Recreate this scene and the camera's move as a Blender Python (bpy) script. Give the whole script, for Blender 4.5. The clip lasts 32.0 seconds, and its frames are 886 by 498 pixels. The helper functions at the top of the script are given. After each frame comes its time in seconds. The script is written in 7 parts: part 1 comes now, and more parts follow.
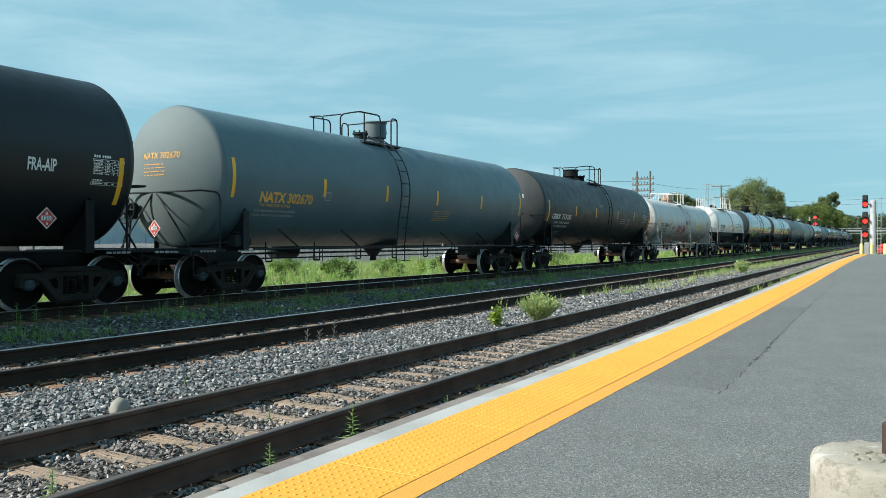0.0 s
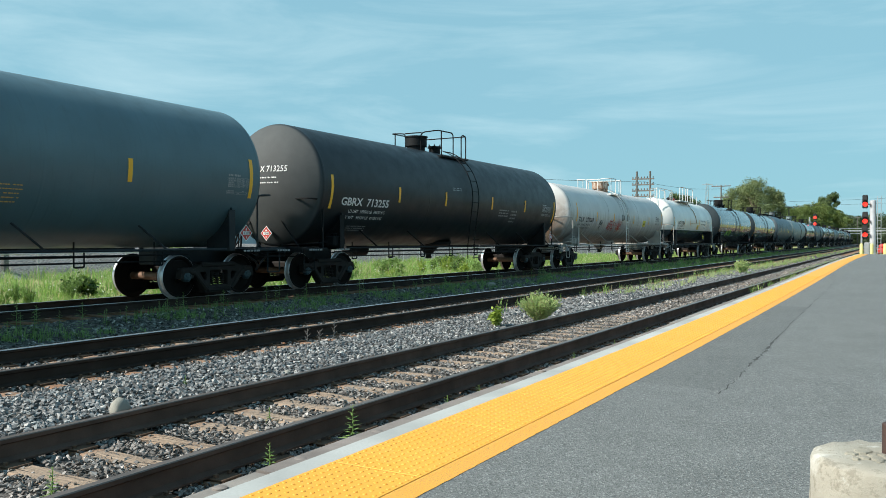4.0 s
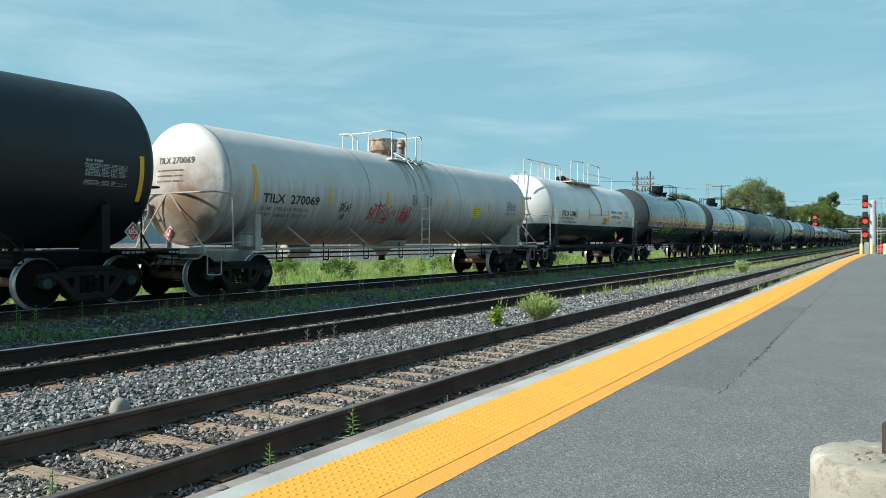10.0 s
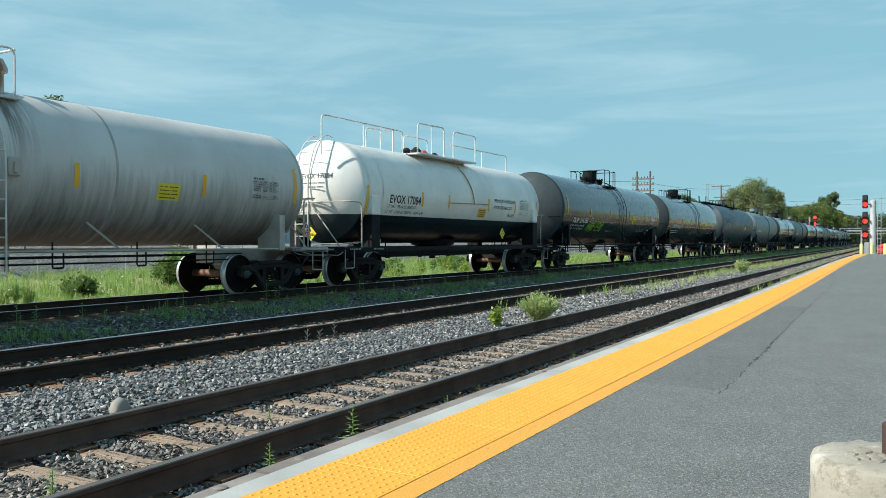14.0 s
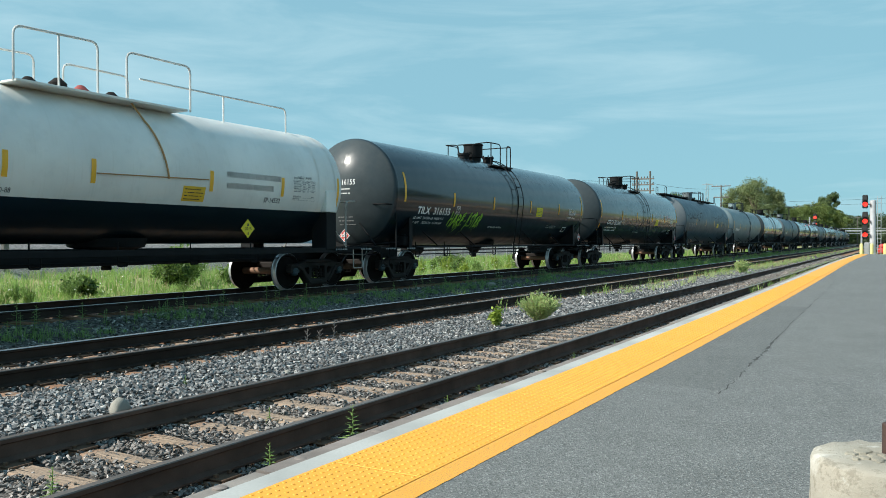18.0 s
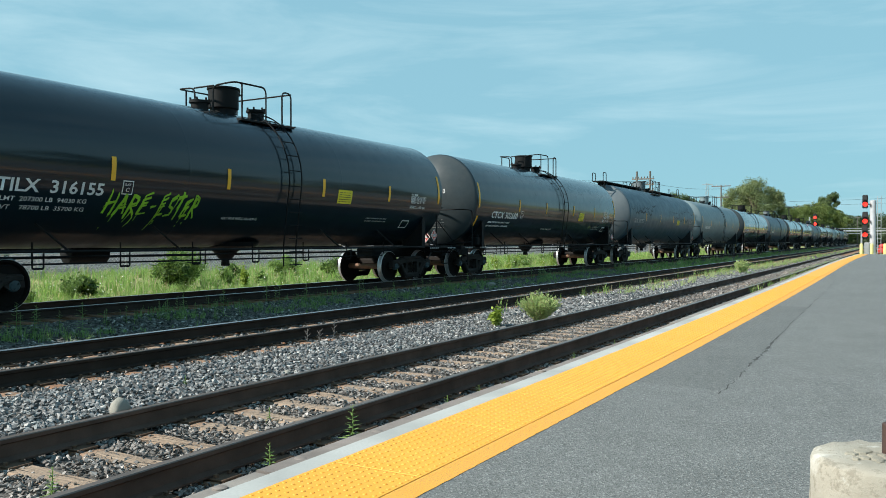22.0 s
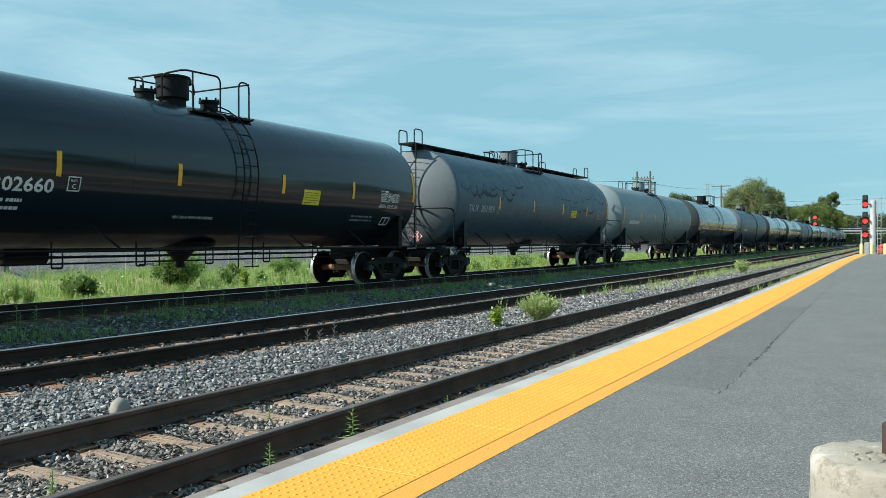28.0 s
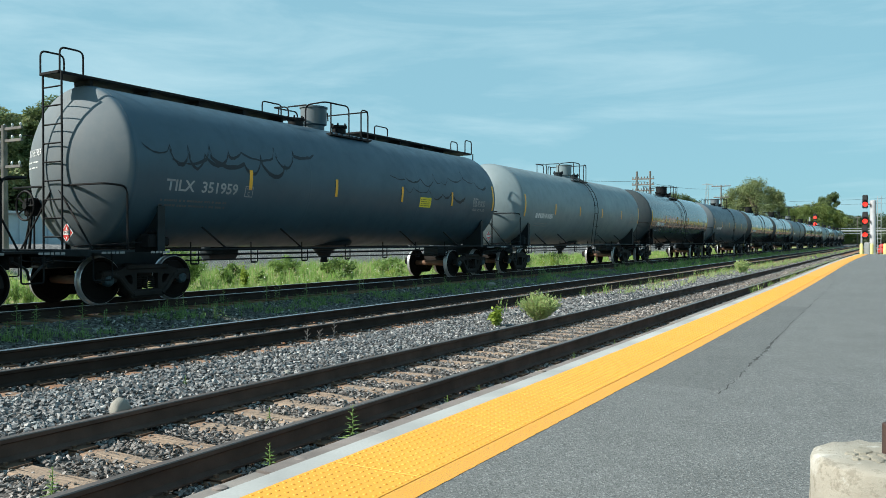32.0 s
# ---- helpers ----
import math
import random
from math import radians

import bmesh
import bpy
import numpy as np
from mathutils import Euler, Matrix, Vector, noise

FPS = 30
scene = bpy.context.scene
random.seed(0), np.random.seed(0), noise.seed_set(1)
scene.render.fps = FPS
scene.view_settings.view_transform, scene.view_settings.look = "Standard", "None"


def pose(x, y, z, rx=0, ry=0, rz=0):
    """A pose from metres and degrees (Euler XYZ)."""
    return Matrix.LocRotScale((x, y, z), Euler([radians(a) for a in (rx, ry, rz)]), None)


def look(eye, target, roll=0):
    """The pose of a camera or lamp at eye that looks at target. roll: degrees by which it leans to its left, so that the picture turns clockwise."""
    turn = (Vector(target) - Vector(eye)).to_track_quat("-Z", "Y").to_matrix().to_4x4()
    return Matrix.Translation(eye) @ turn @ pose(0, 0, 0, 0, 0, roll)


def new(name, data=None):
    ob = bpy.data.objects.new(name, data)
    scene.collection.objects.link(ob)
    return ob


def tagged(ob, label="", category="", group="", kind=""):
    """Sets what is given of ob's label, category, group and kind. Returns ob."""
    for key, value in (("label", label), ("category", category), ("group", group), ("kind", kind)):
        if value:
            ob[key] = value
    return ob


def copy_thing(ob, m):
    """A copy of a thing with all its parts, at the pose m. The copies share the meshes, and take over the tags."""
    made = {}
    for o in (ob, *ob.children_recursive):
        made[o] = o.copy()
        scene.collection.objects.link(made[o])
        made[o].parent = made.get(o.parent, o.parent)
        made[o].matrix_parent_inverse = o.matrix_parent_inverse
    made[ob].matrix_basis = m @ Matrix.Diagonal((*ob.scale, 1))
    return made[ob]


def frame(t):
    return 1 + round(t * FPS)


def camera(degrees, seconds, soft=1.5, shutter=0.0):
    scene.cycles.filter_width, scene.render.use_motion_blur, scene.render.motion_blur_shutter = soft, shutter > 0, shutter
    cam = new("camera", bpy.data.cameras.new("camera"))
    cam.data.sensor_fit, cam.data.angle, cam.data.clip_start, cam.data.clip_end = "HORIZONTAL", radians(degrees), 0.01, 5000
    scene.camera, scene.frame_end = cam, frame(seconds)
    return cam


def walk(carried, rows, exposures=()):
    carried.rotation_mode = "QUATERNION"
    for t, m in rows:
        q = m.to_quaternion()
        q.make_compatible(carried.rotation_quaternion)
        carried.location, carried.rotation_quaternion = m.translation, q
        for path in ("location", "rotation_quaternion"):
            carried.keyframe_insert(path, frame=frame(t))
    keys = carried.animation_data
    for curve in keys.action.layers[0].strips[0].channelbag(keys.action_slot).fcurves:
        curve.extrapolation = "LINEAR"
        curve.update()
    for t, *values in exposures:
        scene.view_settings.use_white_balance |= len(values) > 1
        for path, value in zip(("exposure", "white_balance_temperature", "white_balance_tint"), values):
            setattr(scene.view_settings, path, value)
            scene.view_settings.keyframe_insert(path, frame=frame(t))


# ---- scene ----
# ---------------------------------------------------------------- camera
EYE_Z = 1.293
cam = camera(58.5, 32.0, soft=0.8)
walk(cam, [(0.0, pose(0, 0, EYE_Z, 89.42, 0, 30.05)), (32.0, pose(0, 0, EYE_Z, 89.42, 0, 30.05))],
     exposures=[(0.0, 0.44), (6.5, 0.42), (9.0, 0.36), (16.5, 0.36), (18.5, 0.42), (22.0, 0.45), (32.0, 0.44)])

# ---------------------------------------------------------------- world, sun, exposure
SUN = Vector((-0.53, -0.57, 0.62)).normalized()


def build_world():
    w = bpy.data.worlds.new("sky")
    scene.world = w
    w.use_nodes = True
    nt = w.node_tree
    nt.nodes.clear()
    out = nt.nodes.new("ShaderNodeOutputWorld")
    bg = nt.nodes.new("ShaderNodeBackground")
    sky = nt.nodes.new("ShaderNodeTexSky")
    sky.sky_type = "NISHITA"
    sky.sun_disc = False
    sky.sun_elevation = math.asin(SUN.z)
    sky.sun_rotation = math.atan2(SUN.x, SUN.y)
    sky.air_density, sky.dust_density, sky.ozone_density = 1.0, 0.5, 1.0
    bg.inputs[1].default_value = 0.109
    # wispy cloud veil
    tc = nt.nodes.new("ShaderNodeTexCoord")
    mp = nt.nodes.new("ShaderNodeMapping")
    mp.inputs["Rotation"].default_value = (0, 0, radians(25))
    mp.inputs["Scale"].default_value = (1.1, 2.2, 9.0)
    n1 = nt.nodes.new("ShaderNodeTexNoise")
    n1.inputs["Scale"].default_value = 1.9
    n1.inputs["Detail"].default_value = 7
    n1.inputs["Roughness"].default_value = 0.58
    n1.inputs["Distortion"].default_value = 0.5
    rp = nt.nodes.new("ShaderNodeValToRGB")
    rp.color_ramp.elements[0].position = 0.44
    rp.color_ramp.elements[1].position = 0.78
    rp.color_ramp.elements[1].color = (0.6, 0.6, 0.6, 1)
    mix = nt.nodes.new("ShaderNodeMix")
    mix.data_type = "RGBA"
    tint = nt.nodes.new("ShaderNodeMix")
    tint.data_type, tint.blend_type = "RGBA", "MULTIPLY"
    tint.inputs["Factor"].default_value = 1.0
    tint.inputs[7].default_value = (0.62, 1.0, 1.0, 1)
    nt.links.new(tc.outputs["Generated"], mp.inputs[0])
    nt.links.new(mp.outputs[0], n1.inputs["Vector"])
    nt.links.new(n1.outputs[0], rp.inputs[0])
    fade = nt.nodes.new("ShaderNodeMath")
    fade.operation = "MULTIPLY"
    nt.links.new(rp.outputs[0], fade.inputs[0])
    nt.links.new(fade.outputs[0], mix.inputs["Factor"])
    nt.links.new(sky.outputs[0], tint.inputs[6])
    veil = nt.nodes.new("ShaderNodeMix")
    veil.data_type = "RGBA"
    up = nt.nodes.new("ShaderNodeSeparateXYZ")
    thin = nt.nodes.new("ShaderNodeMapRange")
    thin.inputs["From Min"].default_value, thin.inputs["From Max"].default_value = 0.25, 0.65
    thin.inputs["To Min"].default_value, thin.inputs["To Max"].default_value = 0.9, 0.36
    nt.links.new(tc.outputs["Generated"], up.inputs[0])
    nt.links.new(up.outputs[2], thin.inputs["Value"])
    nt.links.new(thin.outputs[0], veil.inputs["Factor"])
    nt.links.new(thin.outputs[0], fade.inputs[1])
    veil.inputs[7].default_value = (2.05, 3.95, 4.8, 1)
    nt.links.new(tint.outputs[2], veil.inputs[6])
    nt.links.new(veil.outputs[2], mix.inputs[6])
    mix.inputs[7].default_value = (4.6, 6.2, 6.7, 1)
    nt.links.new(mix.outputs[2], bg.inputs[0])
    nt.links.new(bg.outputs[0], out.inputs[0])


build_world()
sun = new("sun", bpy.data.lights.new("sun", "SUN"))
sun.data.energy, sun.data.angle, sun.data.color = 4.9, radians(0.6), (1.0, 0.95, 0.86)
sun.matrix_world = look(SUN * 60, (0, 0, 0))


# ---------------------------------------------------------------- mesh tools
class Shell:
    """Collects vertices and faces of one mesh."""

    def __init__(self):
        self.v, self.f, self.mi = [], [], []

    def add(self, verts, faces, m=0):
        o = len(self.v)
        self.v += [tuple(p) for p in verts]
        self.f += [tuple(i + o for i in f) for f in faces]
        self.mi += [m] * len(faces)
        return self

    def box(self, x0, x1, y0, y1, z0, z1, b=0.0, m=0):
        if b <= 0:
            vs = [(x, y, z) for x in (x0, x1) for y in (y0, y1) for z in (z0, z1)]
            return self.add(vs, [(0, 1, 3, 2), (4, 6, 7, 5), (0, 4, 5, 1), (2, 3, 7, 6), (0, 2, 6, 4), (1, 5, 7, 3)], m)
        bm = bmesh.new()
        bmesh.ops.create_cube(bm, size=1)
        for q in bm.verts:
            q.co = Vector(((x0 + x1) / 2 + q.co.x * (x1 - x0), (y0 + y1) / 2 + q.co.y * (y1 - y0), (z0 + z1) / 2 + q.co.z * (z1 - z0)))
        bmesh.ops.bevel(bm, geom=bm.edges[:], offset=b, segments=1, affect="EDGES")
        bm.verts.index_update()
        self.add([q.co[:] for q in bm.verts], [[q.index for q in f.verts] for f in bm.faces], m)
        bm.free()
        return self

    def tube(self, pts, r, n=6, m=0):
        pts = [Vector(p) for p in pts]
        up = None
        o, vs, fs = len(self.v), [], []
        for i, p in enumerate(pts):
            d = ((pts[i + 1] - p) if i + 1 < len(pts) else (p - pts[i - 1])).normalized()
            if 0 < i < len(pts) - 1:
                d = ((p - pts[i - 1]).normalized() + (pts[i + 1] - p).normalized()).normalized()
            if up is None:
                up = Vector((0, 0, 1)) if abs(d.z) < 0.9 else Vector((1, 0, 0))
            s = d.cross(up).normalized()
            up = s.cross(d).normalized()
            rr = r[i] if isinstance(r, (list, tuple)) else r
            vs += [p + (s * math.cos(a) + up * math.sin(a)) * rr for a in (2 * math.pi * k / n for k in range(n))]
        for i in range(len(pts) - 1):
            for k in range(n):
                fs.append((i * n + k, i * n + (k + 1) % n, (i + 1) * n + (k + 1) % n, (i + 1) * n + k))
        fs.append(tuple(range(n))[::-1])
        fs.append(tuple((len(pts) - 1) * n + k for k in range(n)))
        return self.add(vs, fs, m)

    def lathe(self, prof, n=24, at=(0, 0, 0), axis="z", m=0, a0=0.0):
        """prof: (radius, height) pairs from bottom to top, turned round the axis."""
        vs, fs = [], []
        for r, h in prof:
            for k in range(n):
                a = a0 + 2 * math.pi * k / n
                c, s = r * math.cos(a), r * math.sin(a)
                p = (c, s, h) if axis == "z" else ((c, h, s) if axis == "y" else (h, c, s))
                vs.append((p[0] + at[0], p[1] + at[1], p[2] + at[2]))
        for i in range(len(prof) - 1):
            for k in range(n):
                q = (i * n + k, i * n + (k + 1) % n, (i + 1) * n + (k + 1) % n, (i + 1) * n + k)
                fs.append(q if axis != "y" else q[::-1])
        fs.append(tuple(range(n))[::-1] if axis != "y" else tuple(range(n)))
        last = tuple((len(prof) - 1) * n + k for k in range(n))
        fs.append(last if axis != "y" else last[::-1])
        return self.add(vs, fs, m)

    def mesh(self, name, smooth=True, angle=35):
        me = bpy.data.meshes.new(name)
        me.from_pydata(self.v, [], self.f)
        if any(self.mi):
            me.polygons.foreach_set("material_index", self.mi)
        if smooth:
            me.polygons.foreach_set("use_smooth", [True] * len(self.f))
            me.set_sharp_from_angle(angle=radians(angle))
        me.update()
        return me


def bent(pts, r=0.12, n=4):
    """A polyline with rounded corners."""
    pts = [Vector(p) for p in pts]
    out = [pts[0]]
    for a, p, b in zip(pts, pts[1:], pts[2:]):
        d1, d2 = (a - p), (b - p)
        k = min(r, d1.length * 0.45, d2.length * 0.45)
        s, e = p + d1.normalized() * k, p + d2.normalized() * k
        for i in range(n + 1):
            t = i / n
            out.append(s * (1 - t) ** 2 + p * 2 * t * (1 - t) + e * t * t)
    out.append(pts[-1])
    return out


def part(name, shell, mats, parent=None, label="", m=None, smooth=True):
    """One mesh object under a thing or a part."""
    me = shell.mesh(name, smooth) if isinstance(shell, Shell) else shell
    ob = new(name, me)
    if not me.materials:
        for q in (mats if isinstance(mats, (list, tuple)) else [mats]):
            me.materials.append(q)
    if parent:
        ob.parent = parent
    if m is not None:
        ob.matrix_basis = m
    if label:
        ob["label"] = label
    return ob


def soup(name, verts, faces, mats, parent=None, mi=None, smooth=False):
    """One mesh object from arrays."""
    me = bpy.data.meshes.new(name)
    verts, faces = np.asarray(verts, dtype=np.float32), np.asarray(faces, dtype=np.int32)
    k = faces.shape[1]
    me.vertices.add(len(verts))
    me.vertices.foreach_set("co", verts.ravel())
    me.loops.add(faces.size)
    me.loops.foreach_set("vertex_index", faces.ravel())
    me.polygons.add(len(faces))
    me.polygons.foreach_set("loop_start", np.arange(0, faces.size, k, dtype=np.int32))
    for q in (mats if isinstance(mats, (list, tuple)) else [mats]):
        me.materials.append(q)
    if mi is not None:
        me.polygons.foreach_set("material_index", np.asarray(mi, dtype=np.int32))
    me.update(calc_edges=True)
    me.polygons.foreach_set("use_smooth", [smooth] * len(faces))
    ob = new(name, me)
    if parent:
        ob.parent = parent
    return ob


# ---------------------------------------------------------------- materials
def material(name):
    m = bpy.data.materials.new(name)
    m.use_nodes = True
    nt = m.node_tree
    return m, nt, nt.nodes["Principled BSDF"]


def noise_node(nt, coord, scale, detail=4, rough=0.55, stretch=None):
    n = nt.nodes.new("ShaderNodeTexNoise")
    n.inputs["Scale"].default_value, n.inputs["Detail"].default_value, n.inputs["Roughness"].default_value = scale, detail, rough
    src = coord
    if stretch:
        mp = nt.nodes.new("ShaderNodeMapping")
        mp.inputs["Scale"].default_value = stretch
        nt.links.new(coord, mp.inputs[0])
        src = mp.outputs[0]
    nt.links.new(src, n.inputs["Vector"])
    return n.outputs[0]


def ramp(nt, fac, lo, hi, c0=(0, 0, 0, 1), c1=(1, 1, 1, 1)):
    r = nt.nodes.new("ShaderNodeValToRGB")
    r.color_ramp.elements[0].position, r.color_ramp.elements[1].position = lo, hi
    r.color_ramp.elements[0].color, r.color_ramp.elements[1].color = c0, c1
    nt.links.new(fac, r.inputs[0])
    return r.outputs[0]


def blend(nt, fac, a, b, kind="MIX"):
    x = nt.nodes.new("ShaderNodeMix")
    x.data_type, x.blend_type = "RGBA", kind
    for sock, val in ((x.inputs["Factor"], fac), (x.inputs[6], a), (x.inputs[7], b)):
        if isinstance(val, (int, float)):
            sock.default_value = val
        elif isinstance(val, tuple):
            sock.default_value = (*val, 1) if len(val) == 3 else val
        else:
            nt.links.new(val, sock)
    return x.outputs[2]


def times(nt, a, b, op="MULTIPLY"):
    x = nt.nodes.new("ShaderNodeMath")
    x.operation = op
    for sock, val in zip(x.inputs, (a, b)):
        if isinstance(val, (int, float)):
            sock.default_value = val
        else:
            nt.links.new(val, sock)
    return x.outputs[0]


def bump(nt, bsdf, height, strength=0.3, dist=0.01):
    b = nt.nodes.new("ShaderNodeBump")
    b.inputs["Strength"].default_value, b.inputs["Distance"].default_value = strength, dist
    nt.links.new(height, b.inputs["Height"])
    nt.links.new(b.outputs[0], bsdf.inputs["Normal"])


def coords(nt, kind="Object"):
    return nt.nodes.new("ShaderNodeTexCoord").outputs[kind]


def plain(name, col, rough=0.6, metal=0.0, var=0.25, scale=6.0, bmp=0.15, coat=0.0, spec=0.5):
    """Paint, metal or plastic with two scales of unevenness."""
    m, nt, b = material(name)
    co = coords(nt)
    big, fine = noise_node(nt, co, scale * 0.25, 3), noise_node(nt, co, scale * 9, 5, 0.65)
    dark, light = tuple(c * (1 - var) for c in col), tuple(min(1, c * (1 + var)) for c in col)
    c = blend(nt, ramp(nt, big, 0.3, 0.7), dark, light)
    c = blend(nt, times(nt, ramp(nt, fine, 0.45, 0.75), 0.35), c, tuple(q * 0.75 for q in col))
    nt.links.new(c, b.inputs["Base Color"])
    nt.links.new(ramp(nt, fine, 0.2, 0.8, (rough * 0.85,) * 3 + (1,), (min(1, rough * 1.15),) * 3 + (1,)), b.inputs["Roughness"])
    b.inputs["Metallic"].default_value = metal
    b.inputs["Coat Weight"].default_value = coat
    b.inputs["Specular IOR Level"].default_value = spec
    bump(nt, b, fine, bmp, 0.004)
    return m


def tank_paint(name, col, rough, dust=(0.16, 0.165, 0.155), dust_amt=0.35, streak=0.25, streak_col=(0.03, 0.025, 0.02), coat=0.0, grime=0.2, rust=0.0, spill=0.0, ends=None):
    """Tank paint: weathered top, vertical run marks, faint ring dents."""
    m, nt, b = material(name)
    co = coords(nt)
    sx = nt.nodes.new("ShaderNodeSeparateXYZ")
    nt.links.new(co, sx.inputs[0])
    nrm = nt.nodes.new("ShaderNodeSeparateXYZ")
    nt.links.new(nt.nodes.new("ShaderNodeNewGeometry").outputs["Normal"], nrm.inputs[0])
    big, mid, fine = noise_node(nt, co, 0.45, 4), noise_node(nt, co, 2.5, 5, 0.6), noise_node(nt, co, 60, 4, 0.6)
    run = noise_node(nt, co, 3.0, 5, 0.6, (0.4, 5.5, 0.35))
    c = blend(nt, ramp(nt, big, 0.3, 0.7), tuple(q * 0.86 for q in col), tuple(min(1, q * 1.12) for q in col))
    c = blend(nt, times(nt, ramp(nt, run, 0.55, 0.78), streak), c, streak_col)
    c = blend(nt, times(nt, ramp(nt, mid, 0.52, 0.75), grime), c, tuple(q * 0.55 for q in col))
    top = times(nt, ramp(nt, nrm.outputs[2], 0.55, 1.0), times(nt, ramp(nt, mid, 0.25, 0.7), dust_amt))
    c = blend(nt, top, c, dust)
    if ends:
        # the heads carry road dust; its pale tone also holds their sunlit brightness
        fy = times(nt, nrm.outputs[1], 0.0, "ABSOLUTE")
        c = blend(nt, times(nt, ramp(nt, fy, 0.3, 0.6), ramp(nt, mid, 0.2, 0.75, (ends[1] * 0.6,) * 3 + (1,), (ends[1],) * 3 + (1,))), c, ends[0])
    if rust:
        rn = noise_node(nt, co, 1.3, 6, 0.62, (1.0, 2.4, 0.7))
        c = blend(nt, times(nt, ramp(nt, rn, 0.56 if rust < 0.8 else 0.44, 0.72 if rust < 0.8 else 0.54), rust), c, (0.22, 0.1, 0.045))
    if spill:
        # dark runs below the manway, thinning out half way down
        off = times(nt, times(nt, sx.outputs[1], 0.2, "SUBTRACT"), 0.0, "ABSOLUTE")
        band = times(nt, 1.0, ramp(nt, off, 0.5, 1.0), "SUBTRACT")
        lines = noise_node(nt, co, 4.0, 5, 0.6, (0.3, 2.6, 0.12))
        reach = ramp(nt, times(nt, sx.outputs[2], 0.25), 0.58, 0.86)
        c = blend(nt, times(nt, times(nt, times(nt, band, reach), ramp(nt, lines, 0.43, 0.56)), spill), c, (0.1, 0.075, 0.055))
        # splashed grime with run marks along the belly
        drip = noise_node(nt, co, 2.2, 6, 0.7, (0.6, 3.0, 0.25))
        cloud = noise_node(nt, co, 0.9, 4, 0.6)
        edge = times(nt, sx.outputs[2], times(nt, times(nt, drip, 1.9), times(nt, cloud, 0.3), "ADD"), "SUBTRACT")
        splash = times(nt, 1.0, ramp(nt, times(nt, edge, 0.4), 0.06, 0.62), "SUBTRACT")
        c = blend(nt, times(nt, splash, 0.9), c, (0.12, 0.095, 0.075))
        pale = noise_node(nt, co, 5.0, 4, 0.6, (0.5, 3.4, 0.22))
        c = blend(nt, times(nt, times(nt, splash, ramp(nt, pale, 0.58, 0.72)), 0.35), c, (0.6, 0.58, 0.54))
        # rust blooming from the near edge of the head
        tail = ramp(nt, times(nt, sx.outputs[1], -0.125), 0.93, 1.0)
        low = noise_node(nt, co, 1.1, 5, 0.6)
        c = blend(nt, times(nt, times(nt, times(nt, tail, times(nt, 1.0, ramp(nt, times(nt, sx.outputs[2], 0.25), 0.62, 0.85), "SUBTRACT")), ramp(nt, low, 0.38, 0.6)), 0.85), c, (0.27, 0.16, 0.09))
    nt.links.new(c, b.inputs["Base Color"])
    rr = ramp(nt, mid, 0.3, 0.75, (rough * 0.85,) * 3 + (1,), (min(1, rough * 1.3),) * 3 + (1,))
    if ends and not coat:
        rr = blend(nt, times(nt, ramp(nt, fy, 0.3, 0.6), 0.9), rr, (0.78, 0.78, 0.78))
    nt.links.new(rr, b.inputs["Roughness"])
    b.inputs["Specular IOR Level"].default_value = 0.1 if coat > 0.5 else 0.45
    b.inputs["Coat Weight"].default_value = coat
    b.inputs["Coat Roughness"].default_value = 0.12
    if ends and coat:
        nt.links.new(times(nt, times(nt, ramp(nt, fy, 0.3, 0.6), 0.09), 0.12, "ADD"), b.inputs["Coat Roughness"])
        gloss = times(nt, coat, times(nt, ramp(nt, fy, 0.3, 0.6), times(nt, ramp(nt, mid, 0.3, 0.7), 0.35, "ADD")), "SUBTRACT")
        # the coat thins out on faces that turn down
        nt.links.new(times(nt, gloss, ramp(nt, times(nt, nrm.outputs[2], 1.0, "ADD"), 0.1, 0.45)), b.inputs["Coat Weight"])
    wob = noise_node(nt, co, 0.9, 2, 0.4)
    bump(nt, b, blend(nt, 0.12, wob, fine), 0.25, 0.02)
    return m


def gravel_mat(name, dark, light, tint, scale=22.0):
    m, nt, b = material(name)
    co = coords(nt)
    vo = nt.nodes.new("ShaderNodeTexVoronoi")
    vo.inputs["Scale"].default_value = scale
    nt.links.new(co, vo.inputs["Vector"])
    rnd = nt.nodes.new("ShaderNodeSeparateColor")
    nt.links.new(vo.outputs["Color"], rnd.inputs[0])
    c = blend(nt, rnd.outputs[0], dark, light)
    c = blend(nt, times(nt, ramp(nt, rnd.outputs[1], 0.7, 0.9), 0.6), c, tint)
    big = noise_node(nt, co, 0.35, 4)
    c = blend(nt, times(nt, ramp(nt, big, 0.4, 0.7), 0.4), c, tuple(q * 0.6 for q in dark))
    c = blend(nt, ramp(nt, vo.outputs["Distance"], 0.0, 0.62, (0.35, 0.35, 0.35, 1), (0, 0, 0, 1)), c, tuple(q * 0.5 for q in dark))
    nt.links.new(c, b.inputs["Base Color"])
    b.inputs["Roughness"].default_value = 0.9
    inv = times(nt, 1.0, vo.outputs["Distance"], "SUBTRACT")
    bump(nt, b, inv, 0.7, 0.6 / scale)
    return m


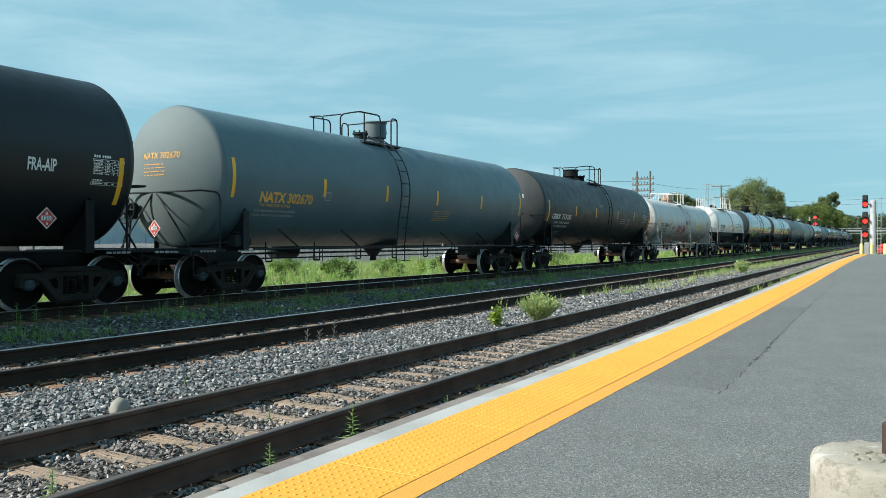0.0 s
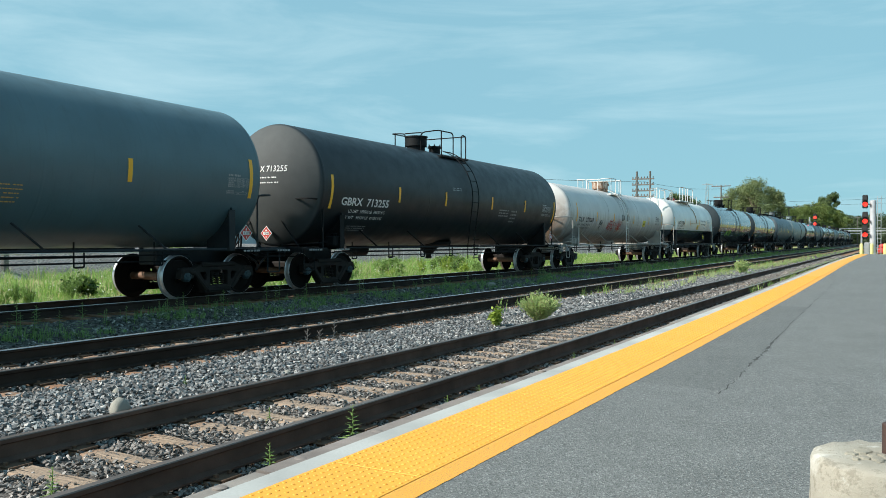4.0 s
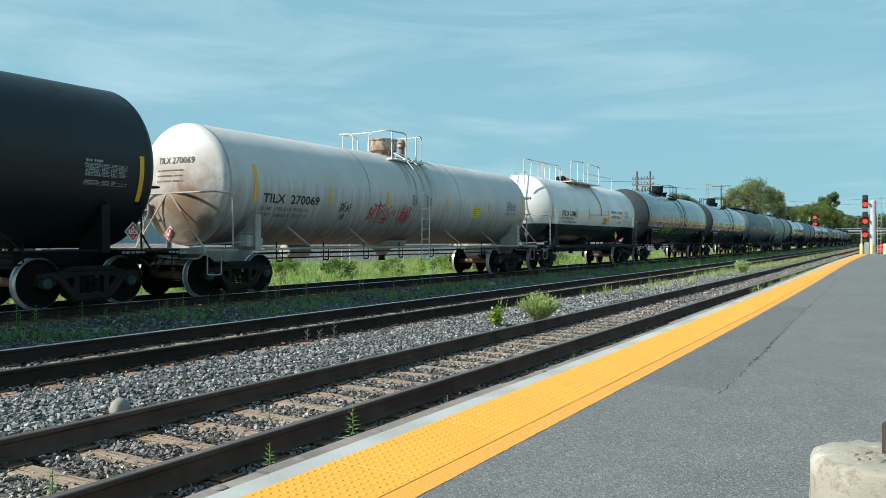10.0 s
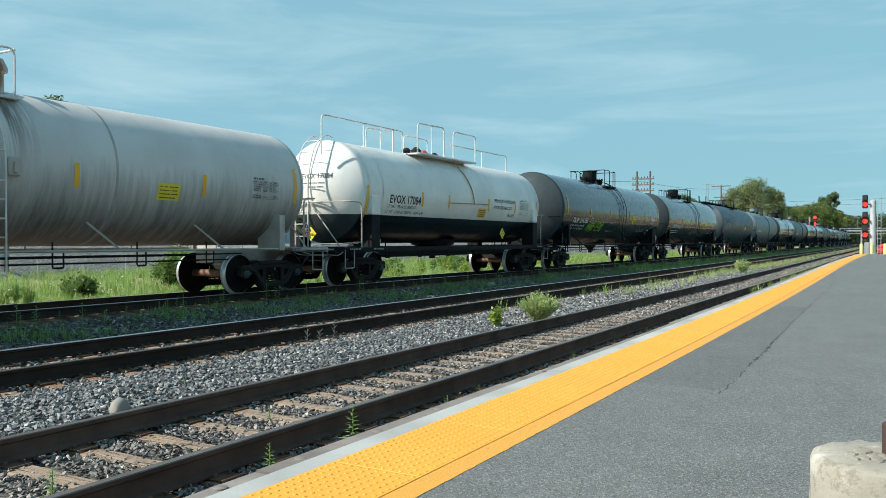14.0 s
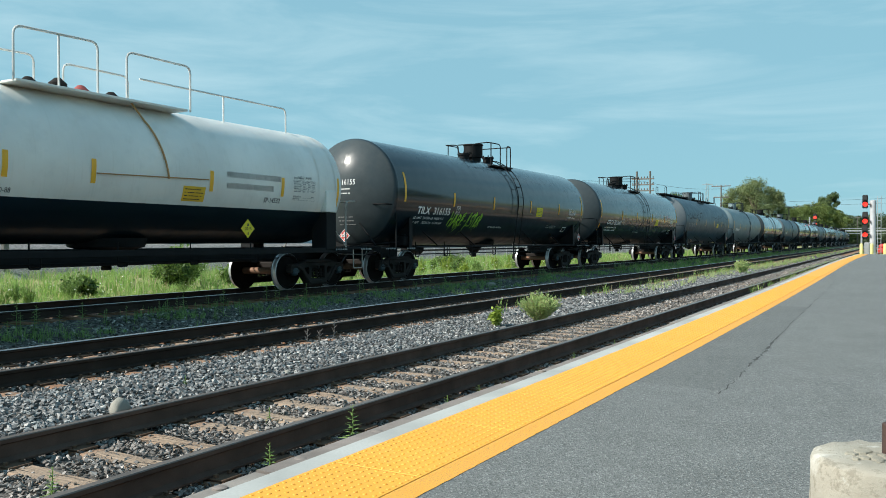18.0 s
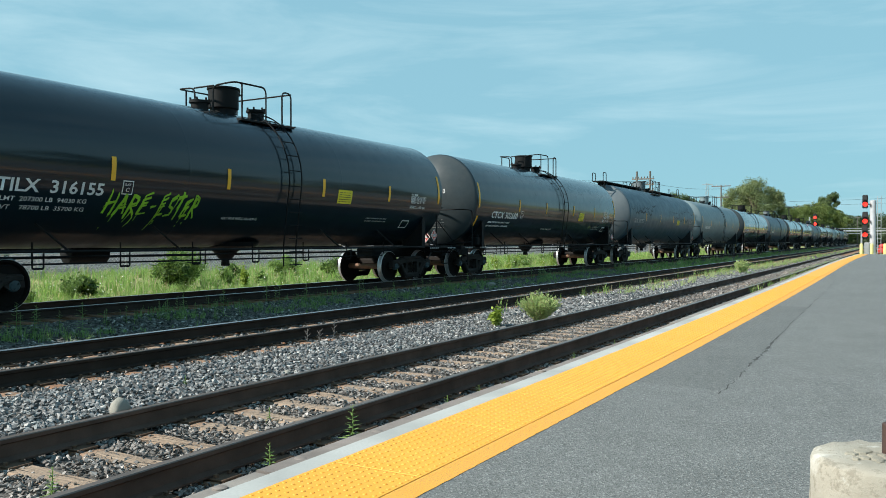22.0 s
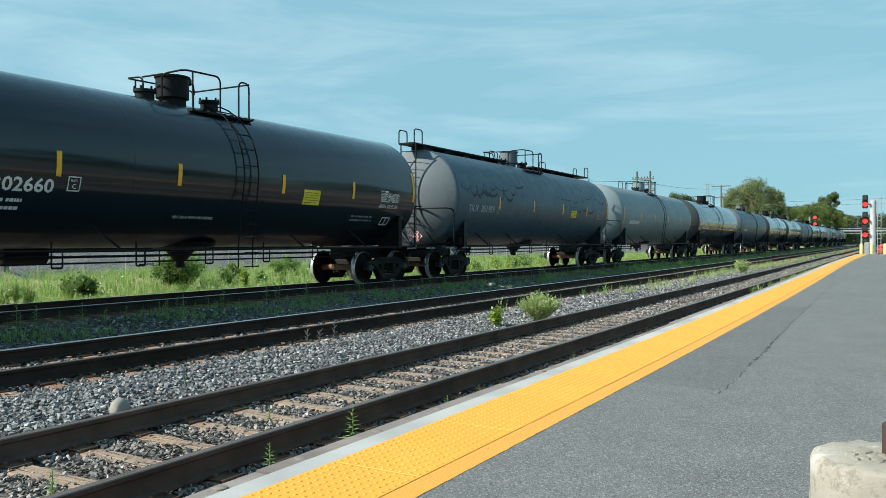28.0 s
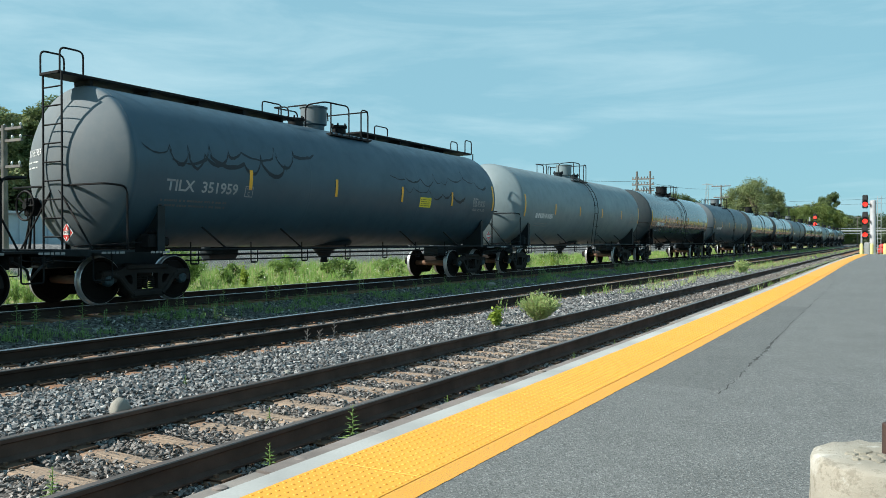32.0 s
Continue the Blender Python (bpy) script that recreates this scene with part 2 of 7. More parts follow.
def stone_mat(name, dark, light, tint):
    """Loose stones, each of its own shade."""
    m, nt, b = material(name)
    g = nt.nodes.new("ShaderNodeNewGeometry").outputs["Random Per Island"]
    c = blend(nt, g, dark, light)
    c = blend(nt, times(nt, ramp(nt, g, 0.9, 0.96), 0.8), c, tint)
    fine = noise_node(nt, coords(nt), 45, 4)
    c = blend(nt, times(nt, ramp(nt, fine, 0.4, 0.7), 0.45), c, tuple(q * 0.8 for q in dark))
    nt.links.new(c, b.inputs["Base Color"])
    b.inputs["Roughness"].default_value = 0.6
    bump(nt, b, fine, 0.3, 0.006)
    return m


def leaf_mat(name, dark, light, dry=(0.2, 0.17, 0.05), dry_amt=0.1, glow_through=0.42):
    m, nt, b = material(name)
    g = nt.nodes.new("ShaderNodeNewGeometry").outputs["Random Per Island"]
    c = blend(nt, g, dark, light)
    c = blend(nt, times(nt, ramp(nt, g, 1 - dry_amt - 0.03, 1 - dry_amt), 1.0 if dry_amt > 0.02 else 0.0), c, dry)
    n = noise_node(nt, coords(nt), 1.3, 3)
    c = blend(nt, times(nt, ramp(nt, n, 0.35, 0.7), 0.5), c, tuple(q * 0.6 for q in dark))
    nt.links.new(c, b.inputs["Base Color"])
    b.inputs["Roughness"].default_value = 0.6
    tr = nt.nodes.new("ShaderNodeBsdfTranslucent")
    nt.links.new(c, tr.inputs[0])
    mx = nt.nodes.new("ShaderNodeMixShader")
    mx.inputs[0].default_value = glow_through
    nt.links.new(b.outputs[0], mx.inputs[1])
    nt.links.new(tr.outputs[0], mx.inputs[2])
    nt.links.new(mx.outputs[0], nt.nodes["Material Output"].inputs[0])
    return m


def asphalt_mat(name="platform_asphalt", tone=1.0):
    m, nt, b = material(name)
    co = coords(nt)
    fine, mid, big = noise_node(nt, co, 190, 3, 0.7), noise_node(nt, co, 1.6, 5, 0.6), noise_node(nt, co, 0.22, 3)
    vo = nt.nodes.new("ShaderNodeTexVoronoi")
    vo.inputs["Scale"].default_value = 112
    nt.links.new(co, vo.inputs["Vector"])
    sp = nt.nodes.new("ShaderNodeSeparateColor")
    nt.links.new(vo.outputs["Color"], sp.inputs[0])
    c = blend(nt, ramp(nt, mid, 0.3, 0.72), (0.134, 0.142, 0.135), (0.177, 0.186, 0.179))
    c = blend(nt, times(nt, ramp(nt, big, 0.35, 0.65), 0.45), c, (0.13, 0.134, 0.133))
    c = blend(nt, times(nt, ramp(nt, sp.outputs[0], 0.7, 0.92), 0.48), c, (0.4, 0.41, 0.39))
    c = blend(nt, times(nt, ramp(nt, sp.outputs[1], 0.6, 0.85), 0.52), c, (0.03, 0.033, 0.033))
    c = blend(nt, 1.0, c, (tone, tone, tone), "MULTIPLY")
    nt.links.new(c, b.inputs["Base Color"])
    b.inputs["Roughness"].default_value = 0.85
    bump(nt, b, blend(nt, 0.5, vo.outputs["Distance"], fine), 0.55, 0.01)
    return m


def wood_mat():
    m, nt, b = material("weathered_tie_wood")
    co = coords(nt)
    oi = nt.nodes.new("ShaderNodeObjectInfo").outputs["Random"]
    mp = nt.nodes.new("ShaderNodeVectorMath")
    mp.operation = "ADD"
    cx = nt.nodes.new("ShaderNodeCombineXYZ")
    nt.links.new(times(nt, oi, 40.0), cx.inputs[0])
    nt.links.new(times(nt, oi, 17.0), cx.inputs[1])
    nt.links.new(co, mp.inputs[0])
    nt.links.new(cx.outputs[0], mp.inputs[1])
    co2 = mp.outputs[0]
    grain = noise_node(nt, co2, 11, 7, 0.7, (0.22, 5.0, 5.0))
    crack = noise_node(nt, co2, 7, 4, 0.5, (0.3, 7.0, 7.0))
    c = blend(nt, ramp(nt, grain, 0.32, 0.7), (0.15, 0.1, 0.07), (0.54, 0.39, 0.27))
    c = blend(nt, times(nt, oi, 0.45), c, (0.28, 0.23, 0.18))
    c = blend(nt, times(nt, ramp(nt, crack, 0.6, 0.66), 0.85), c, (0.018, 0.014, 0.011))
    sx = nt.nodes.new("ShaderNodeSeparateXYZ")
    nt.links.new(co, sx.inputs[0])
    ax = times(nt, sx.outputs[0], 0.0, "ABSOLUTE")
    near = times(nt, ramp(nt, ax, 0.36, 0.62), noise_node(nt, co2, 3.0, 5, 0.65))
    c = blend(nt, ramp(nt, near, 0.22, 0.55, (0, 0, 0, 1), (0.85, 0.85, 0.85, 1)), c, (0.27, 0.13, 0.065))
    spots = noise_node(nt, co2, 26, 4, 0.7)
    c = blend(nt, times(nt, ramp(nt, spots, 0.58, 0.72), 0.6), c, (0.07, 0.06, 0.05))
    nt.links.new(c, b.inputs["Base Color"])
    b.inputs["Roughness"].default_value = 0.88
    bump(nt, b, blend(nt, 0.5, grain, times(nt, 1.0, ramp(nt, crack, 0.58, 0.66), "SUBTRACT")), 0.8, 0.02)
    return m


def tactile_mat():
    m, nt, b = material("yellow_tactile")
    co = coords(nt)
    big, fine = noise_node(nt, co, 1.2, 4), noise_node(nt, co, 40, 4, 0.65)
    c = blend(nt, ramp(nt, big, 0.3, 0.7), (0.8, 0.36, 0.04), (0.85, 0.39, 0.045))
    c = blend(nt, times(nt, ramp(nt, fine, 0.6, 0.8), 0.4), c, (0.45, 0.2, 0.03))
    nt.links.new(c, b.inputs["Base Color"])
    b.inputs["Roughness"].default_value = 0.62
    bump(nt, b, fine, 0.2, 0.003)
    return m


def worn_paint_mat():
    """Yellow paint rubbed through to the asphalt."""
    m, nt, b = material("worn_yellow_paint")
    co = coords(nt)
    big, fine = noise_node(nt, co, 4.0, 5, 0.65), noise_node(nt, co, 85, 4, 0.7)
    c = blend(nt, ramp(nt, big, 0.3, 0.7), (0.78, 0.35, 0.045), (0.86, 0.39, 0.055))
    wear = times(nt, ramp(nt, fine, 0.47, 0.6), ramp(nt, big, 0.3, 0.7, (0.25, 0.25, 0.25, 1), (1, 1, 1, 1)))
    c = blend(nt, wear, c, (0.42, 0.24, 0.08))
    nt.links.new(c, b.inputs["Base Color"])
    b.inputs["Roughness"].default_value = 0.75
    bump(nt, b, fine, 0.6, 0.006)
    return m


def grass_ground_mat(name, a, b_, c_):
    m, nt, b = material(name)
    co = coords(nt)
    n1, n2 = noise_node(nt, co, 0.12, 5, 0.6), noise_node(nt, co, 5, 5, 0.7)
    c = blend(nt, ramp(nt, n1, 0.35, 0.65), a, b_)
    c = blend(nt, times(nt, ramp(nt, n2, 0.45, 0.7), 0.6), c, c_)
    nt.links.new(c, b.inputs["Base Color"])
    b.inputs["Roughness"].default_value = 0.95
    bump(nt, b, n2, 0.8, 0.08)
    return m


def glow(name, col, power):
    m, nt, b = material(name)
    b.inputs["Base Color"].default_value = (*col, 1)
    b.inputs["Emission Color"].default_value = (*col, 1)
    b.inputs["Emission Strength"].default_value = power
    return m


def stained_concrete():
    m, nt, b = material("weathered_concrete")
    co = coords(nt)
    big, mid, fine = noise_node(nt, co, 3.5, 5, 0.6), noise_node(nt, co, 14, 6, 0.7), noise_node(nt, co, 90, 4, 0.7)
    c = blend(nt, ramp(nt, big, 0.3, 0.7), (0.3, 0.275, 0.22), (0.46, 0.43, 0.36))
    c = blend(nt, times(nt, ramp(nt, mid, 0.52, 0.62), 0.6), c, (0.17, 0.15, 0.11))
    c = blend(nt, times(nt, ramp(nt, noise_node(nt, co, 6, 5, 0.6), 0.55, 0.62), 0.7), c, (0.58, 0.56, 0.5))
    c = blend(nt, times(nt, ramp(nt, fine, 0.6, 0.72), 0.5), c, (0.13, 0.12, 0.1))
    nt.links.new(c, b.inputs["Base Color"])
    b.inputs["Roughness"].default_value = 0.9
    bump(nt, b, blend(nt, 0.4, mid, fine), 0.8, 0.012)
    return m


M = {
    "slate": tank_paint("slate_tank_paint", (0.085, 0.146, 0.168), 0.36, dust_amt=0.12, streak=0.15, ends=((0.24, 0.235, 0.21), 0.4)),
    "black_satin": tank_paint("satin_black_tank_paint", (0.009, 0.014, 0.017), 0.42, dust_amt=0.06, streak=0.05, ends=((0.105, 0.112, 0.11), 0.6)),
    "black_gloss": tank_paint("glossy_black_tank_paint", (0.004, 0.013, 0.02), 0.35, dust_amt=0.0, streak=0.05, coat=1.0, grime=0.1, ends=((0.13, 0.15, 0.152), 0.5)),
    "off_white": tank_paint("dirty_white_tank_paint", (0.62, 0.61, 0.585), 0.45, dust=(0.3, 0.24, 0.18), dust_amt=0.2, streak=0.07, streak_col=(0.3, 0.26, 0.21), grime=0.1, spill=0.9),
    "clean_white": tank_paint("white_tank_paint", (0.8, 0.79, 0.74), 0.35, dust_amt=0.1, streak=0.12, streak_col=(0.4, 0.33, 0.22), coat=0.2),
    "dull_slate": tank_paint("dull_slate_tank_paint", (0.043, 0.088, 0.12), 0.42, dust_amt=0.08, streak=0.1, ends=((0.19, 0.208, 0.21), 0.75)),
    "light_grey": tank_paint("light_grey_tank_paint", (0.19, 0.25, 0.265), 0.46, dust_amt=0.15, streak=0.15),
    "slate_frame": plain("dark_slate_underframe", (0.02, 0.027, 0.031), 0.6, 0.0, 0.3, spec=0.2),
    "white_seam": plain("dirty_white_seam", (0.4, 0.385, 0.36), 0.6, 0.0, 0.3),
    "frame_black": plain("black_underframe", (0.012, 0.013, 0.014), 0.65, 0.0, 0.3, spec=0.15),
    "rail_white": plain("white_rail_paint", (0.68, 0.67, 0.64), 0.5, 0.0, 0.2),
    "frame_white": plain("grimy_white_underframe", (0.42, 0.39, 0.35), 0.65, 0.0, 0.35),
    "cast": plain("cast_steel_truck", (0.025, 0.022, 0.02), 0.7, 0.0, 0.35, bmp=0.4, spec=0.12),
    "wheel": plain("wheel_steel", (0.013, 0.011, 0.01), 0.75, 0.0, 0.3, spec=0.06),
    "tread": plain("polished_tread", (0.6, 0.61, 0.62), 0.33, 0.6, 0.1),
    "axle": plain("rusty_axle", (0.18, 0.1, 0.06), 0.7, 0.2, 0.35),
    "cap": plain("blue_bearing_cap", (0.035, 0.065, 0.075), 0.6, 0.1, 0.3),
    "rail_web": plain("rusted_rail_web", (0.1, 0.066, 0.052), 0.9, 0.0, 0.35, 9, 0.3, spec=0.15),
    # a darker brown web for tracks 2 and 3
    "rail_web_dark": plain("dark_rail_web", (0.04, 0.029, 0.023), 0.85, 0.0, 0.35, 9, 0.3, spec=0.15),
    "rail_head": plain("worn_rail_head", (0.14, 0.115, 0.1), 0.38, 0.25, 0.25),
    "rail_shine": plain("bright_rail_head", (0.55, 0.57, 0.58), 0.32, 0.7, 0.1),
    "plate": plain("rusty_tie_plate", (0.13, 0.075, 0.045), 0.8, 0.2, 0.35, 14, 0.4),
    "tie": wood_mat(),
    "ballast": gravel_mat("ballast_bed", (0.04, 0.036, 0.034), (0.15, 0.14, 0.128), (0.26, 0.235, 0.2), 42.0),
    "stone": stone_mat("ballast_stone", (0.04, 0.042, 0.043), (0.345, 0.35, 0.345), (0.6, 0.59, 0.55)),
    "asphalt": asphalt_mat(),
    "tactile": tactile_mat(),
    "worn_paint": worn_paint_mat(),
    "patch": asphalt_mat("relaid_asphalt", 0.87),
    "crack": plain("dirt_filled_crack", (0.045, 0.045, 0.042), 0.95, 0, 0.4, 20, 0.2),
    "crib_stone": stone_mat("dirty_crib_stone", (0.045, 0.039, 0.035), (0.37, 0.34, 0.31), (0.58, 0.52, 0.47)),
    # ballast stone darkened and greened, the train's shade put into its colour
    "mossy_stone": stone_mat("shade_toned_stone", (0.036, 0.041, 0.034), (0.26, 0.28, 0.245), (0.6, 0.6, 0.55)),
    "concrete": plain("pale_concrete", (0.42, 0.43, 0.41), 0.8, 0, 0.2, 5, 0.35),
    "concrete_old": stained_concrete(),
    "edge_timber": plain("grey_edge_timber", (0.215, 0.185, 0.165), 0.85, 0, 0.3, 10, 0.5),
    "edge_timber_pale": plain("bleached_edge_timber", (0.26, 0.235, 0.21), 0.85, 0, 0.3, 10, 0.5),
    "field": grass_ground_mat("meadow_ground", (0.2, 0.25, 0.07), (0.36, 0.31, 0.14), (0.11, 0.17, 0.04)),
    "grey_gravel": gravel_mat("grey_yard_gravel", (0.1, 0.1, 0.098), (0.26, 0.255, 0.25), (0.34, 0.34, 0.32), 9),
    "grass": leaf_mat("grass_blade", (0.2, 0.36, 0.07), (0.45, 0.63, 0.19), (0.62, 0.5, 0.32), 0.14),
    "weed": leaf_mat("weed_leaf", (0.14, 0.24, 0.06), (0.34, 0.48, 0.14), dry_amt=0.0),
    "bush": leaf_mat("yellow_green_weed", (0.4, 0.52, 0.2), (0.62, 0.72, 0.34), (0.58, 0.5, 0.28), 0.12),
    # tree leaf tones paled and greyed, with distance haze put into the colour
    "tree_leaf": leaf_mat("tree_leaf", (0.16, 0.2, 0.085), (0.36, 0.42, 0.19), dry_amt=0.0),
    "tree_dark": leaf_mat("dark_tree_leaf", (0.065, 0.105, 0.055), (0.16, 0.21, 0.1), dry_amt=0.0),
    "bark": plain("bark", (0.12, 0.09, 0.065), 0.9, 0, 0.3, 8, 0.6),
    "yellow": plain("yellow_reflective", (0.95, 0.48, 0.03), 0.4, 0, 0.08),
    "white_ink": plain("white_stencil", (0.75, 0.76, 0.75), 0.6, 0, 0.12),
    "grey_ink": plain("faded_stencil", (0.3, 0.31, 0.31), 0.7, 0, 0.2),
    "gold_ink": plain("yellow_stencil", (0.75, 0.4, 0.08), 0.6, 0, 0.12),
    "black_ink": plain("black_stencil", (0.03, 0.03, 0.03), 0.6, 0, 0.1),
    "red": plain("placard_red", (0.55, 0.05, 0.04), 0.5, 0, 0.1),
    "amber": plain("amber_notice", (0.82, 0.5, 0.03), 0.5, 0, 0.1),
    "placard_yellow": plain("placard_yellow", (0.85, 0.7, 0.03), 0.5, 0, 0.1),
    "lime": plain("lime_spray_paint", (0.3, 0.6, 0.03), 0.5, 0, 0.2),
    "red_spray": plain("red_spray_paint", (0.5, 0.05, 0.05), 0.5, 0, 0.2),
    "dark_wash": plain("dark_spray_drips", (0.011, 0.018, 0.026), 0.6, 0, 0.2),
    "galv": plain("galvanised_steel", (0.5, 0.51, 0.52), 0.45, 0.6, 0.15),
    "pole": plain("pole_timber", (0.15, 0.14, 0.13), 0.85, 0, 0.3, 8, 0.4),
    "black_plain": plain("black_signal_paint", (0.02, 0.02, 0.02), 0.6, 0, 0.2),
    "signal_red": glow("lit_red_lens", (1.0, 0.035, 0.02), 1.0),
    "post_yellow": plain("yellow_post_paint", (0.74, 0.66, 0.26), 0.5, 0, 0.15),
}

# ---------------------------------------------------------------- lines of the place
RAIL = {1: -0.12, 2: -0.038, 3: 0.071}      # top of rail
LINE = {1: -4.815, 2: -8.74, 3: -14.17}     # track centres
PLAT_END = 88.0


def smooth(t):
    t = min(1.0, max(0.0, t))
    return t * t * (3 - 2 * t)


def line_x(k, y):
    """Centre line of a track: straight, then a slow bend to the west."""
    x = LINE[k] - 3.6e-5 * max(0.0, y - 40) ** 2
    return x - (0.3 * smooth((y - 30) / 60) if k < 3 else 0.0)


def edge_shift(y):
    return -0.66 * smooth((y - 6) / 62)


def sweep(shell, prof, fx, ys, z, m=0, closed=True):
    """Sweeps an (x, z) profile along y with the line fx(y)."""
    n, vs, fs = len(prof), [], []
    for y in ys:
        x0 = fx(y)
        vs += [(x0 + px, y, z + pz) for px, pz in prof]
    span = n if closed else n - 1
    for i in range(len(ys) - 1):
        for k in range(span):
            fs.append((i * n + k, (i + 1) * n + k, (i + 1) * n + (k + 1) % n, i * n + (k + 1) % n))
    if closed:
        fs += [tuple(range(n)), tuple((len(ys) - 1) * n + k for k in range(n))[::-1]]
    return shell.add(vs, fs, m)


YS = [-14 + 2 * i for i in range(28)] + [42 + 6 * i for i in range(75)]


def ground_z(x):
    """Cross-section of the ground beside the platform."""
    pts = ((-1400, -1.2), (-60, -0.75), (-30, -0.62), (-19, -0.5), (-16.6, -0.22), (-15.7, -0.15), (-12.6, -0.15), (-11.9, -0.25),
           (-11.0, -0.33), (-10.2, -0.26), (-7.7, -0.25), (-7.4, -0.235), (-6.9, -0.25), (-6.25, -0.29), (-6.05, -0.34), (-3.6, -0.345), (-3.2, -0.37), (1400, -0.36))
    for (a, za), (b, zb) in zip(pts, pts[1:]):
        if x <= b:
            return za + (zb - za) * (x - a) / (b - a)
    return -0.36


def build_ground():
    xs = [-1400, -700, -350, -180, -110, -80, -60, -45, -36, -30, -26, -23, -21, -19, -17.6, -3, 2, 20, 80, 300, 1400]
    ys = [-400, -150, -60, -20, 0, 20, 40, 60, 90, 120, 160, 220, 300, 400, 600, 1000, 1700, 2800]
    vs, fs = [], []
    for y in ys:
        for x in xs:
            z = ground_z(x) - (0.06 if -17.7 < x < 3 else 0.0) - (0.25 if x > -3.1 else 0)
            vs.append((x + (line_x(3, y) - LINE[3] if -40 < x < 5 else 0), y, z))
    n = len(xs)
    for i in range(len(ys) - 1):
        for k in range(n - 1):
            fs.append((i * n + k, i * n + k + 1, (i + 1) * n + k + 1, (i + 1) * n + k))
    g = part("ground", Shell().add(vs, fs), M["field"])
    tagged(g, "grassy ground with dry meadow patches beyond the tracks", "ground", kind="structure")
    # ballast bed
    rng = np.random.default_rng(3)
    bx = [-17.6 + 0.2 * i for i in range(73)]
    by = [-14 + 0.4 * i for i in range(110)] + [30 + 1.5 * i for i in range(60)] + [120 + 12 * i for i in range(31)]
    vs, fs = [], []
    for y in by:
        s = line_x(3, y) - LINE[3]
        for x in bx:
            z = ground_z(x) + (rng.random() - 0.5) * 0.025 if x > -17.5 else -0.55
            vs.append((min(x, -3.21) + (s if x < -5 else edge_shift(y)), y, z))
    n = len(bx)
    for i in range(len(by) - 1):
        for k in range(n - 1):
            fs.append((i * n + k, i * n + k + 1, (i + 1) * n + k + 1, (i + 1) * n + k))
    b = part("ballast", Shell().add(vs, fs), M["ballast"])
    tagged(b, "grey crushed-stone ballast bed under three tracks", "ballast", kind="structure")
    # far gravel strip behind the meadow
    s = Shell()
    rng = np.random.default_rng(4)
    cols = ((-37.8, -0.72), (-38.6, -0.4), (-40, 0.25), (-41.5, 0.8), (-43, 1.04), (-48, 1.06), (-90, 1.0))
    ys = [-20 + 3 * i for i in range(64)]
    vs = [(x + rng.uniform(-0.2, 0.2), y, z + (rng.uniform(-0.12, 0.12) if -45 < x < -38 else 0)) for y in ys for x, z in cols]
    n = len(cols)
    s.add(vs, [(i * n + k, i * n + k + 1, (i + 1) * n + k + 1, (i + 1) * n + k) for i in range(len(ys) - 1) for k in range(n - 1)])
    tagged(part("gravel_bank", s, M["grey_gravel"]), "low grey gravel bank behind the wire fence", "bank", kind="structure")


RAIL_PROF = ((-0.07, -0.172), (0.07, -0.172), (0.07, -0.158), (0.012, -0.14), (0.009, -0.05), (0.034, -0.036), (0.036, -0.008), (0.03, -0.001),
             (-0.03, -0.001), (-0.036, -0.008), (-0.034, -0.036), (-0.009, -0.05), (-0.012, -0.14), (-0.07, -0.158))


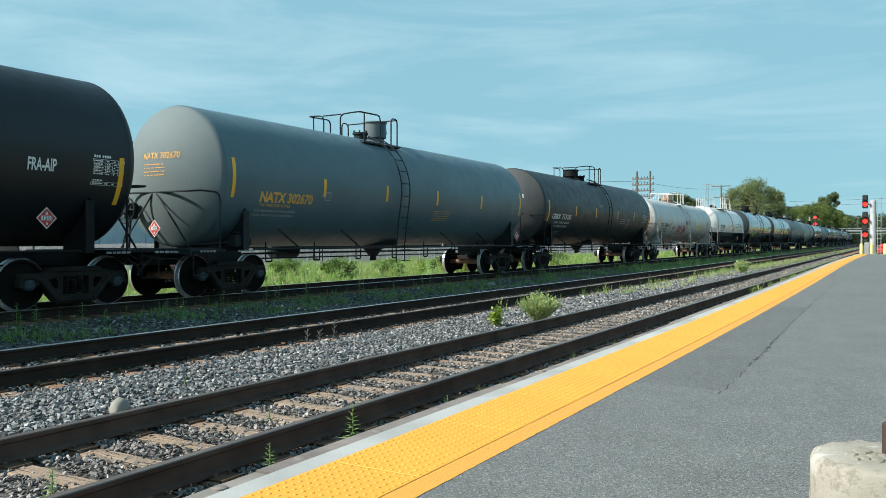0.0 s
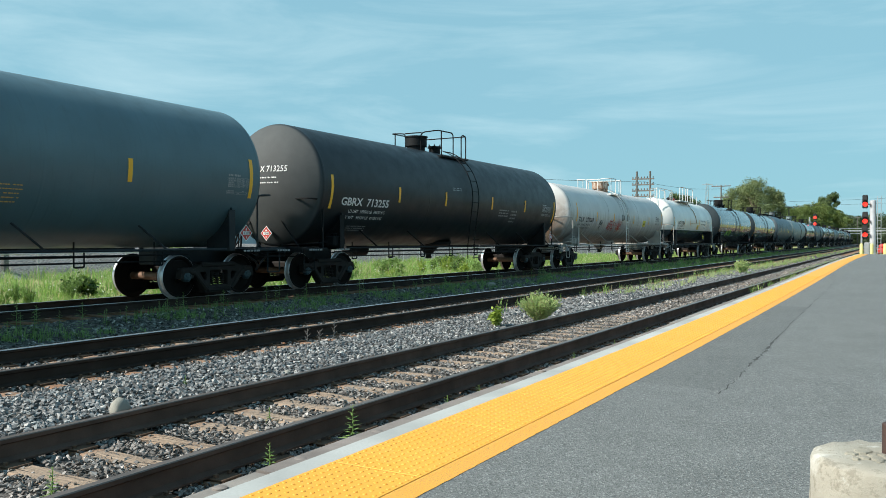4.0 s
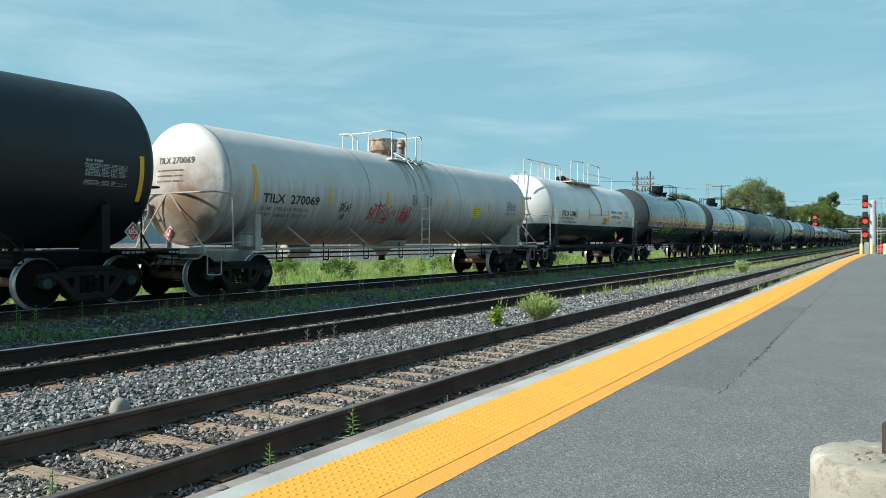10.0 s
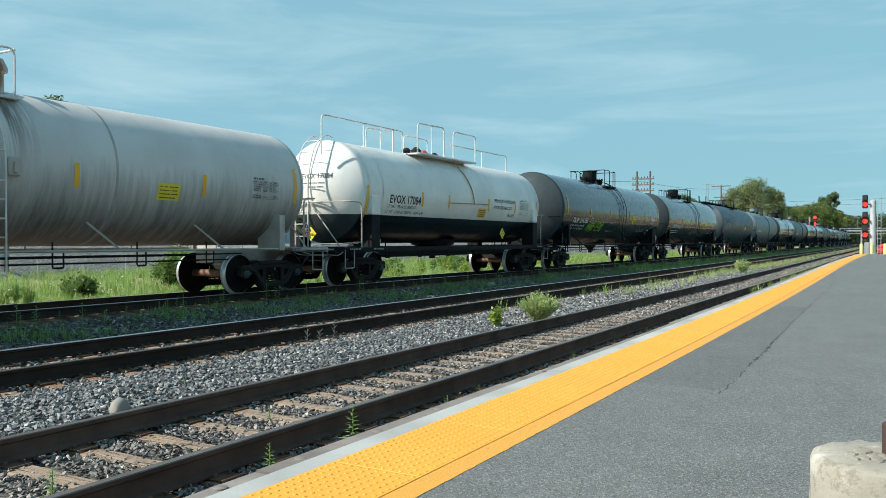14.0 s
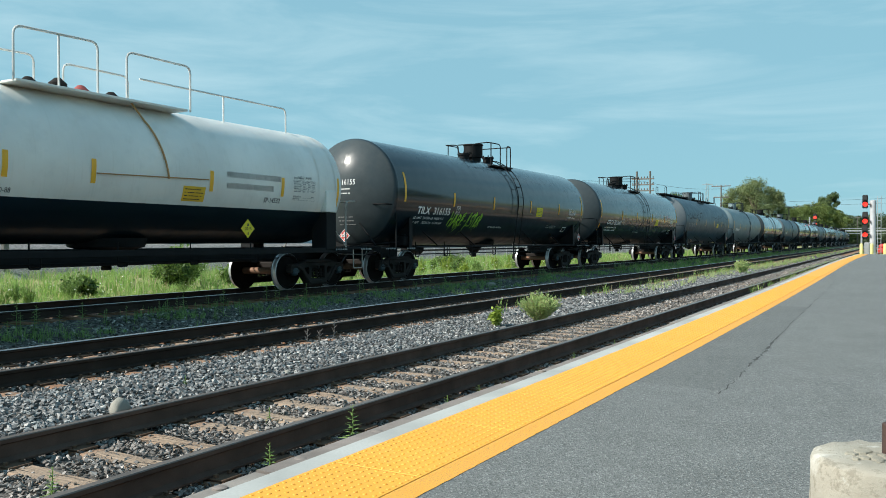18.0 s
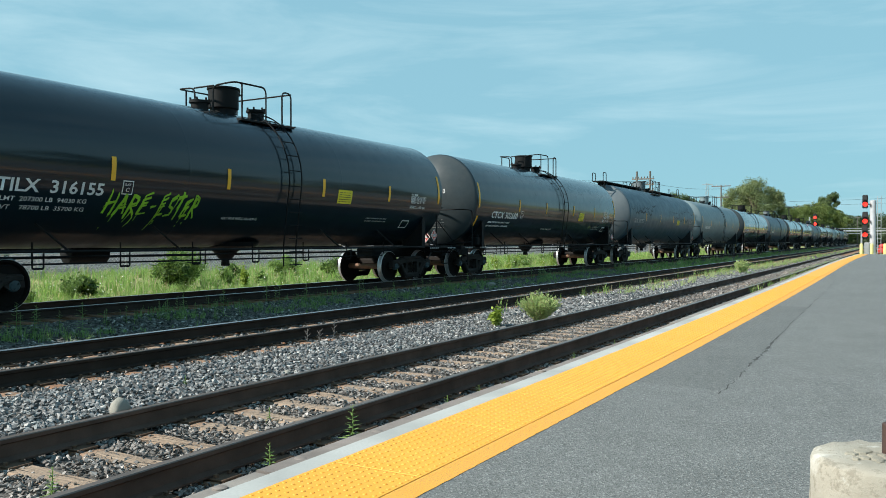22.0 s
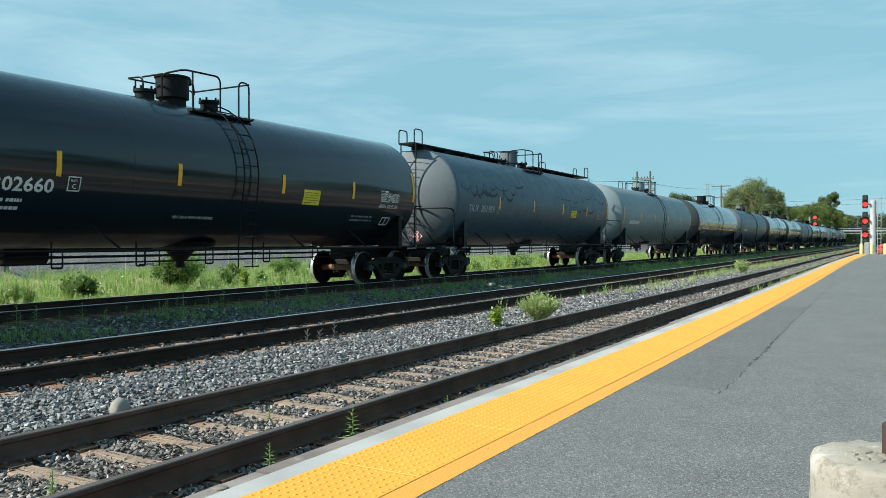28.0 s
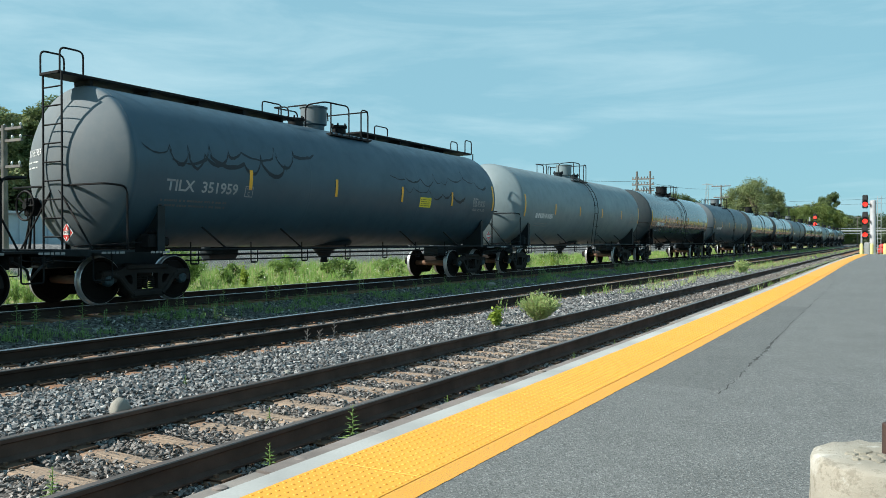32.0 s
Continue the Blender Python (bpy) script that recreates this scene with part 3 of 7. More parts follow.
def build_tracks():
    ties = []
    for v in range(5):
        # hewn tie with worn, slightly wavy edges
        rg = random.Random(70 + v)
        s, n = Shell(), 15
        vs = []
        for i in range(n):
            x = -1.28 + 2.56 * i / (n - 1)
            w = 0.112 + rg.uniform(-0.009, 0.006)
            o = rg.uniform(-0.006, 0.006)
            d = rg.uniform(-0.009, 0.002)
            vs += [(x, o - w, -0.17), (x, o - w, d - 0.03), (x, o - w + 0.022, d - 0.004 * rg.random()), (x, o, d * 0.5),
                   (x, o + w - 0.022, d - 0.006 * rg.random()), (x, o + w, d - 0.03), (x, o + w, -0.17)]
        s.add(vs, [(i * 7 + k, (i + 1) * 7 + k, (i + 1) * 7 + k + 1, i * 7 + k + 1) for i in range(n - 1) for k in range(6)])
        s.add(vs[:7], [tuple(range(7))])
        s.add(vs[-7:], [tuple(range(7))[::-1]])
        me = s.mesh("tie", False)
        me.materials.append(M["tie"])
        ties.append(me)
    pl = Shell().box(-0.19, 0.19, -0.09, 0.09, 0, 0.016, 0.004)
    for sx in (-0.1, 0.1):
        for sy in (-0.06, 0.06):
            pl.box(sx - 0.014, sx + 0.014, sy - 0.014, sy + 0.014, 0.014, 0.04, 0.004)
    pl_me = pl.mesh("tie_plate", False)
    pl_me.materials.append(M["plate"])
    words = {1: "nearest the platform with rusty rails", 2: "beside the ballast strip", 3: "under the freight train"}
    for k in (1, 2, 3):
        tr = new("railway_track")
        tr.location = (LINE[k], 0, RAIL[k])
        tagged(tr, "railway track " + words[k], "track", "parallel tracks", "structure")
        for side in (-1, 1):
            s = Shell()
            sweep(s, RAIL_PROF, lambda y: line_x(k, y) - LINE[k] + side * 0.7525, YS, 0)
            n = len(RAIL_PROF)
            # the worn top is of bare steel
            s.mi = [1 if (i % n) in (6, 7, 8) and i < n * (len(YS) - 1) else 0 for i in range(len(s.f))]
            part("rail", s, [M["rail_web" if k == 1 else "rail_web_dark"], M["rail_shine" if k > 2 or (k == 2 and side < 0) else "rail_head"]], tr)
        rng = random.Random(k)
        joined = Shell()
        y = -3.0
        while y < 240:
            x = line_x(k, y) - LINE[k]
            dz = -0.19 + rng.uniform(-0.008, 0.004)
            if y < (60 if k < 3 else -5):
                m = pose(x + rng.uniform(-0.05, 0.05), y + rng.uniform(-0.025, 0.025), dz, 0, rng.uniform(-0.4, 0.4), rng.uniform(-1.2, 1.2))
                part("tie", ties[rng.randrange(5)], [], tr, m=m)
                if y < 40:
                    for side in (-1, 1):
                        part("tie_plate", pl_me, [], tr, m=pose(x + side * 0.7525, m.translation.y, dz + 0.002))
            else:
                joined.box(x - 1.28, x + 1.28, y - 0.11, y + 0.11, dz - 0.15, dz)
            y += 0.53 if k == 1 else 0.51
        j = part("far_ties", joined, M["tie"], tr, smooth=False)
        j["kind"] = "stuff"


def build_platform():
    pf = new("platform")
    tagged(pf, "low asphalt station platform with yellow tactile edge", "platform", kind="structure")
    ys = [-8 + 1.5 * i for i in range(65)]
    ys[-1] = PLAT_END
    s = Shell()
    # extended unseen to x 29, added to cut bright ground bounce on the tanks
    sweep(s, ((-2.115, -0.4), (29, -0.4), (29, -0.002), (-2.115, -0.002)), edge_shift, ys, 0)
    part("asphalt", s, M["asphalt"], pf)
    s = Shell()
    sweep(s, ((-3.04, -0.38), (-2.874, -0.38), (-2.874, 0.0), (-3.03, 0.0), (-3.04, -0.01)), edge_shift, ys, 0)
    part("concrete_edge", s, M["concrete"], pf, "pale concrete edge strip")
    # edge timbers in lengths
    y, rng = -6.0, random.Random(5)
    while y < PLAT_END - 3:
        ln = rng.uniform(2.8, 3.4)
        dz = rng.uniform(-0.018, 0.0)
        s = Shell()
        sweep(s, ((-3.185, -0.3), (-3.045, -0.3), (-3.045, -0.012 + dz), (-3.175, -0.012 + dz), (-3.185, -0.022 + dz)), edge_shift, [y + 0.01, y + ln / 2, y + ln - 0.01], 0)
        part("edge_timber", s, M["edge_timber" if rng.random() < 0.7 else "edge_timber_pale"], pf)
        y += ln
    # painted strip behind the tiles
    s = Shell()
    ysf = [-2 + 0.06 * i for i in range(1501)]
    n = len(ysf)
    rn = np.random.default_rng(8)
    vs = []
    for y in ysf:
        e = edge_shift(y)
        vs += [(-2.2635 + e, y, 0.0), (-2.108 + e + rn.normal(0, 0.0022), y, 0.0005)]
    s.add(vs, [(2 * i, 2 * i + 1, 2 * i + 3, 2 * i + 2) for i in range(n - 1)])
    part("painted_strip", s, M["worn_paint"], pf, "worn yellow paint on asphalt", smooth=False)
    s = Shell()
    sweep(s, ((-2.872, -0.3), (-2.1, -0.3), (-2.1, -0.006), (-2.872, -0.006)), edge_shift, ys, 0)
    part("tile_bed", s, M["asphalt"], pf)
    # tactile tiles with domes
    W, LEN, PITCH = 0.605, 1.22, 0.0605
    base = Shell().box(-W / 2, W / 2, -LEN / 2 + 0.002, LEN / 2 - 0.002, -0.02, 0.003, 0.002)
    near, far = Shell(), Shell()
    near.add(base.v, base.f)
    far.add(base.v, base.f)
    for i in range(10):
        for j in range(20):
            cx, cy = -W / 2 + PITCH * (i + 0.5), -LEN / 2 + 0.061 * (j + 0.5)
            near.lathe(((0.0145, 0.002), (0.0115, 0.0062), (0.006, 0.008)), 6, (cx, cy, 0))
    nm, fm = near.mesh("tactile_tile", False), far.mesh("tactile_tile", False)
    for me in (nm, fm):
        me.materials.append(M["tactile"])
    y, k = -0.6, 0
    while y < PLAT_END - 0.7:
        slope = math.degrees(math.atan2(edge_shift(y + 0.6) - edge_shift(y - 0.6), 1.2))
        part("tactile_tile", nm if y < 32 else fm, [], pf, m=pose(-2.569 + edge_shift(y), y, 0, 0, 0, -slope))
        y += 1.222
    # open cracks and an older patch
    s = Shell()
    path = [(-1.32, 6.95), (-1.33, 7.8), (-1.35, 8.6), (-1.36, 9.4), (-1.38, 10.1), (-1.42, 11.4), (-1.45, 12.6), (-1.52, 14.8), (-1.56, 17), (-1.61, 19.3), (-1.7, 24), (-1.95, 32)]
    rn = random.Random(4)
    vs = []
    for (xa, ya), (xb, yb) in zip(path, path[1:]):
        for i in range(10):
            t = i / 10
            x, y = xa + (xb - xa) * t + rn.uniform(-0.016, 0.016), ya + (yb - ya) * t
            w = max(0.0006, rn.gauss(0.003, 0.003)) * (2.4 if 8.6 < y < 11 else (1 if y < 15 else 1.4))
            vs += [(x - w, y, -0.0005), (x + w, y, -0.0005)]
    s.add(vs, [(2 * i, 2 * i + 1, 2 * i + 3, 2 * i + 2) for i in range(len(vs) // 2 - 1)])
    part("crack", s, M["crack"], pf, smooth=False)
    s = Shell()
    pts = [(-2.1, 7.1), (-1.36, 7.12)] + [(x + 0.01, y) for x, y in path[1:9]]
    up = [(p[0], p[1], -0.0012) for p in pts] + [(-2.11 + edge_shift(17), 17, -0.0012), (-2.105 + edge_shift(10), 10, -0.0012)]
    s.add(up, [tuple(range(len(up)))])
    part("asphalt_patch", s, M["patch"], pf, "darker relaid asphalt patch", smooth=False)


# stones of the ballast, loose on the bed
def stone_shapes(rng, count):
    """Broken angular stones: hulls of a few random corners."""
    out = []
    for _ in range(count):
        bm = bmesh.new()
        for _k in range(8):
            p = Vector((rng.gauss(0, 1), rng.gauss(0, 1), rng.gauss(0, 1))).normalized() * rng.uniform(0.75, 1.1)
            bm.verts.new((p.x * rng.uniform(0.9, 1.35), p.y, p.z * 0.75))
        hull = bmesh.ops.convex_hull(bm, input=bm.verts[:])
        bmesh.ops.delete(bm, geom=[v for v in bm.verts if not v.link_faces], context="VERTS")
        bmesh.ops.triangulate(bm, faces=bm.faces[:])
        bm.verts.index_update()
        out.append((np.array([v.co[:] for v in bm.verts]), np.array([[v.index for v in f.verts] for f in bm.faces])))
        bm.free()
    return out


def scatter_stones(name, zone, density, size, seed, mat="stone", taken=None, label="", sink=0.0):
    rng = np.random.default_rng(seed)
    shapes = stone_shapes(random.Random(seed), 14)
    x0, x1, y0, y1 = zone
    n = int((x1 - x0) * (y1 - y0) * density)
    xs, ys = rng.uniform(x0, x1, n), y0 + (y1 - y0) * rng.random(n) ** 1.25
    V, Fc, o = [], [], 0
    for x, y in zip(xs, ys):
        if taken and taken(x, y):
            continue
        vs, fs = shapes[rng.integers(14)]
        r = size * rng.uniform(0.55, 1.25)
        a, t = rng.uniform(0, 6.283), rng.uniform(-0.5, 0.5)
        c, s_ = math.cos(a), math.sin(a)
        q = vs * r
        q = np.stack([q[:, 0] * c - q[:, 1] * s_, q[:, 0] * s_ + q[:, 1] * c, q[:, 2] + t * q[:, 0]], 1)
        q += (x, y, ground_z(x) + r * rng.uniform(0.05, 0.6) - sink)
        V.append(q)
        Fc.append(fs + o)
        o += len(vs)
    ob = soup(name, np.concatenate(V), np.concatenate(Fc), M[mat])
    return tagged(ob, label or "loose grey crushed stones between the tracks", "stones", kind="stuff")


def on_tie(k, pitch):
    def f(x, y):
        d = abs((y + 3.0 + pitch / 2) % pitch - pitch / 2)
        return (d < 0.125 and math.sin(x * 91.7 + y * 57.3) < 0.9 - 0.03 * max(0.0, y - 10))
    return f


def build_stones():
    scatter_stones("ballast_stones", (-7.52, -6.0, 2.6, 16), 760, 0.032, 11)
    scatter_stones("ballast_stones", (-7.5, -6.0, 14, 46), 260, 0.04, 12)
    scatter_stones("ballast_stones", (-6.05, -3.6, 2.0, 19), 800, 0.023, 13, taken=on_tie(1, 0.53), sink=-0.019, mat="crib_stone", label="small grey stones in the cribs between ties")
    scatter_stones("ballast_stones", (-6.05, -3.7, 17, 48), 230, 0.036, 17, taken=on_tie(1, 0.53), sink=-0.018, mat="crib_stone", label="small grey stones over the far ties")
    scatter_stones("ballast_stones", (-6.3, -4.0, 46, 95), 60, 0.055, 18, sink=-0.03, mat="crib_stone", label="grey stones over the far end of the near track")
    scatter_stones("ballast_stones", (-3.75, -3.2, 2.0, 16), 300, 0.024, 14, mat="crib_stone", label="grey stones along the platform edge")
    scatter_stones("ballast_stones", (-12.8, -9.9, 4.5, 28), 210, 0.035, 15, mat="mossy_stone", label="dull grey stones among weeds by the train")
    scatter_stones("ballast_stones", (-9.95, -7.6, 3.5, 28), 340, 0.028, 16, taken=on_tie(2, 0.51), sink=-0.006, mat="crib_stone", label="grey stones between the ties")

# ---------------------------------------------------------------- tank cars
def lettering(name, text, size, mat, parent, wrap=None, m=None, width=None, weight=0.022):
    """Letters as thin raised mesh; wrap = (radius, axis z, y0, z0) lays them on the near side of a tank."""
    cu = bpy.data.curves.new(name, "FONT")
    cu.body, cu.size, cu.extrude, cu.resolution_u = text, size, 0.0, 2
    cu.offset = size * weight if size > 0.25 else size * 0.008
    tmp = new("tmp", cu)
    me = bpy.data.meshes.new_from_object(tmp.evaluated_get(bpy.context.evaluated_depsgraph_get()))
    bpy.data.objects.remove(tmp)
    me.name = name
    if not me.vertices:
        return None
    xs = [v.co.x for v in me.vertices]
    k = width / (max(xs) - min(xs)) if width else 1.0
    if wrap:
        r, az, y0, z0 = wrap
        a0 = math.asin(max(-1, min(1, (z0 - az) / r)))
        for v in me.vertices:
            a = a0 + v.co.y / r
            v.co = ((r + 0.006) * math.cos(a), y0 + (v.co.x - min(xs)) * k, az + (r + 0.006) * math.sin(a))
    elif width:
        for v in me.vertices:
            v.co.x *= k
    me.materials.append(mat)
    return part(name, me, [], parent, m=m)


def tank_patch(name, y0, y1, z0, z1, r, az, mat, parent, off=0.004, label="", n=6):
    """A thin sheet on the near side of the tank between two heights."""
    a0, a1 = math.asin((z0 - az) / r), math.asin((z1 - az) / r)
    vs = []
    for i in range(n + 1):
        a = a0 + (a1 - a0) * i / n
        vs += [((r + off) * math.cos(a), y, az + (r + off) * math.sin(a)) for y in (y0, y1)]
    s = Shell().add(vs, [(2 * i, 2 * i + 1, 2 * i + 3, 2 * i + 2) for i in range(n)])
    return part(name, s, mat, parent, label)


def bars(name, y0, y1, z0, z1, rows, r, az, mat, parent, seed=0, fill=0.42):
    """Unreadable writing as rows of short bars on the tank."""
    rng = random.Random(seed)
    s = Shell()
    h = (z1 - z0) / rows
    for i in range(rows):
        za = z0 + h * i + h * 0.22
        zb = za + h * fill
        a0, a1 = math.asin((za - az) / r), math.asin((zb - az) / r)
        y = y0
        while y < y1 - 0.03:
            w = min(rng.uniform(0.03, 0.075), y1 - y)
            q = r + 0.005
            s.add([(q * math.cos(a0), y, az + q * math.sin(a0)), (q * math.cos(a0), y + w, az + q * math.sin(a0)),
                   (q * math.cos(a1), y + w, az + q * math.sin(a1)), (q * math.cos(a1), y, az + q * math.sin(a1))], [(0, 1, 2, 3)])
            y += w + (0.013 if rng.random() < 0.75 else 0.05)
    return tagged(part(name, s, mat, parent, smooth=False), kind="stuff")


def head_bars(name, x0, x1, z0, z1, rows, y_of, mat, parent, seed=0):
    rng = random.Random(seed)
    s = Shell()
    h = (z1 - z0) / rows
    for i in range(rows):
        za, zb = z0 + h * i + h * 0.34, z0 + h * i + h * 0.6
        x = x0
        while x < x1 - 0.03:
            w = min(rng.uniform(0.035, 0.08), x1 - x)
            s.add([(a, y_of(a, c) - 0.006, c) for a, c in ((x, za), (x + w, za), (x + w, zb), (x, zb))], [(0, 1, 2, 3)])
            x += w + (0.014 if rng.random() < 0.7 else 0.05)
    return tagged(part(name, s, mat, parent, smooth=False), kind="stuff")


TAGS = {
    "H": (((0.1, 0), (0.2, 1.15)), ((0.7, -0.1), (0.78, 1)), ((0.0, 0.45), (0.85, 0.6))),
    "A": (((0.0, -0.15), (0.45, 1.05), (0.75, 0.0)), ((0.1, 0.35), (0.75, 0.45))),
    "R": (((0.12, -0.2), (0.2, 1.1), (0.7, 0.95), (0.65, 0.6), (0.15, 0.5), (0.85, -0.1)),),
    "E": (((0.8, 1.1), (0.2, 0.9), (0.12, 0.0), (0.8, 0.08)), ((0.12, 0.5), (0.65, 0.6))),
    "S": (((0.85, 1.2), (0.3, 0.95), (0.25, 0.6), (0.75, 0.45), (0.7, 0.1), (0.05, 0.0)),),
    "T": (((0.0, 0.9), (0.95, 1.05)), ((0.5, 1.2), (0.42, -0.2))),
    "F": (((0.15, -0.1), (0.2, 1.0), (0.85, 1.05)), ((0.18, 0.55), (0.7, 0.6))),
    "D": (((0.2, 0.0), (0.25, 1.0), (0.8, 0.85), (0.75, 0.2), (0.0, -0.05)),),
    "B": (((0.15, 0.0), (0.2, 1.0), (0.7, 0.85), (0.2, 0.52), (0.8, 0.4), (0.7, 0.08), (0.1, 0.0)),),
    "U": (((0.05, 1.1), (0.1, 0.1), (0.7, 0.0), (0.8, 1.15)),),
    "-": (((0.2, 0.42), (0.75, 0.5)),),
}


def scrawl(name, text, y0, y1, z0, z1, r, az, mat, parent, seed, width=0.018, drips=0.0, slant=0.12, passes=1):
    """Jagged sprayed letters on the tank side, some strokes run down."""
    rng = random.Random(seed)
    s = Shell()
    step = (y1 - y0) / len(text)
    k = 0

    def at(y, z, o):
        a = math.asin(max(-0.99, min(0.99, (z - az) / r)))
        return ((r + o) * math.cos(a), y, az + (r + o) * math.sin(a))

    def stroke(pts, w0, w1):
        nonlocal k
        k += 1
        o = 0.005 + 0.0004 * (k % 9)
        n = len(pts) - 1
        rim = []
        for i, (y, z) in enumerate(pts):
            (ya, za), (yb, zb) = pts[max(0, i - 1)], pts[min(n, i + 1)]
            d = math.hypot(yb - ya, zb - za) or 1
            w = w0 + (w1 - w0) * i / n
            rim += [at(y + (zb - za) / d * w, z - (yb - ya) / d * w, o), at(y - (zb - za) / d * w, z + (yb - ya) / d * w, o)]
        s.add(rim, [(2 * i, 2 * i + 1, 2 * i + 3, 2 * i + 2) for i in range(n)])
    for i, ch in enumerate(text):
        for _p in range(passes):
            jy, jz, hh = rng.uniform(-0.05, 0.05), rng.uniform(-0.06, 0.06), rng.uniform(0.85, 1.15)
            for line in TAGS[ch]:
                pts = []
                for (ua, va), (ub, vb) in zip(line, line[1:]):
                    for q in range(6):
                        u, v = ua + (ub - ua) * q / 6, va + (vb - va) * q / 6
                        v = v * hh + jz
                        pts.append((y0 + step * (i + u * 1.05 + jy + slant * v) + rng.uniform(-0.006, 0.006), z0 + (z1 - z0) * v + rng.uniform(-0.006, 0.006)))
                u, v = line[-1]
                pts.append((y0 + step * (i + u * 1.05 + jy + slant * v), z0 + (z1 - z0) * (v * hh + jz)))
                stroke(pts, width * rng.uniform(0.8, 1.2), width * rng.uniform(0.4, 0.9))
                if rng.random() < drips:
                    y, z = rng.choice(pts)
                    stroke([(y, z), (y - 0.03, z - 0.1), (y - 0.09, z - rng.uniform(0.18, 0.42))], width * 0.7, width * 0.2)
    return tagged(part(name, s, mat, parent, smooth=False), kind="stuff")


def placard(parent, x, y, z, face, digits, mats=("red", "white_ink"), size=0.27):
    """Diamond hazard placard; face: 'side' looks to +x, 'end' looks to -y."""
    rot = pose(0, 0, 0, 90, 0, 90) if face == "side" else pose(0, 0, 0, 90, 0, 0)
    m = Matrix.Translation((x, y, z)) @ rot
    h = size * 0.7071
    s = Shell().add([(-h, 0, 0), (0, -h, 0), (h, 0, 0), (0, h, 0), (-h, 0, -0.008), (0, -h, -0.008), (h, 0, -0.008), (0, h, -0.008)],
                    [(0, 1, 2, 3), (4, 7, 6, 5), (0, 4, 5, 1), (1, 5, 6, 2), (2, 6, 7, 3), (3, 7, 4, 0)])
    ob = part("placard", s, M[mats[1]], parent, "diamond hazard placard", m, False)
    k = h * 0.88
    part("diamond", Shell().add([(-k, 0, 0.003), (0, -k, 0.003), (k, 0, 0.003), (0, k, 0.003)], [(0, 1, 2, 3)]), M[mats[0]], ob, smooth=False)
    part("number_panel", Shell().add([(-k * 0.62, -k * 0.24, 0.006), (k * 0.62, -k * 0.24, 0.006), (k * 0.62, k * 0.24, 0.006), (-k * 0.62, k * 0.24, 0.006)],
         [(0, 1, 2, 3)]), M[mats[1]], ob, smooth=False)
    lettering("number", digits, k * 0.5, M["black_ink"], ob, m=pose(-k * 0.54, -k * 0.17, 0.009), width=k * 1.08)
    flame = Shell().add([(-k * 0.18, k * 0.34, 0.006), (k * 0.18, k * 0.34, 0.006), (k * 0.1, k * 0.52, 0.006), (0, k * 0.72, 0.006), (-k * 0.1, k * 0.52, 0.006)], [(0, 1, 2, 3, 4)])
    part("flame_mark", flame, M["white_ink" if mats[0] == "red" else "black_ink"], ob, smooth=False)
    part("class_mark", Shell().add([(-k * 0.07, -k * 0.72, 0.006), (k * 0.07, -k * 0.72, 0.006), (k * 0.07, -k * 0.46, 0.006), (-k * 0.07, -k * 0.46, 0.006)], [(0, 1, 2, 3)]), M["white_ink" if mats[0] == "red" else "black_ink"], ob, smooth=False)
    return ob


def wheelset_mesh():
    s = Shell()
    for side in (-1, 1):
        # tread rolls on the rail, flange hangs inside it
        prof = [(0.09, -0.02), (0.1, 0.03), (0.36, 0.02), (0.40, -0.035), (0.485, -0.03), (0.487, -0.012), (0.46, 0.0), (0.457, 0.092), (0.443, 0.107), (0.40, 0.107),
                (0.37, 0.06), (0.14, 0.085), (0.12, 0.12), (0.1, 0.12)]
        o = len(s.f)
        s.lathe([(r, side * (0.7 + h)) for r, h in prof], 32, axis="x")
        n = 32
        for i in range(len(prof) - 1):
            if i in (5, 6, 7):
                for k in range(n):
                    s.mi[o + i * n + k] = 1
    s.lathe([(0.085, -0.72), (0.09, 0.72)], 16, axis="x", m=2)
    for side in (-1, 1):
        s.lathe([(0.075, side * 0.8), (0.075, side * 0.98)], 12, axis="x", m=2)
    me = s.mesh("wheelset")
    for k in ("wheel", "tread", "axle"):
        me.materials.append(M[k])
    return me


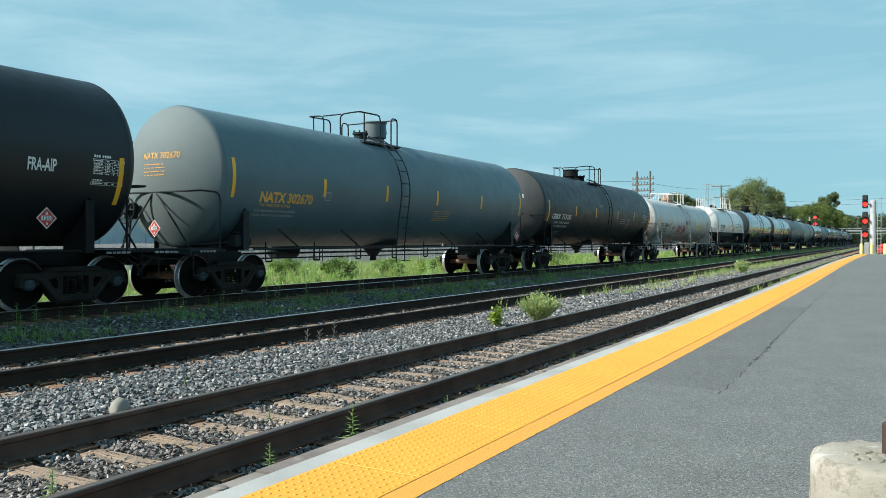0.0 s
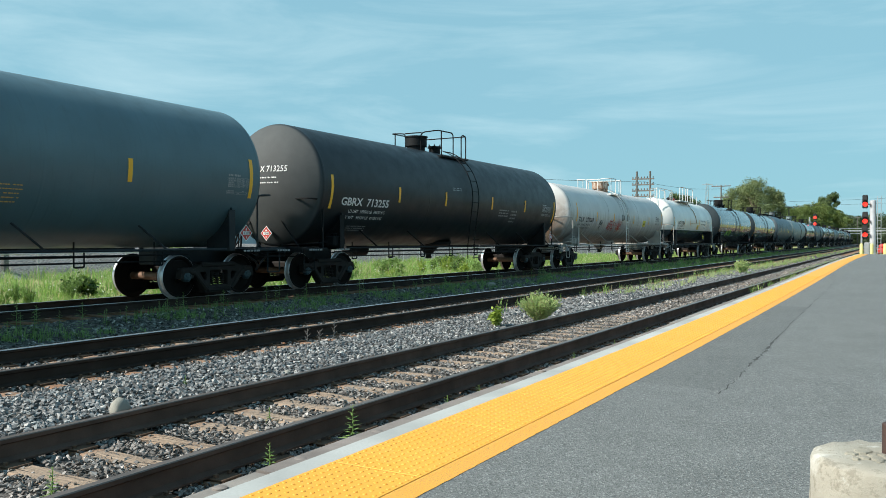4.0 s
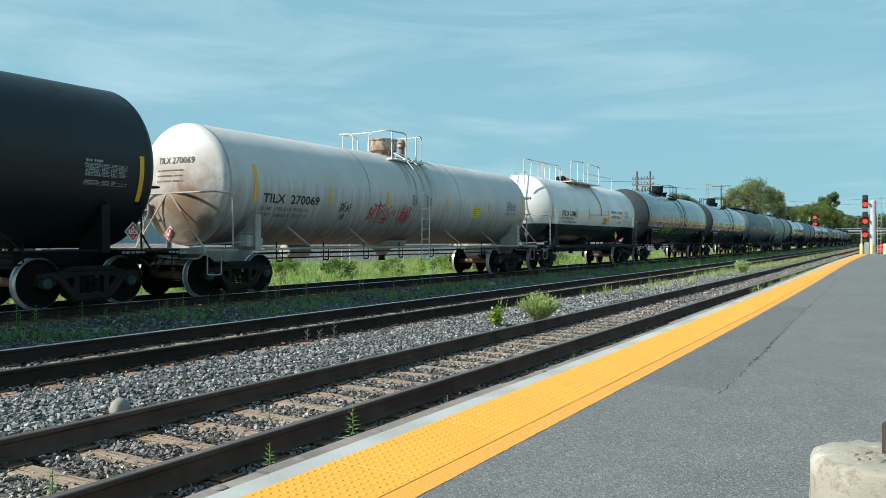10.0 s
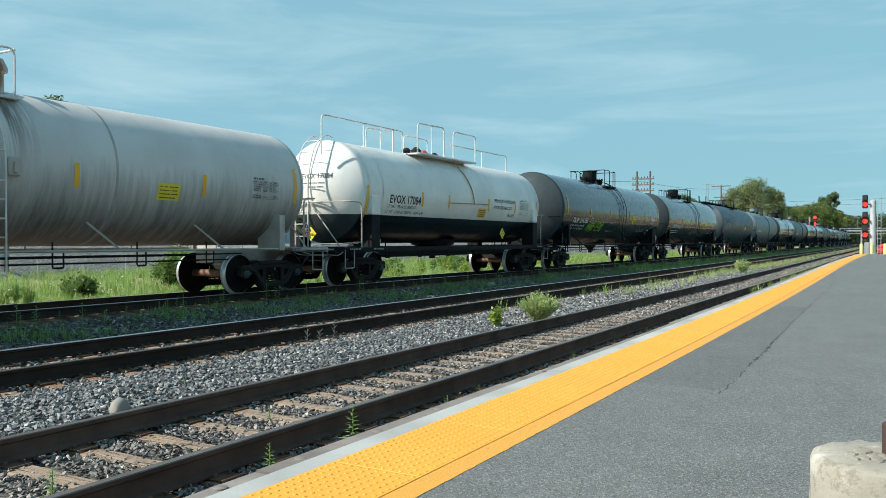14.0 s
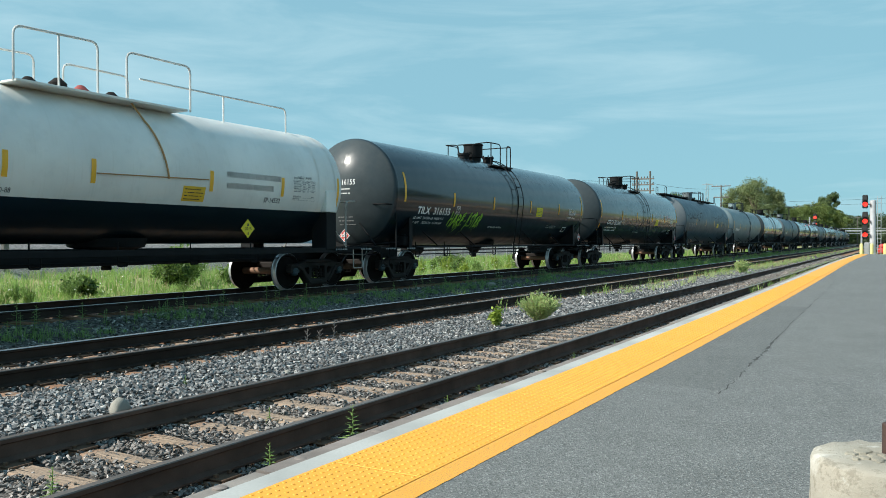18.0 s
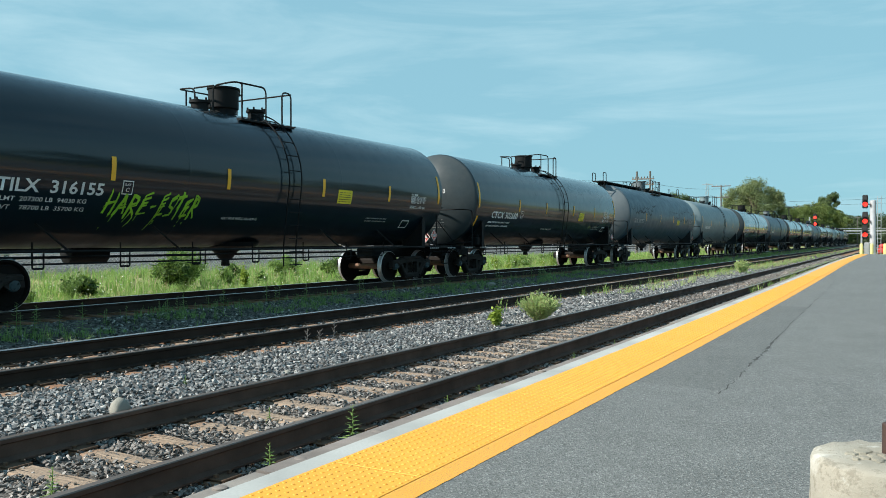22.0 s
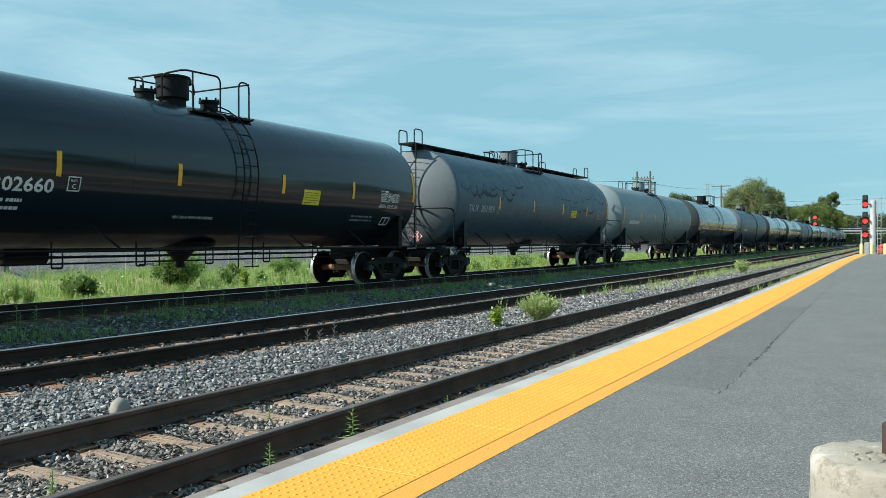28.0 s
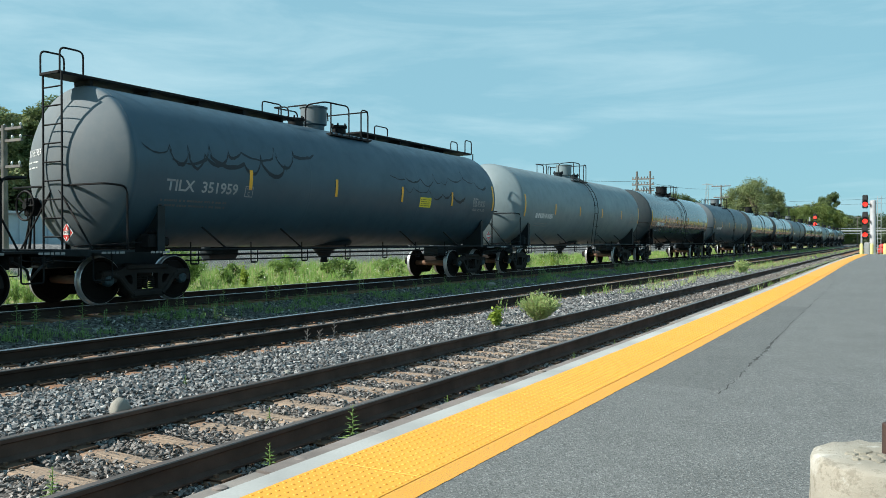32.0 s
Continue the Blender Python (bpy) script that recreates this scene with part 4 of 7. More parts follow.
def side_frame_mesh():
    """Cast three-piece truck side frame, arched over the spring nest."""
    prof = [(-1.08, 0.42), (-1.05, 0.6), (-0.72, 0.64), (-0.45, 0.74), (0.45, 0.74), (0.72, 0.66), (1.05, 0.6), (1.08, 0.42), (0.74, 0.42), (0.68, 0.48), (0.54, 0.28),
            (0.38, 0.1), (-0.38, 0.1), (-0.54, 0.28), (-0.68, 0.5), (-0.74, 0.42)]
    holes = [[(-0.55, 0.54), (-0.4, 0.56), (-0.36, 0.5), (-0.36, 0.38), (-0.4, 0.36), (-0.45, 0.4)], [(0.55, 0.54), (0.4, 0.56), (0.36, 0.5), (0.36, 0.38), (0.4, 0.36), (0.45, 0.4)], [(-0.26, 0.58), (0.26, 0.58), (0.26, 0.26), (-0.26, 0.26)]]
    bm = bmesh.new()
    edges = []
    for loop in [prof] + holes:
        vs = [bm.verts.new((0, y, z)) for y, z in loop]
        edges += [bm.edges.new((a, b)) for a, b in zip(vs, vs[1:] + vs[:1])]
    bmesh.ops.triangle_fill(bm, use_beauty=True, use_dissolve=False, edges=edges)
    ext = bmesh.ops.extrude_face_region(bm, geom=bm.faces[:])
    bmesh.ops.translate(bm, verts=[v for v in ext["geom"] if isinstance(v, bmesh.types.BMVert)], vec=(0.16, 0, 0))
    bmesh.ops.recalc_face_normals(bm, faces=bm.faces[:])
    bm.verts.index_update()
    s = Shell().add([v.co[:] for v in bm.verts], [[v.index for v in f.verts] for f in bm.faces])
    bm.free()
    # lips round the openings and the journal boxes
    for sy in (-1, 1):
        s.box(-0.02, 0.18, sy * 0.889 - 0.17, sy * 0.889 + 0.17, 0.52, 0.65, 0.035)
        s.tube([(0.16, sy * 0.36, 0.17), (0.165, sy * 0.5, 0.3), (0.16, sy * 0.68, 0.52), (0.15, sy * 0.86, 0.58)], 0.045, 8)
    s.box(0.0, 0.185, -0.52, 0.52, 0.65, 0.755, 0.03)
    s.box(0.0, 0.185, -0.36, 0.36, 0.11, 0.24, 0.03)
    return s.mesh("side_frame", True, 30)


SHARED = {}


def shared(name, make):
    if name not in SHARED:
        SHARED[name] = make()
    return SHARED[name]


def spring_mesh():
    s = Shell()
    for y in (-0.16, 0.0, 0.16):
        s.tube([(0.055 * math.cos(a), y + 0.055 * math.sin(a), 0.27 + a * 0.0063) for a in np.linspace(0, 38, 60)], 0.014, 4)
    me = s.mesh("spring_nest")
    me.materials.append(M["cast"])
    return me


def cap_mesh():
    me = Shell().lathe(((0.11, -0.02), (0.11, 0.07), (0.085, 0.1), (0.05, 0.105), (0.02, 0.11)), 16, axis="x")
    for a in (0.5, 2.6, 4.7):
        me.lathe(((0.02, 0.09), (0.02, 0.125)), 6, (0, 0.06 * math.cos(a), 0.06 * math.sin(a)), "x")
    me = me.mesh("bearing_cap")
    me.materials.append(M["cap"])
    return me


def bogie(car, y):
    tr = part("truck", shared("bolster", lambda: Shell().box(-0.95, 0.95, -0.17, 0.17, 0.42, 0.66, 0.03).box(-0.3, 0.3, -0.25, 0.25, 0.66, 0.78, 0.02).mesh("truck")), M["cast"], car, m=pose(0, y, 0))
    wm, fm = shared("wheelset", wheelset_mesh), shared("side_frame", side_frame_mesh)
    if not fm.materials:
        fm.materials.append(M["cast"])
    sets = []
    for sy in (-0.889, 0.889):
        sets.append(part("wheelset", wm, [], tr, m=pose(0, sy, 0.457)))
    for sx in (-1, 1):
        m = pose(0.9, 0, 0) if sx > 0 else pose(-0.9, 0, 0, 0, 0, 180)
        part("side_frame", fm, [], tr, m=m)
        part("spring_nest", shared("spring", spring_mesh), [], tr, m=pose(sx * 0.97, 0, 0))
        for sy in (-0.889, 0.889):
            part("bearing_cap", shared("cap", cap_mesh), [], tr, m=pose(sx * 0.98, sy, 0.457, 0, 0, 0 if sx > 0 else 180))
    return sets


WHEELS = []


def head_out(r, q, dish, knuckle=0.2):
    """How far a dished head stands out at the radius q: a shallow sphere with a tight turn at the rim."""
    c = math.sqrt((dish - knuckle) ** 2 - (r - knuckle) ** 2)
    split = dish * (r - knuckle) / (dish - knuckle)
    if q <= split:
        return math.sqrt(dish * dish - q * q) - c
    return math.sqrt(max(0.0, knuckle * knuckle - (q - r + knuckle) ** 2))


def tank_shell(r, az, half, dish, n=72):
    """A tank on its side with dished heads."""
    split = dish * (r - 0.2) / (dish - 0.2)
    qs = [0.004] + [split * i / 7 for i in range(1, 8)] + [r - 0.2 + 0.2 * math.sin(a) for a in np.linspace(math.asin(min(1.0, (split - r + 0.2) / 0.2)), math.pi / 2, 8)[1:]]
    prof = [(q, -half - head_out(r, q, dish)) for q in qs]
    for y in (-half * 0.6, -half * 0.2, half * 0.2, half * 0.6):
        prof += [(r, y)]
    prof += [(q, half + head_out(r, q, dish)) for q in qs[::-1]]
    return Shell().lathe(prof, n, (0, 0, az), "y", a0=-math.pi / 6)


def tank_car(L, r, az, half, paint, frame="frame_black", gear="frame_black", trucks=None, detail=True, low=None, ladder_y=0.3, dome="tall",
             strips=(-7.6, -4.5, -1.55, 1.5, 4.55, 7.6), strip_dz=(0.0, 0.0), valves=((0.95, 0.15), (-0.75, 0.0)), label="", depth=2.5, top_walk=False, rail_mat=None, centre_sill=False, brake=True, dome_y=None, side_ladder=True):
    car = new("tank_car")
    tagged(car, label, "tank car", "freight train of tank cars")
    rail_mat = rail_mat or gear
    G, Fm = M[gear], M[frame]
    sh = tank_shell(r, az, half, depth)
    mats = [M[paint]]
    if low:
        mats.append(M[low])
        bm = bmesh.new()
        vs = [bm.verts.new(p) for p in sh.v]
        for f in sh.f:
            bm.faces.new([vs[k] for k in f])
        bmesh.ops.bisect_plane(bm, geom=bm.verts[:] + bm.edges[:] + bm.faces[:], plane_co=(0, 0, az - r * 0.45), plane_no=(0, 0, 1), dist=1e-5)
        bm.verts.index_update()
        sh = Shell().add([v.co[:] for v in bm.verts], [[v.index for v in f.verts] for f in bm.faces])
        bm.free()
        for i, f in enumerate(sh.f):
            zc = sum(sh.v[k][2] for k in f) / len(f)
            if zc < az - r * 0.45:
                sh.mi[i] = 1
    tank = part("tank", sh, mats, car)
    top = az + r
    # weld rings
    if detail and not low:
        for y in (-half, -half * 0.33, half * 0.33, half):
            part("weld_ring", Shell().lathe(((r + 0.0005, -0.03), (r + 0.002, -0.012), (r + 0.002, 0.012), (r + 0.0005, 0.03)), 72, (0, y, az), "y"), M["white_seam"] if paint == "off_white" else mats[0], tank)
    # reflective strips
    for k, y in enumerate(strips):
        dz = strip_dz[0] if k == 0 else (strip_dz[1] if k == len(strips) - 1 else None)
        z0, z1 = (az - 0.5 + dz, az + 0.36 + dz) if dz is not None else (az - 0.34, az + 0.1)
        tank_patch("reflective_strip", y - 0.05, y + 0.05, z0, z1, r, az, M["yellow"], tank, 0.009)
    ht = L / 2
    tc = trucks or (-(ht - 2.0), ht - 2.0)
    # stub or through sills and end platforms
    if centre_sill:
        part("centre_sill", Shell().box(-0.35, 0.35, -ht + 0.4, ht - 0.4, 0.72, 1.06, 0.02), Fm, car)
        for sx in (-1, 1):
            part("side_sill", Shell().box(sx * 1.42 - 0.05, sx * 1.42 + 0.05, -ht + 0.9, ht - 0.9, 0.92, 1.05, 0.01), Fm, car)
    for se in (-1, 1):
        e = se * (ht - 0.35)
        part("stub_sill", Shell().box(-0.3, 0.3, min(e, e - se * 2.7), max(e, e - se * 2.7), 0.7, 1.04, 0.02), Fm, car)
        part("coupler", Shell().box(-0.11, 0.11, min(e, se * (ht + 0.02)), max(e, se * (ht + 0.02)), 0.76, 0.98, 0.03).box(-0.17, 0.17, se * ht - 0.17, se * ht + 0.17, 0.72, 1.0, 0.05), M["cast"], car)
        y0, y1 = sorted((e, e - se * 1.0))
        part("end_platform", Shell().box(-1.5, 1.5, y0, y1, 1.0, 1.05, 0.006).box(-1.52, 1.52, e - 0.03, e + 0.03, 0.94, 1.07, 0.006), Fm, car)
        yb0, yb1 = sorted((e - se * 1.75, e - se * 1.55))
        for sx in (-1, 1):
            # saddle bracket between sill and tank
            yb = (yb0 + yb1) / 2
            zs = az - r * 0.42
            x_in = math.sqrt(max(0.0, r * r - (zs - az) ** 2)) - 0.04
            s = Shell()
            for y in (yb - 0.012, yb + 0.012):
                s.add([(sx * 0.7, y, 1.0), (sx * 1.46, y, 1.0), (sx * 1.46, y, zs - 0.12), (sx * x_in, y, zs), (sx * 1.05, y, az - r * 0.7), (sx * 0.7, y, az - r * 0.88)], [(0, 1, 2, 3, 4, 5)])
            s.box(min(sx * 1.44, sx * 1.47), max(sx * 1.44, sx * 1.47), yb - 0.09, yb + 0.09, 1.0, zs - 0.1, 0.005)
            if not centre_sill:
                part("saddle_bracket", s, Fm, car, smooth=False)
            # corner step
            part("sill_step", Shell().tube(bent([(sx * 1.46, e - se * 0.12, 1.0), (sx * 1.46, e - se * 0.12, 0.5), (sx * 1.46, e - se * 0.52, 0.5), (sx * 1.46, e - se * 0.52, 1.0)], 0.04, 2), 0.016, 5), G, car)
        # end hand rail set back from the platform edge, with splayed braces
        zr, yr = 2.29, e - se * 0.36
        part("end_railing", Shell().tube(bent([(1.46, yr - se * 0.5, 1.05), (1.46, yr - se * 0.5, zr - 0.02), (1.46, yr, zr), (-1.46, yr, zr), (-1.46, yr - se * 0.5, zr - 0.02), (-1.46, yr - se * 0.5, 1.05)], 0.16), 0.021, 6), G, car)
        for sx in (-1, 1):
            part("railing_brace", Shell().tube([(sx * 0.06, yr, zr - 0.02), (sx * 1.12, yr, 1.05)], 0.02, 5), G, car)
        part("uncoupling_lever", Shell().tube(bent([(1.5, e + se * 0.02, 0.94), (1.42, e + se * 0.1, 0.84), (0.5, e + se * 0.12, 0.86), (0.12, e + se * 0.2, 0.96)], 0.08, 3), 0.013, 5), G, car)
        s = Shell()
        rg = random.Random(int(L * 100) + se)
        for y in (e - se * 0.25, e - se * 1.35):
            q = y
            for _k in range(5):
                w = rg.uniform(0.05, 0.11)
                s.box(1.521, 1.524, q, q + w, 0.985, 1.025)
                q += w + 0.025
        tagged(part("sill_stencil", s, M["grey_ink"], car, smooth=False), kind="stuff")
        # air hose
        part("air_hose", Shell().tube(bent([(0.35, e, 0.85), (0.4, se * (ht - 0.1), 0.7), (0.3, se * ht, 0.5)], 0.1), 0.025, 6), M["black_plain"], car)
    # side walkway rails with struts
    for sx in (() if centre_sill else (-1, 1)):
        s = Shell().tube([(sx * 1.5, -ht + 2.2, 1.04), (sx * 1.5, ht - 2.2, 1.04)], 0.028, 6)
        part("side_rail", s, G, car)
        for y in (-5.2, -2.7, 2.6, 5.2):
            if abs(y) < half:
                part("rail_strut", Shell().tube([(sx * 1.5, y, 1.04), (sx * 1.05, y - 0.42, az - r * 0.68)], 0.022, 5), G, car)
    # under-frame rigging
    if detail:
        for sx, z in ((0.75, 0.93), (0.75, 0.8), (-0.6, 0.88)):
            part("brake_pipe", Shell().tube([(sx, -ht + 2.6, z), (sx, ht - 2.6, z)], 0.018, 5), M["frame_black"], car)
        for y in np.arange(-ht + 3.4, ht - 3.0, 1.85):
            part("pipe_hanger", Shell().tube(bent([(0.75, y, 1.2), (0.75, y, 0.72), (0.75, y + 0.22, 0.72), (0.75, y + 0.22, 1.0)], 0.03, 2), 0.02, 4), M["frame_black"], car)
        part("outlet_skid", Shell().lathe(((0.1, 0.78), (0.16, 0.8), (0.3, 0.98), (0.75, 1.1), (0.8, az - r + 0.12)), 16, (0, 0, 0)), Fm, car)
        part("outlet_valve", Shell().lathe(((0.09, 0.62), (0.11, 0.64), (0.09, 0.78)), 10, (0, 0, 0)), M["cast"], car)
        part("air_reservoir", Shell().lathe(((0.05, -0.5), (0.2, -0.45), (0.2, 0.45), (0.05, 0.5)), 14, (-0.7, -3.3, 0.95), "y"), Fm, car)
        v = Shell().box(1.1, 1.4, -ht + 1.75, -ht + 2.1, 1.08, 1.36, 0.03).box(1.14, 1.34, -ht + 2.12, -ht + 2.32, 1.12, 1.3, 0.03)
        v.lathe(((0.07, 1.36), (0.09, 1.4), (0.05, 1.44)), 10, (1.25, -ht + 1.93, 0)).tube([(1.2, -ht + 1.75, 1.2), (0.9, -ht + 1.2, 1.15), (0.3, -ht + 0.9, 1.12)], 0.018, 5)
        part("brake_valve", v, G, car)
    if brake:
        e = -ht + 0.35
        s = Shell().lathe(((0.07, -0.02), (0.07, 0.05)), 10, (-0.88, e + 0.3, 1.92), "y")
        c = (-0.88, e + 0.3, 1.92)
        s.tube([(c[0] + 0.29 * math.cos(a), c[1], c[2] + 0.29 * math.sin(a)) for a in np.linspace(0, 2 * math.pi, 25)], 0.022, 6)
        for k in range(5):
            a = k * 1.2566
            s.tube([(c[0], c[1] + 0.04, c[2]), (c[0] + 0.29 * math.cos(a), c[1], c[2] + 0.29 * math.sin(a))], 0.02, 4)
        bw = part("brake_wheel", s, G, car)
        part("gear_box", Shell().box(c[0] - 0.14, c[0] + 0.14, c[1] + 0.05, c[1] + 0.25, c[2] - 0.2, c[2] + 0.16, 0.03), G, bw)
        part("brake_stand", Shell().tube([(c[0] - 0.1, c[1] + 0.15, 1.05), (c[0], c[1] + 0.15, c[2])], 0.03, 5).tube([(c[0] - 0.5, c[1] + 0.3, 1.05), (c[0], c[1] + 0.15, c[2])], 0.025, 5), G, car)
    # ladder up the near and far side
    for sx in ((1, -1) if side_ladder else ()):
        s = Shell()
        for dy in (-0.22, 0.22):
            pts = [(sx * (r + 0.12) * math.cos(a), ladder_y + dy, az + (r + 0.12) * math.sin(a)) for a in np.linspace(0.05, 1.25, 9)]
            s.tube([(sx * 1.53, ladder_y + dy, 0.62), (sx * 1.53, ladder_y + dy, 1.1)] + [(sx * max(1.53, r + 0.12), ladder_y + dy, az - 0.1)] + pts, 0.017, 5)
        lad = part("ladder", s, M[rail_mat], car)
        spots = [(sx * max(1.53, r + 0.12), z) for z in np.arange(0.66, az, 0.31)] + [(sx * (r + 0.12) * math.cos(a), az + (r + 0.12) * math.sin(a)) for a in np.linspace(0.12, 1.2, 6)]
        for x, z in spots:
            part("rung", shared("rung " + rail_mat, lambda: Shell().tube([(0, -0.22, 0), (0, 0.22, 0)], 0.014, 5).mesh("rung")), M[rail_mat], lad, m=pose(x, ladder_y, z))
    # top platform, railing and fittings
    RM = M[rail_mat]
    d0 = ladder_y + 0.2 if dome_y is None else dome_y
    if dome:
        rd, hd = {"tall": (0.36, 0.62), "low": (0.36, 0.46), "wide": (0.42, 0.5)}[dome]
        mw = part("manway", Shell().lathe(((rd * 0.82, top - 0.08), (rd * 0.82, top + 0.1), (rd, top + 0.13), (rd, top + hd - 0.05), (rd + 0.03, top + hd - 0.04), (rd + 0.03, top + hd), (0.05, top + hd + 0.02)), 28, (0, d0, 0)),
                  M[{"off_white": "rusty_white", "light_grey": "light_grey", "slate": "dull_slate"}.get(paint, "frame_black" if "black" in paint else paint)], car)
        part("hinge", Shell().box(-0.06, 0.06, d0 + rd - 0.02, d0 + rd + 0.16, top + hd - 0.12, top + hd + 0.04, 0.02).tube([(0, d0 + rd + 0.1, top + hd - 0.05), (0, d0 + rd + 0.25, top + hd - 0.08), (0, d0 + rd + 0.28, top + hd - 0.3)], 0.02, 5), RM, mw)
        for ky, kx in valves:
            s = Shell().lathe(((0.2, top - 0.05), (0.2, top + 0.14), (0.24, top + 0.15), (0.24, top + 0.21), (0.05, top + 0.22)), 16, (kx, d0 + ky, 0))
            tv = part("top_valve", s, RM, car)
            for j in range(6):
                a = j * 1.047
                part("bolt", shared("bolt " + rail_mat, lambda: Shell().lathe(((0.025, 0.0), (0.025, 0.12)), 6).mesh("bolt")), RM, tv, m=pose(kx + 0.21 * math.cos(a), d0 + ky + 0.21 * math.sin(a), top + 0.15))
        # grating boards
        for sx in (-1, 1):
            s = Shell().box(min(sx * 0.5, sx * 0.95), max(sx * 0.5, sx * 0.95), ladder_y - 1.0, ladder_y + 0.85, top - 0.25, top - 0.21)
            tp = part("top_platform", s, RM, car)
            for k in range(9):
                part("slat", shared("slat " + rail_mat, lambda: Shell().box(-0.225, 0.225, -0.025, 0.025, 0, 0.03).mesh("slat")), RM, tp, m=pose(sx * 0.725, ladder_y - 0.925 + k * 0.225, top - 0.215))
        y0, y1, zr = ladder_y - 1.25, ladder_y + 0.75, top + 0.62
        for sx in (-1, 1):
            xx = sx * 0.92
            s = Shell().tube(bent([(0.3 * sx, y0, top - 0.02), (0.3 * sx, y0, zr - 0.06), (xx, y0 + 0.05, zr - 0.02), (xx, ladder_y - 0.15, zr), (xx, ladder_y - 0.15, top - 0.26)], 0.16), 0.021, 6)
            s.tube([(xx, ladder_y - 0.95, top - 0.26), (xx, ladder_y - 0.95, zr - 0.01)], 0.021, 5)
            part("top_railing", s, RM, car)
            part("top_railing", Shell().tube(bent([(xx, ladder_y + 0.42, top - 0.26), (xx, ladder_y + 0.42, zr), (xx, y1, zr), (xx, y1, top - 0.26)], 0.14), 0.021, 6), RM, car)
        part("end_guard", Shell().tube([(0.92, y1, zr - 0.02), (-0.92, y1, zr - 0.02)], 0.021, 6), RM, car)
        part("end_guard", Shell().tube([(0.32, y0, zr - 0.06), (-0.32, y0, zr - 0.06)], 0.021, 6), RM, car)
    if top_walk:
        s = Shell().box(-0.3, 0.3, -half - 0.75, -1.6, top + 0.1, top + 0.16, 0.01).box(-0.3, 0.3, 1.4, half + 0.75, top + 0.1, top + 0.16, 0.01)
        for y in np.arange(-half, half + 0.1, 1.4):
            if not -1.7 < y < 1.5:
                s.box(-0.25, 0.25, y - 0.03, y + 0.03, top - 0.06, top + 0.1)
        part("running_board", s, RM, car)
        for se in (-1, 1):
            e = se * (half + 0.72)
            for x in (-0.3, 0.3):
                part("grab_iron", Shell().tube(bent([(x, e, top + 0.14), (x, e, top + 0.6), (x, e - se * 0.5, top + 0.6), (x, e - se * 0.5, top + 0.14)], 0.12), 0.02, 6), RM, car)
            part("grab_iron", Shell().tube(bent([(0.28, se * 2.1, top + 0.15), (0.28, se * 2.1, top + 0.42), (0.28, se * 2.8, top + 0.42), (0.28, se * 2.8, top + 0.15)], 0.1), 0.018, 6), RM, car)
            s = Shell()
            for x in (-0.22, 0.36):
                s.tube([(x, e, 1.05), (x, e, top + 0.14)], 0.022, 5)
            for z in np.arange(1.3, top, 0.36):
                s.tube([(-0.22, e, z), (0.36, e, z)], 0.016, 4)
            part("end_ladder", s, RM, car)
    # trucks
    for y in tc:
        WHEELS.append((car, bogie(car, y)))

    def head_y(x, z):
        return -half - head_out(r, min(r, math.hypot(x, z - az)), depth)
    car["r"], car["az"], car["half"] = r, az, half
    return car, tank, head_y


def head_text(text, size, x, z, width, head_y, mat, tank):
    """Letters on the head that looks to -y."""
    ob = lettering("head_lettering", text, size, mat, tank, width=width)
    if ob:
        for v in ob.data.vertices:
            px, pz = x + v.co.x, z + v.co.y
            v.co = (px, head_y(px, pz) - 0.008, pz)
    return ob


M["rusty_white"] = tank_paint("rust_stained_white", (0.52, 0.46, 0.4), 0.6, rust=0.85, streak=0.6, streak_col=(0.25, 0.1, 0.05))
GAPS = [-6.9, 11.2, 29.1, 46.75, 64.95, 79.75, 97.37, 115.15, 133.1]
TRAIN = []      # (thing, place of its middle at the start)


def sheet(s, y0, y1, z0, z1, r, az, off=0.005):
    """Adds one thin quad that lies on the near side of the tank."""
    a0, a1, q = math.asin((z0 - az) / r), math.asin((z1 - az) / r), r + off
    s.add([(q * math.cos(a), y, az + q * math.sin(a)) for y, a in ((y0, a0), (y1, a0), (y1, a1), (y0, a1))], [(0, 1, 2, 3)])


def data_block(tank, y0, y1, z0, z1, r, az, mat, seed):
    """Ruled table of stencilled test data under a short heading."""
    rng = random.Random(seed)
    s = Shell()
    w, rows = y1 - y0, 8
    cols = (0.0, 0.4, 0.62, 0.8, 1.0)
    for i in range(rows + 1):
        z = z0 + (z1 - z0) * i / rows
        if i not in (2, 3):
            sheet(s, y0, y1, z - 0.003, z + 0.003, r, az)
    for c in cols:
        y = y0 + w * c
        sheet(s, y - 0.004, y + 0.004, z0 if c in (0.0, 1.0) else z0 + (z1 - z0) * 0.4, z1, r, az)
    for i in range(rows):
        za, zb = z0 + (z1 - z0) * (i + 0.3) / rows, z0 + (z1 - z0) * (i + 0.72) / rows
        for ca, cb in zip(cols, cols[1:]):
            if i == 2 or (i < 3 and ca > 0.3 and rng.random() < 0.35):
                continue
            y, end = y0 + w * ca + 0.02, y0 + w * cb - 0.02 - rng.random() * 0.06
            while y < end - 0.02:
                q = min(rng.uniform(0.02, 0.05), end - y)
                sheet(s, y, y + q, za, zb, r, az)
                y += q + 0.011
    y = y0 + 0.02
    for _k in range(7):
        sheet(s, y, y + 0.035, z1 + 0.03, z1 + 0.075, r, az)
        y += 0.047 + (0.03 if _k == 2 else 0)
    tagged(part("stencil_table", s, mat, tank, "ruled table of small stencilled data", smooth=False), kind="stuff")


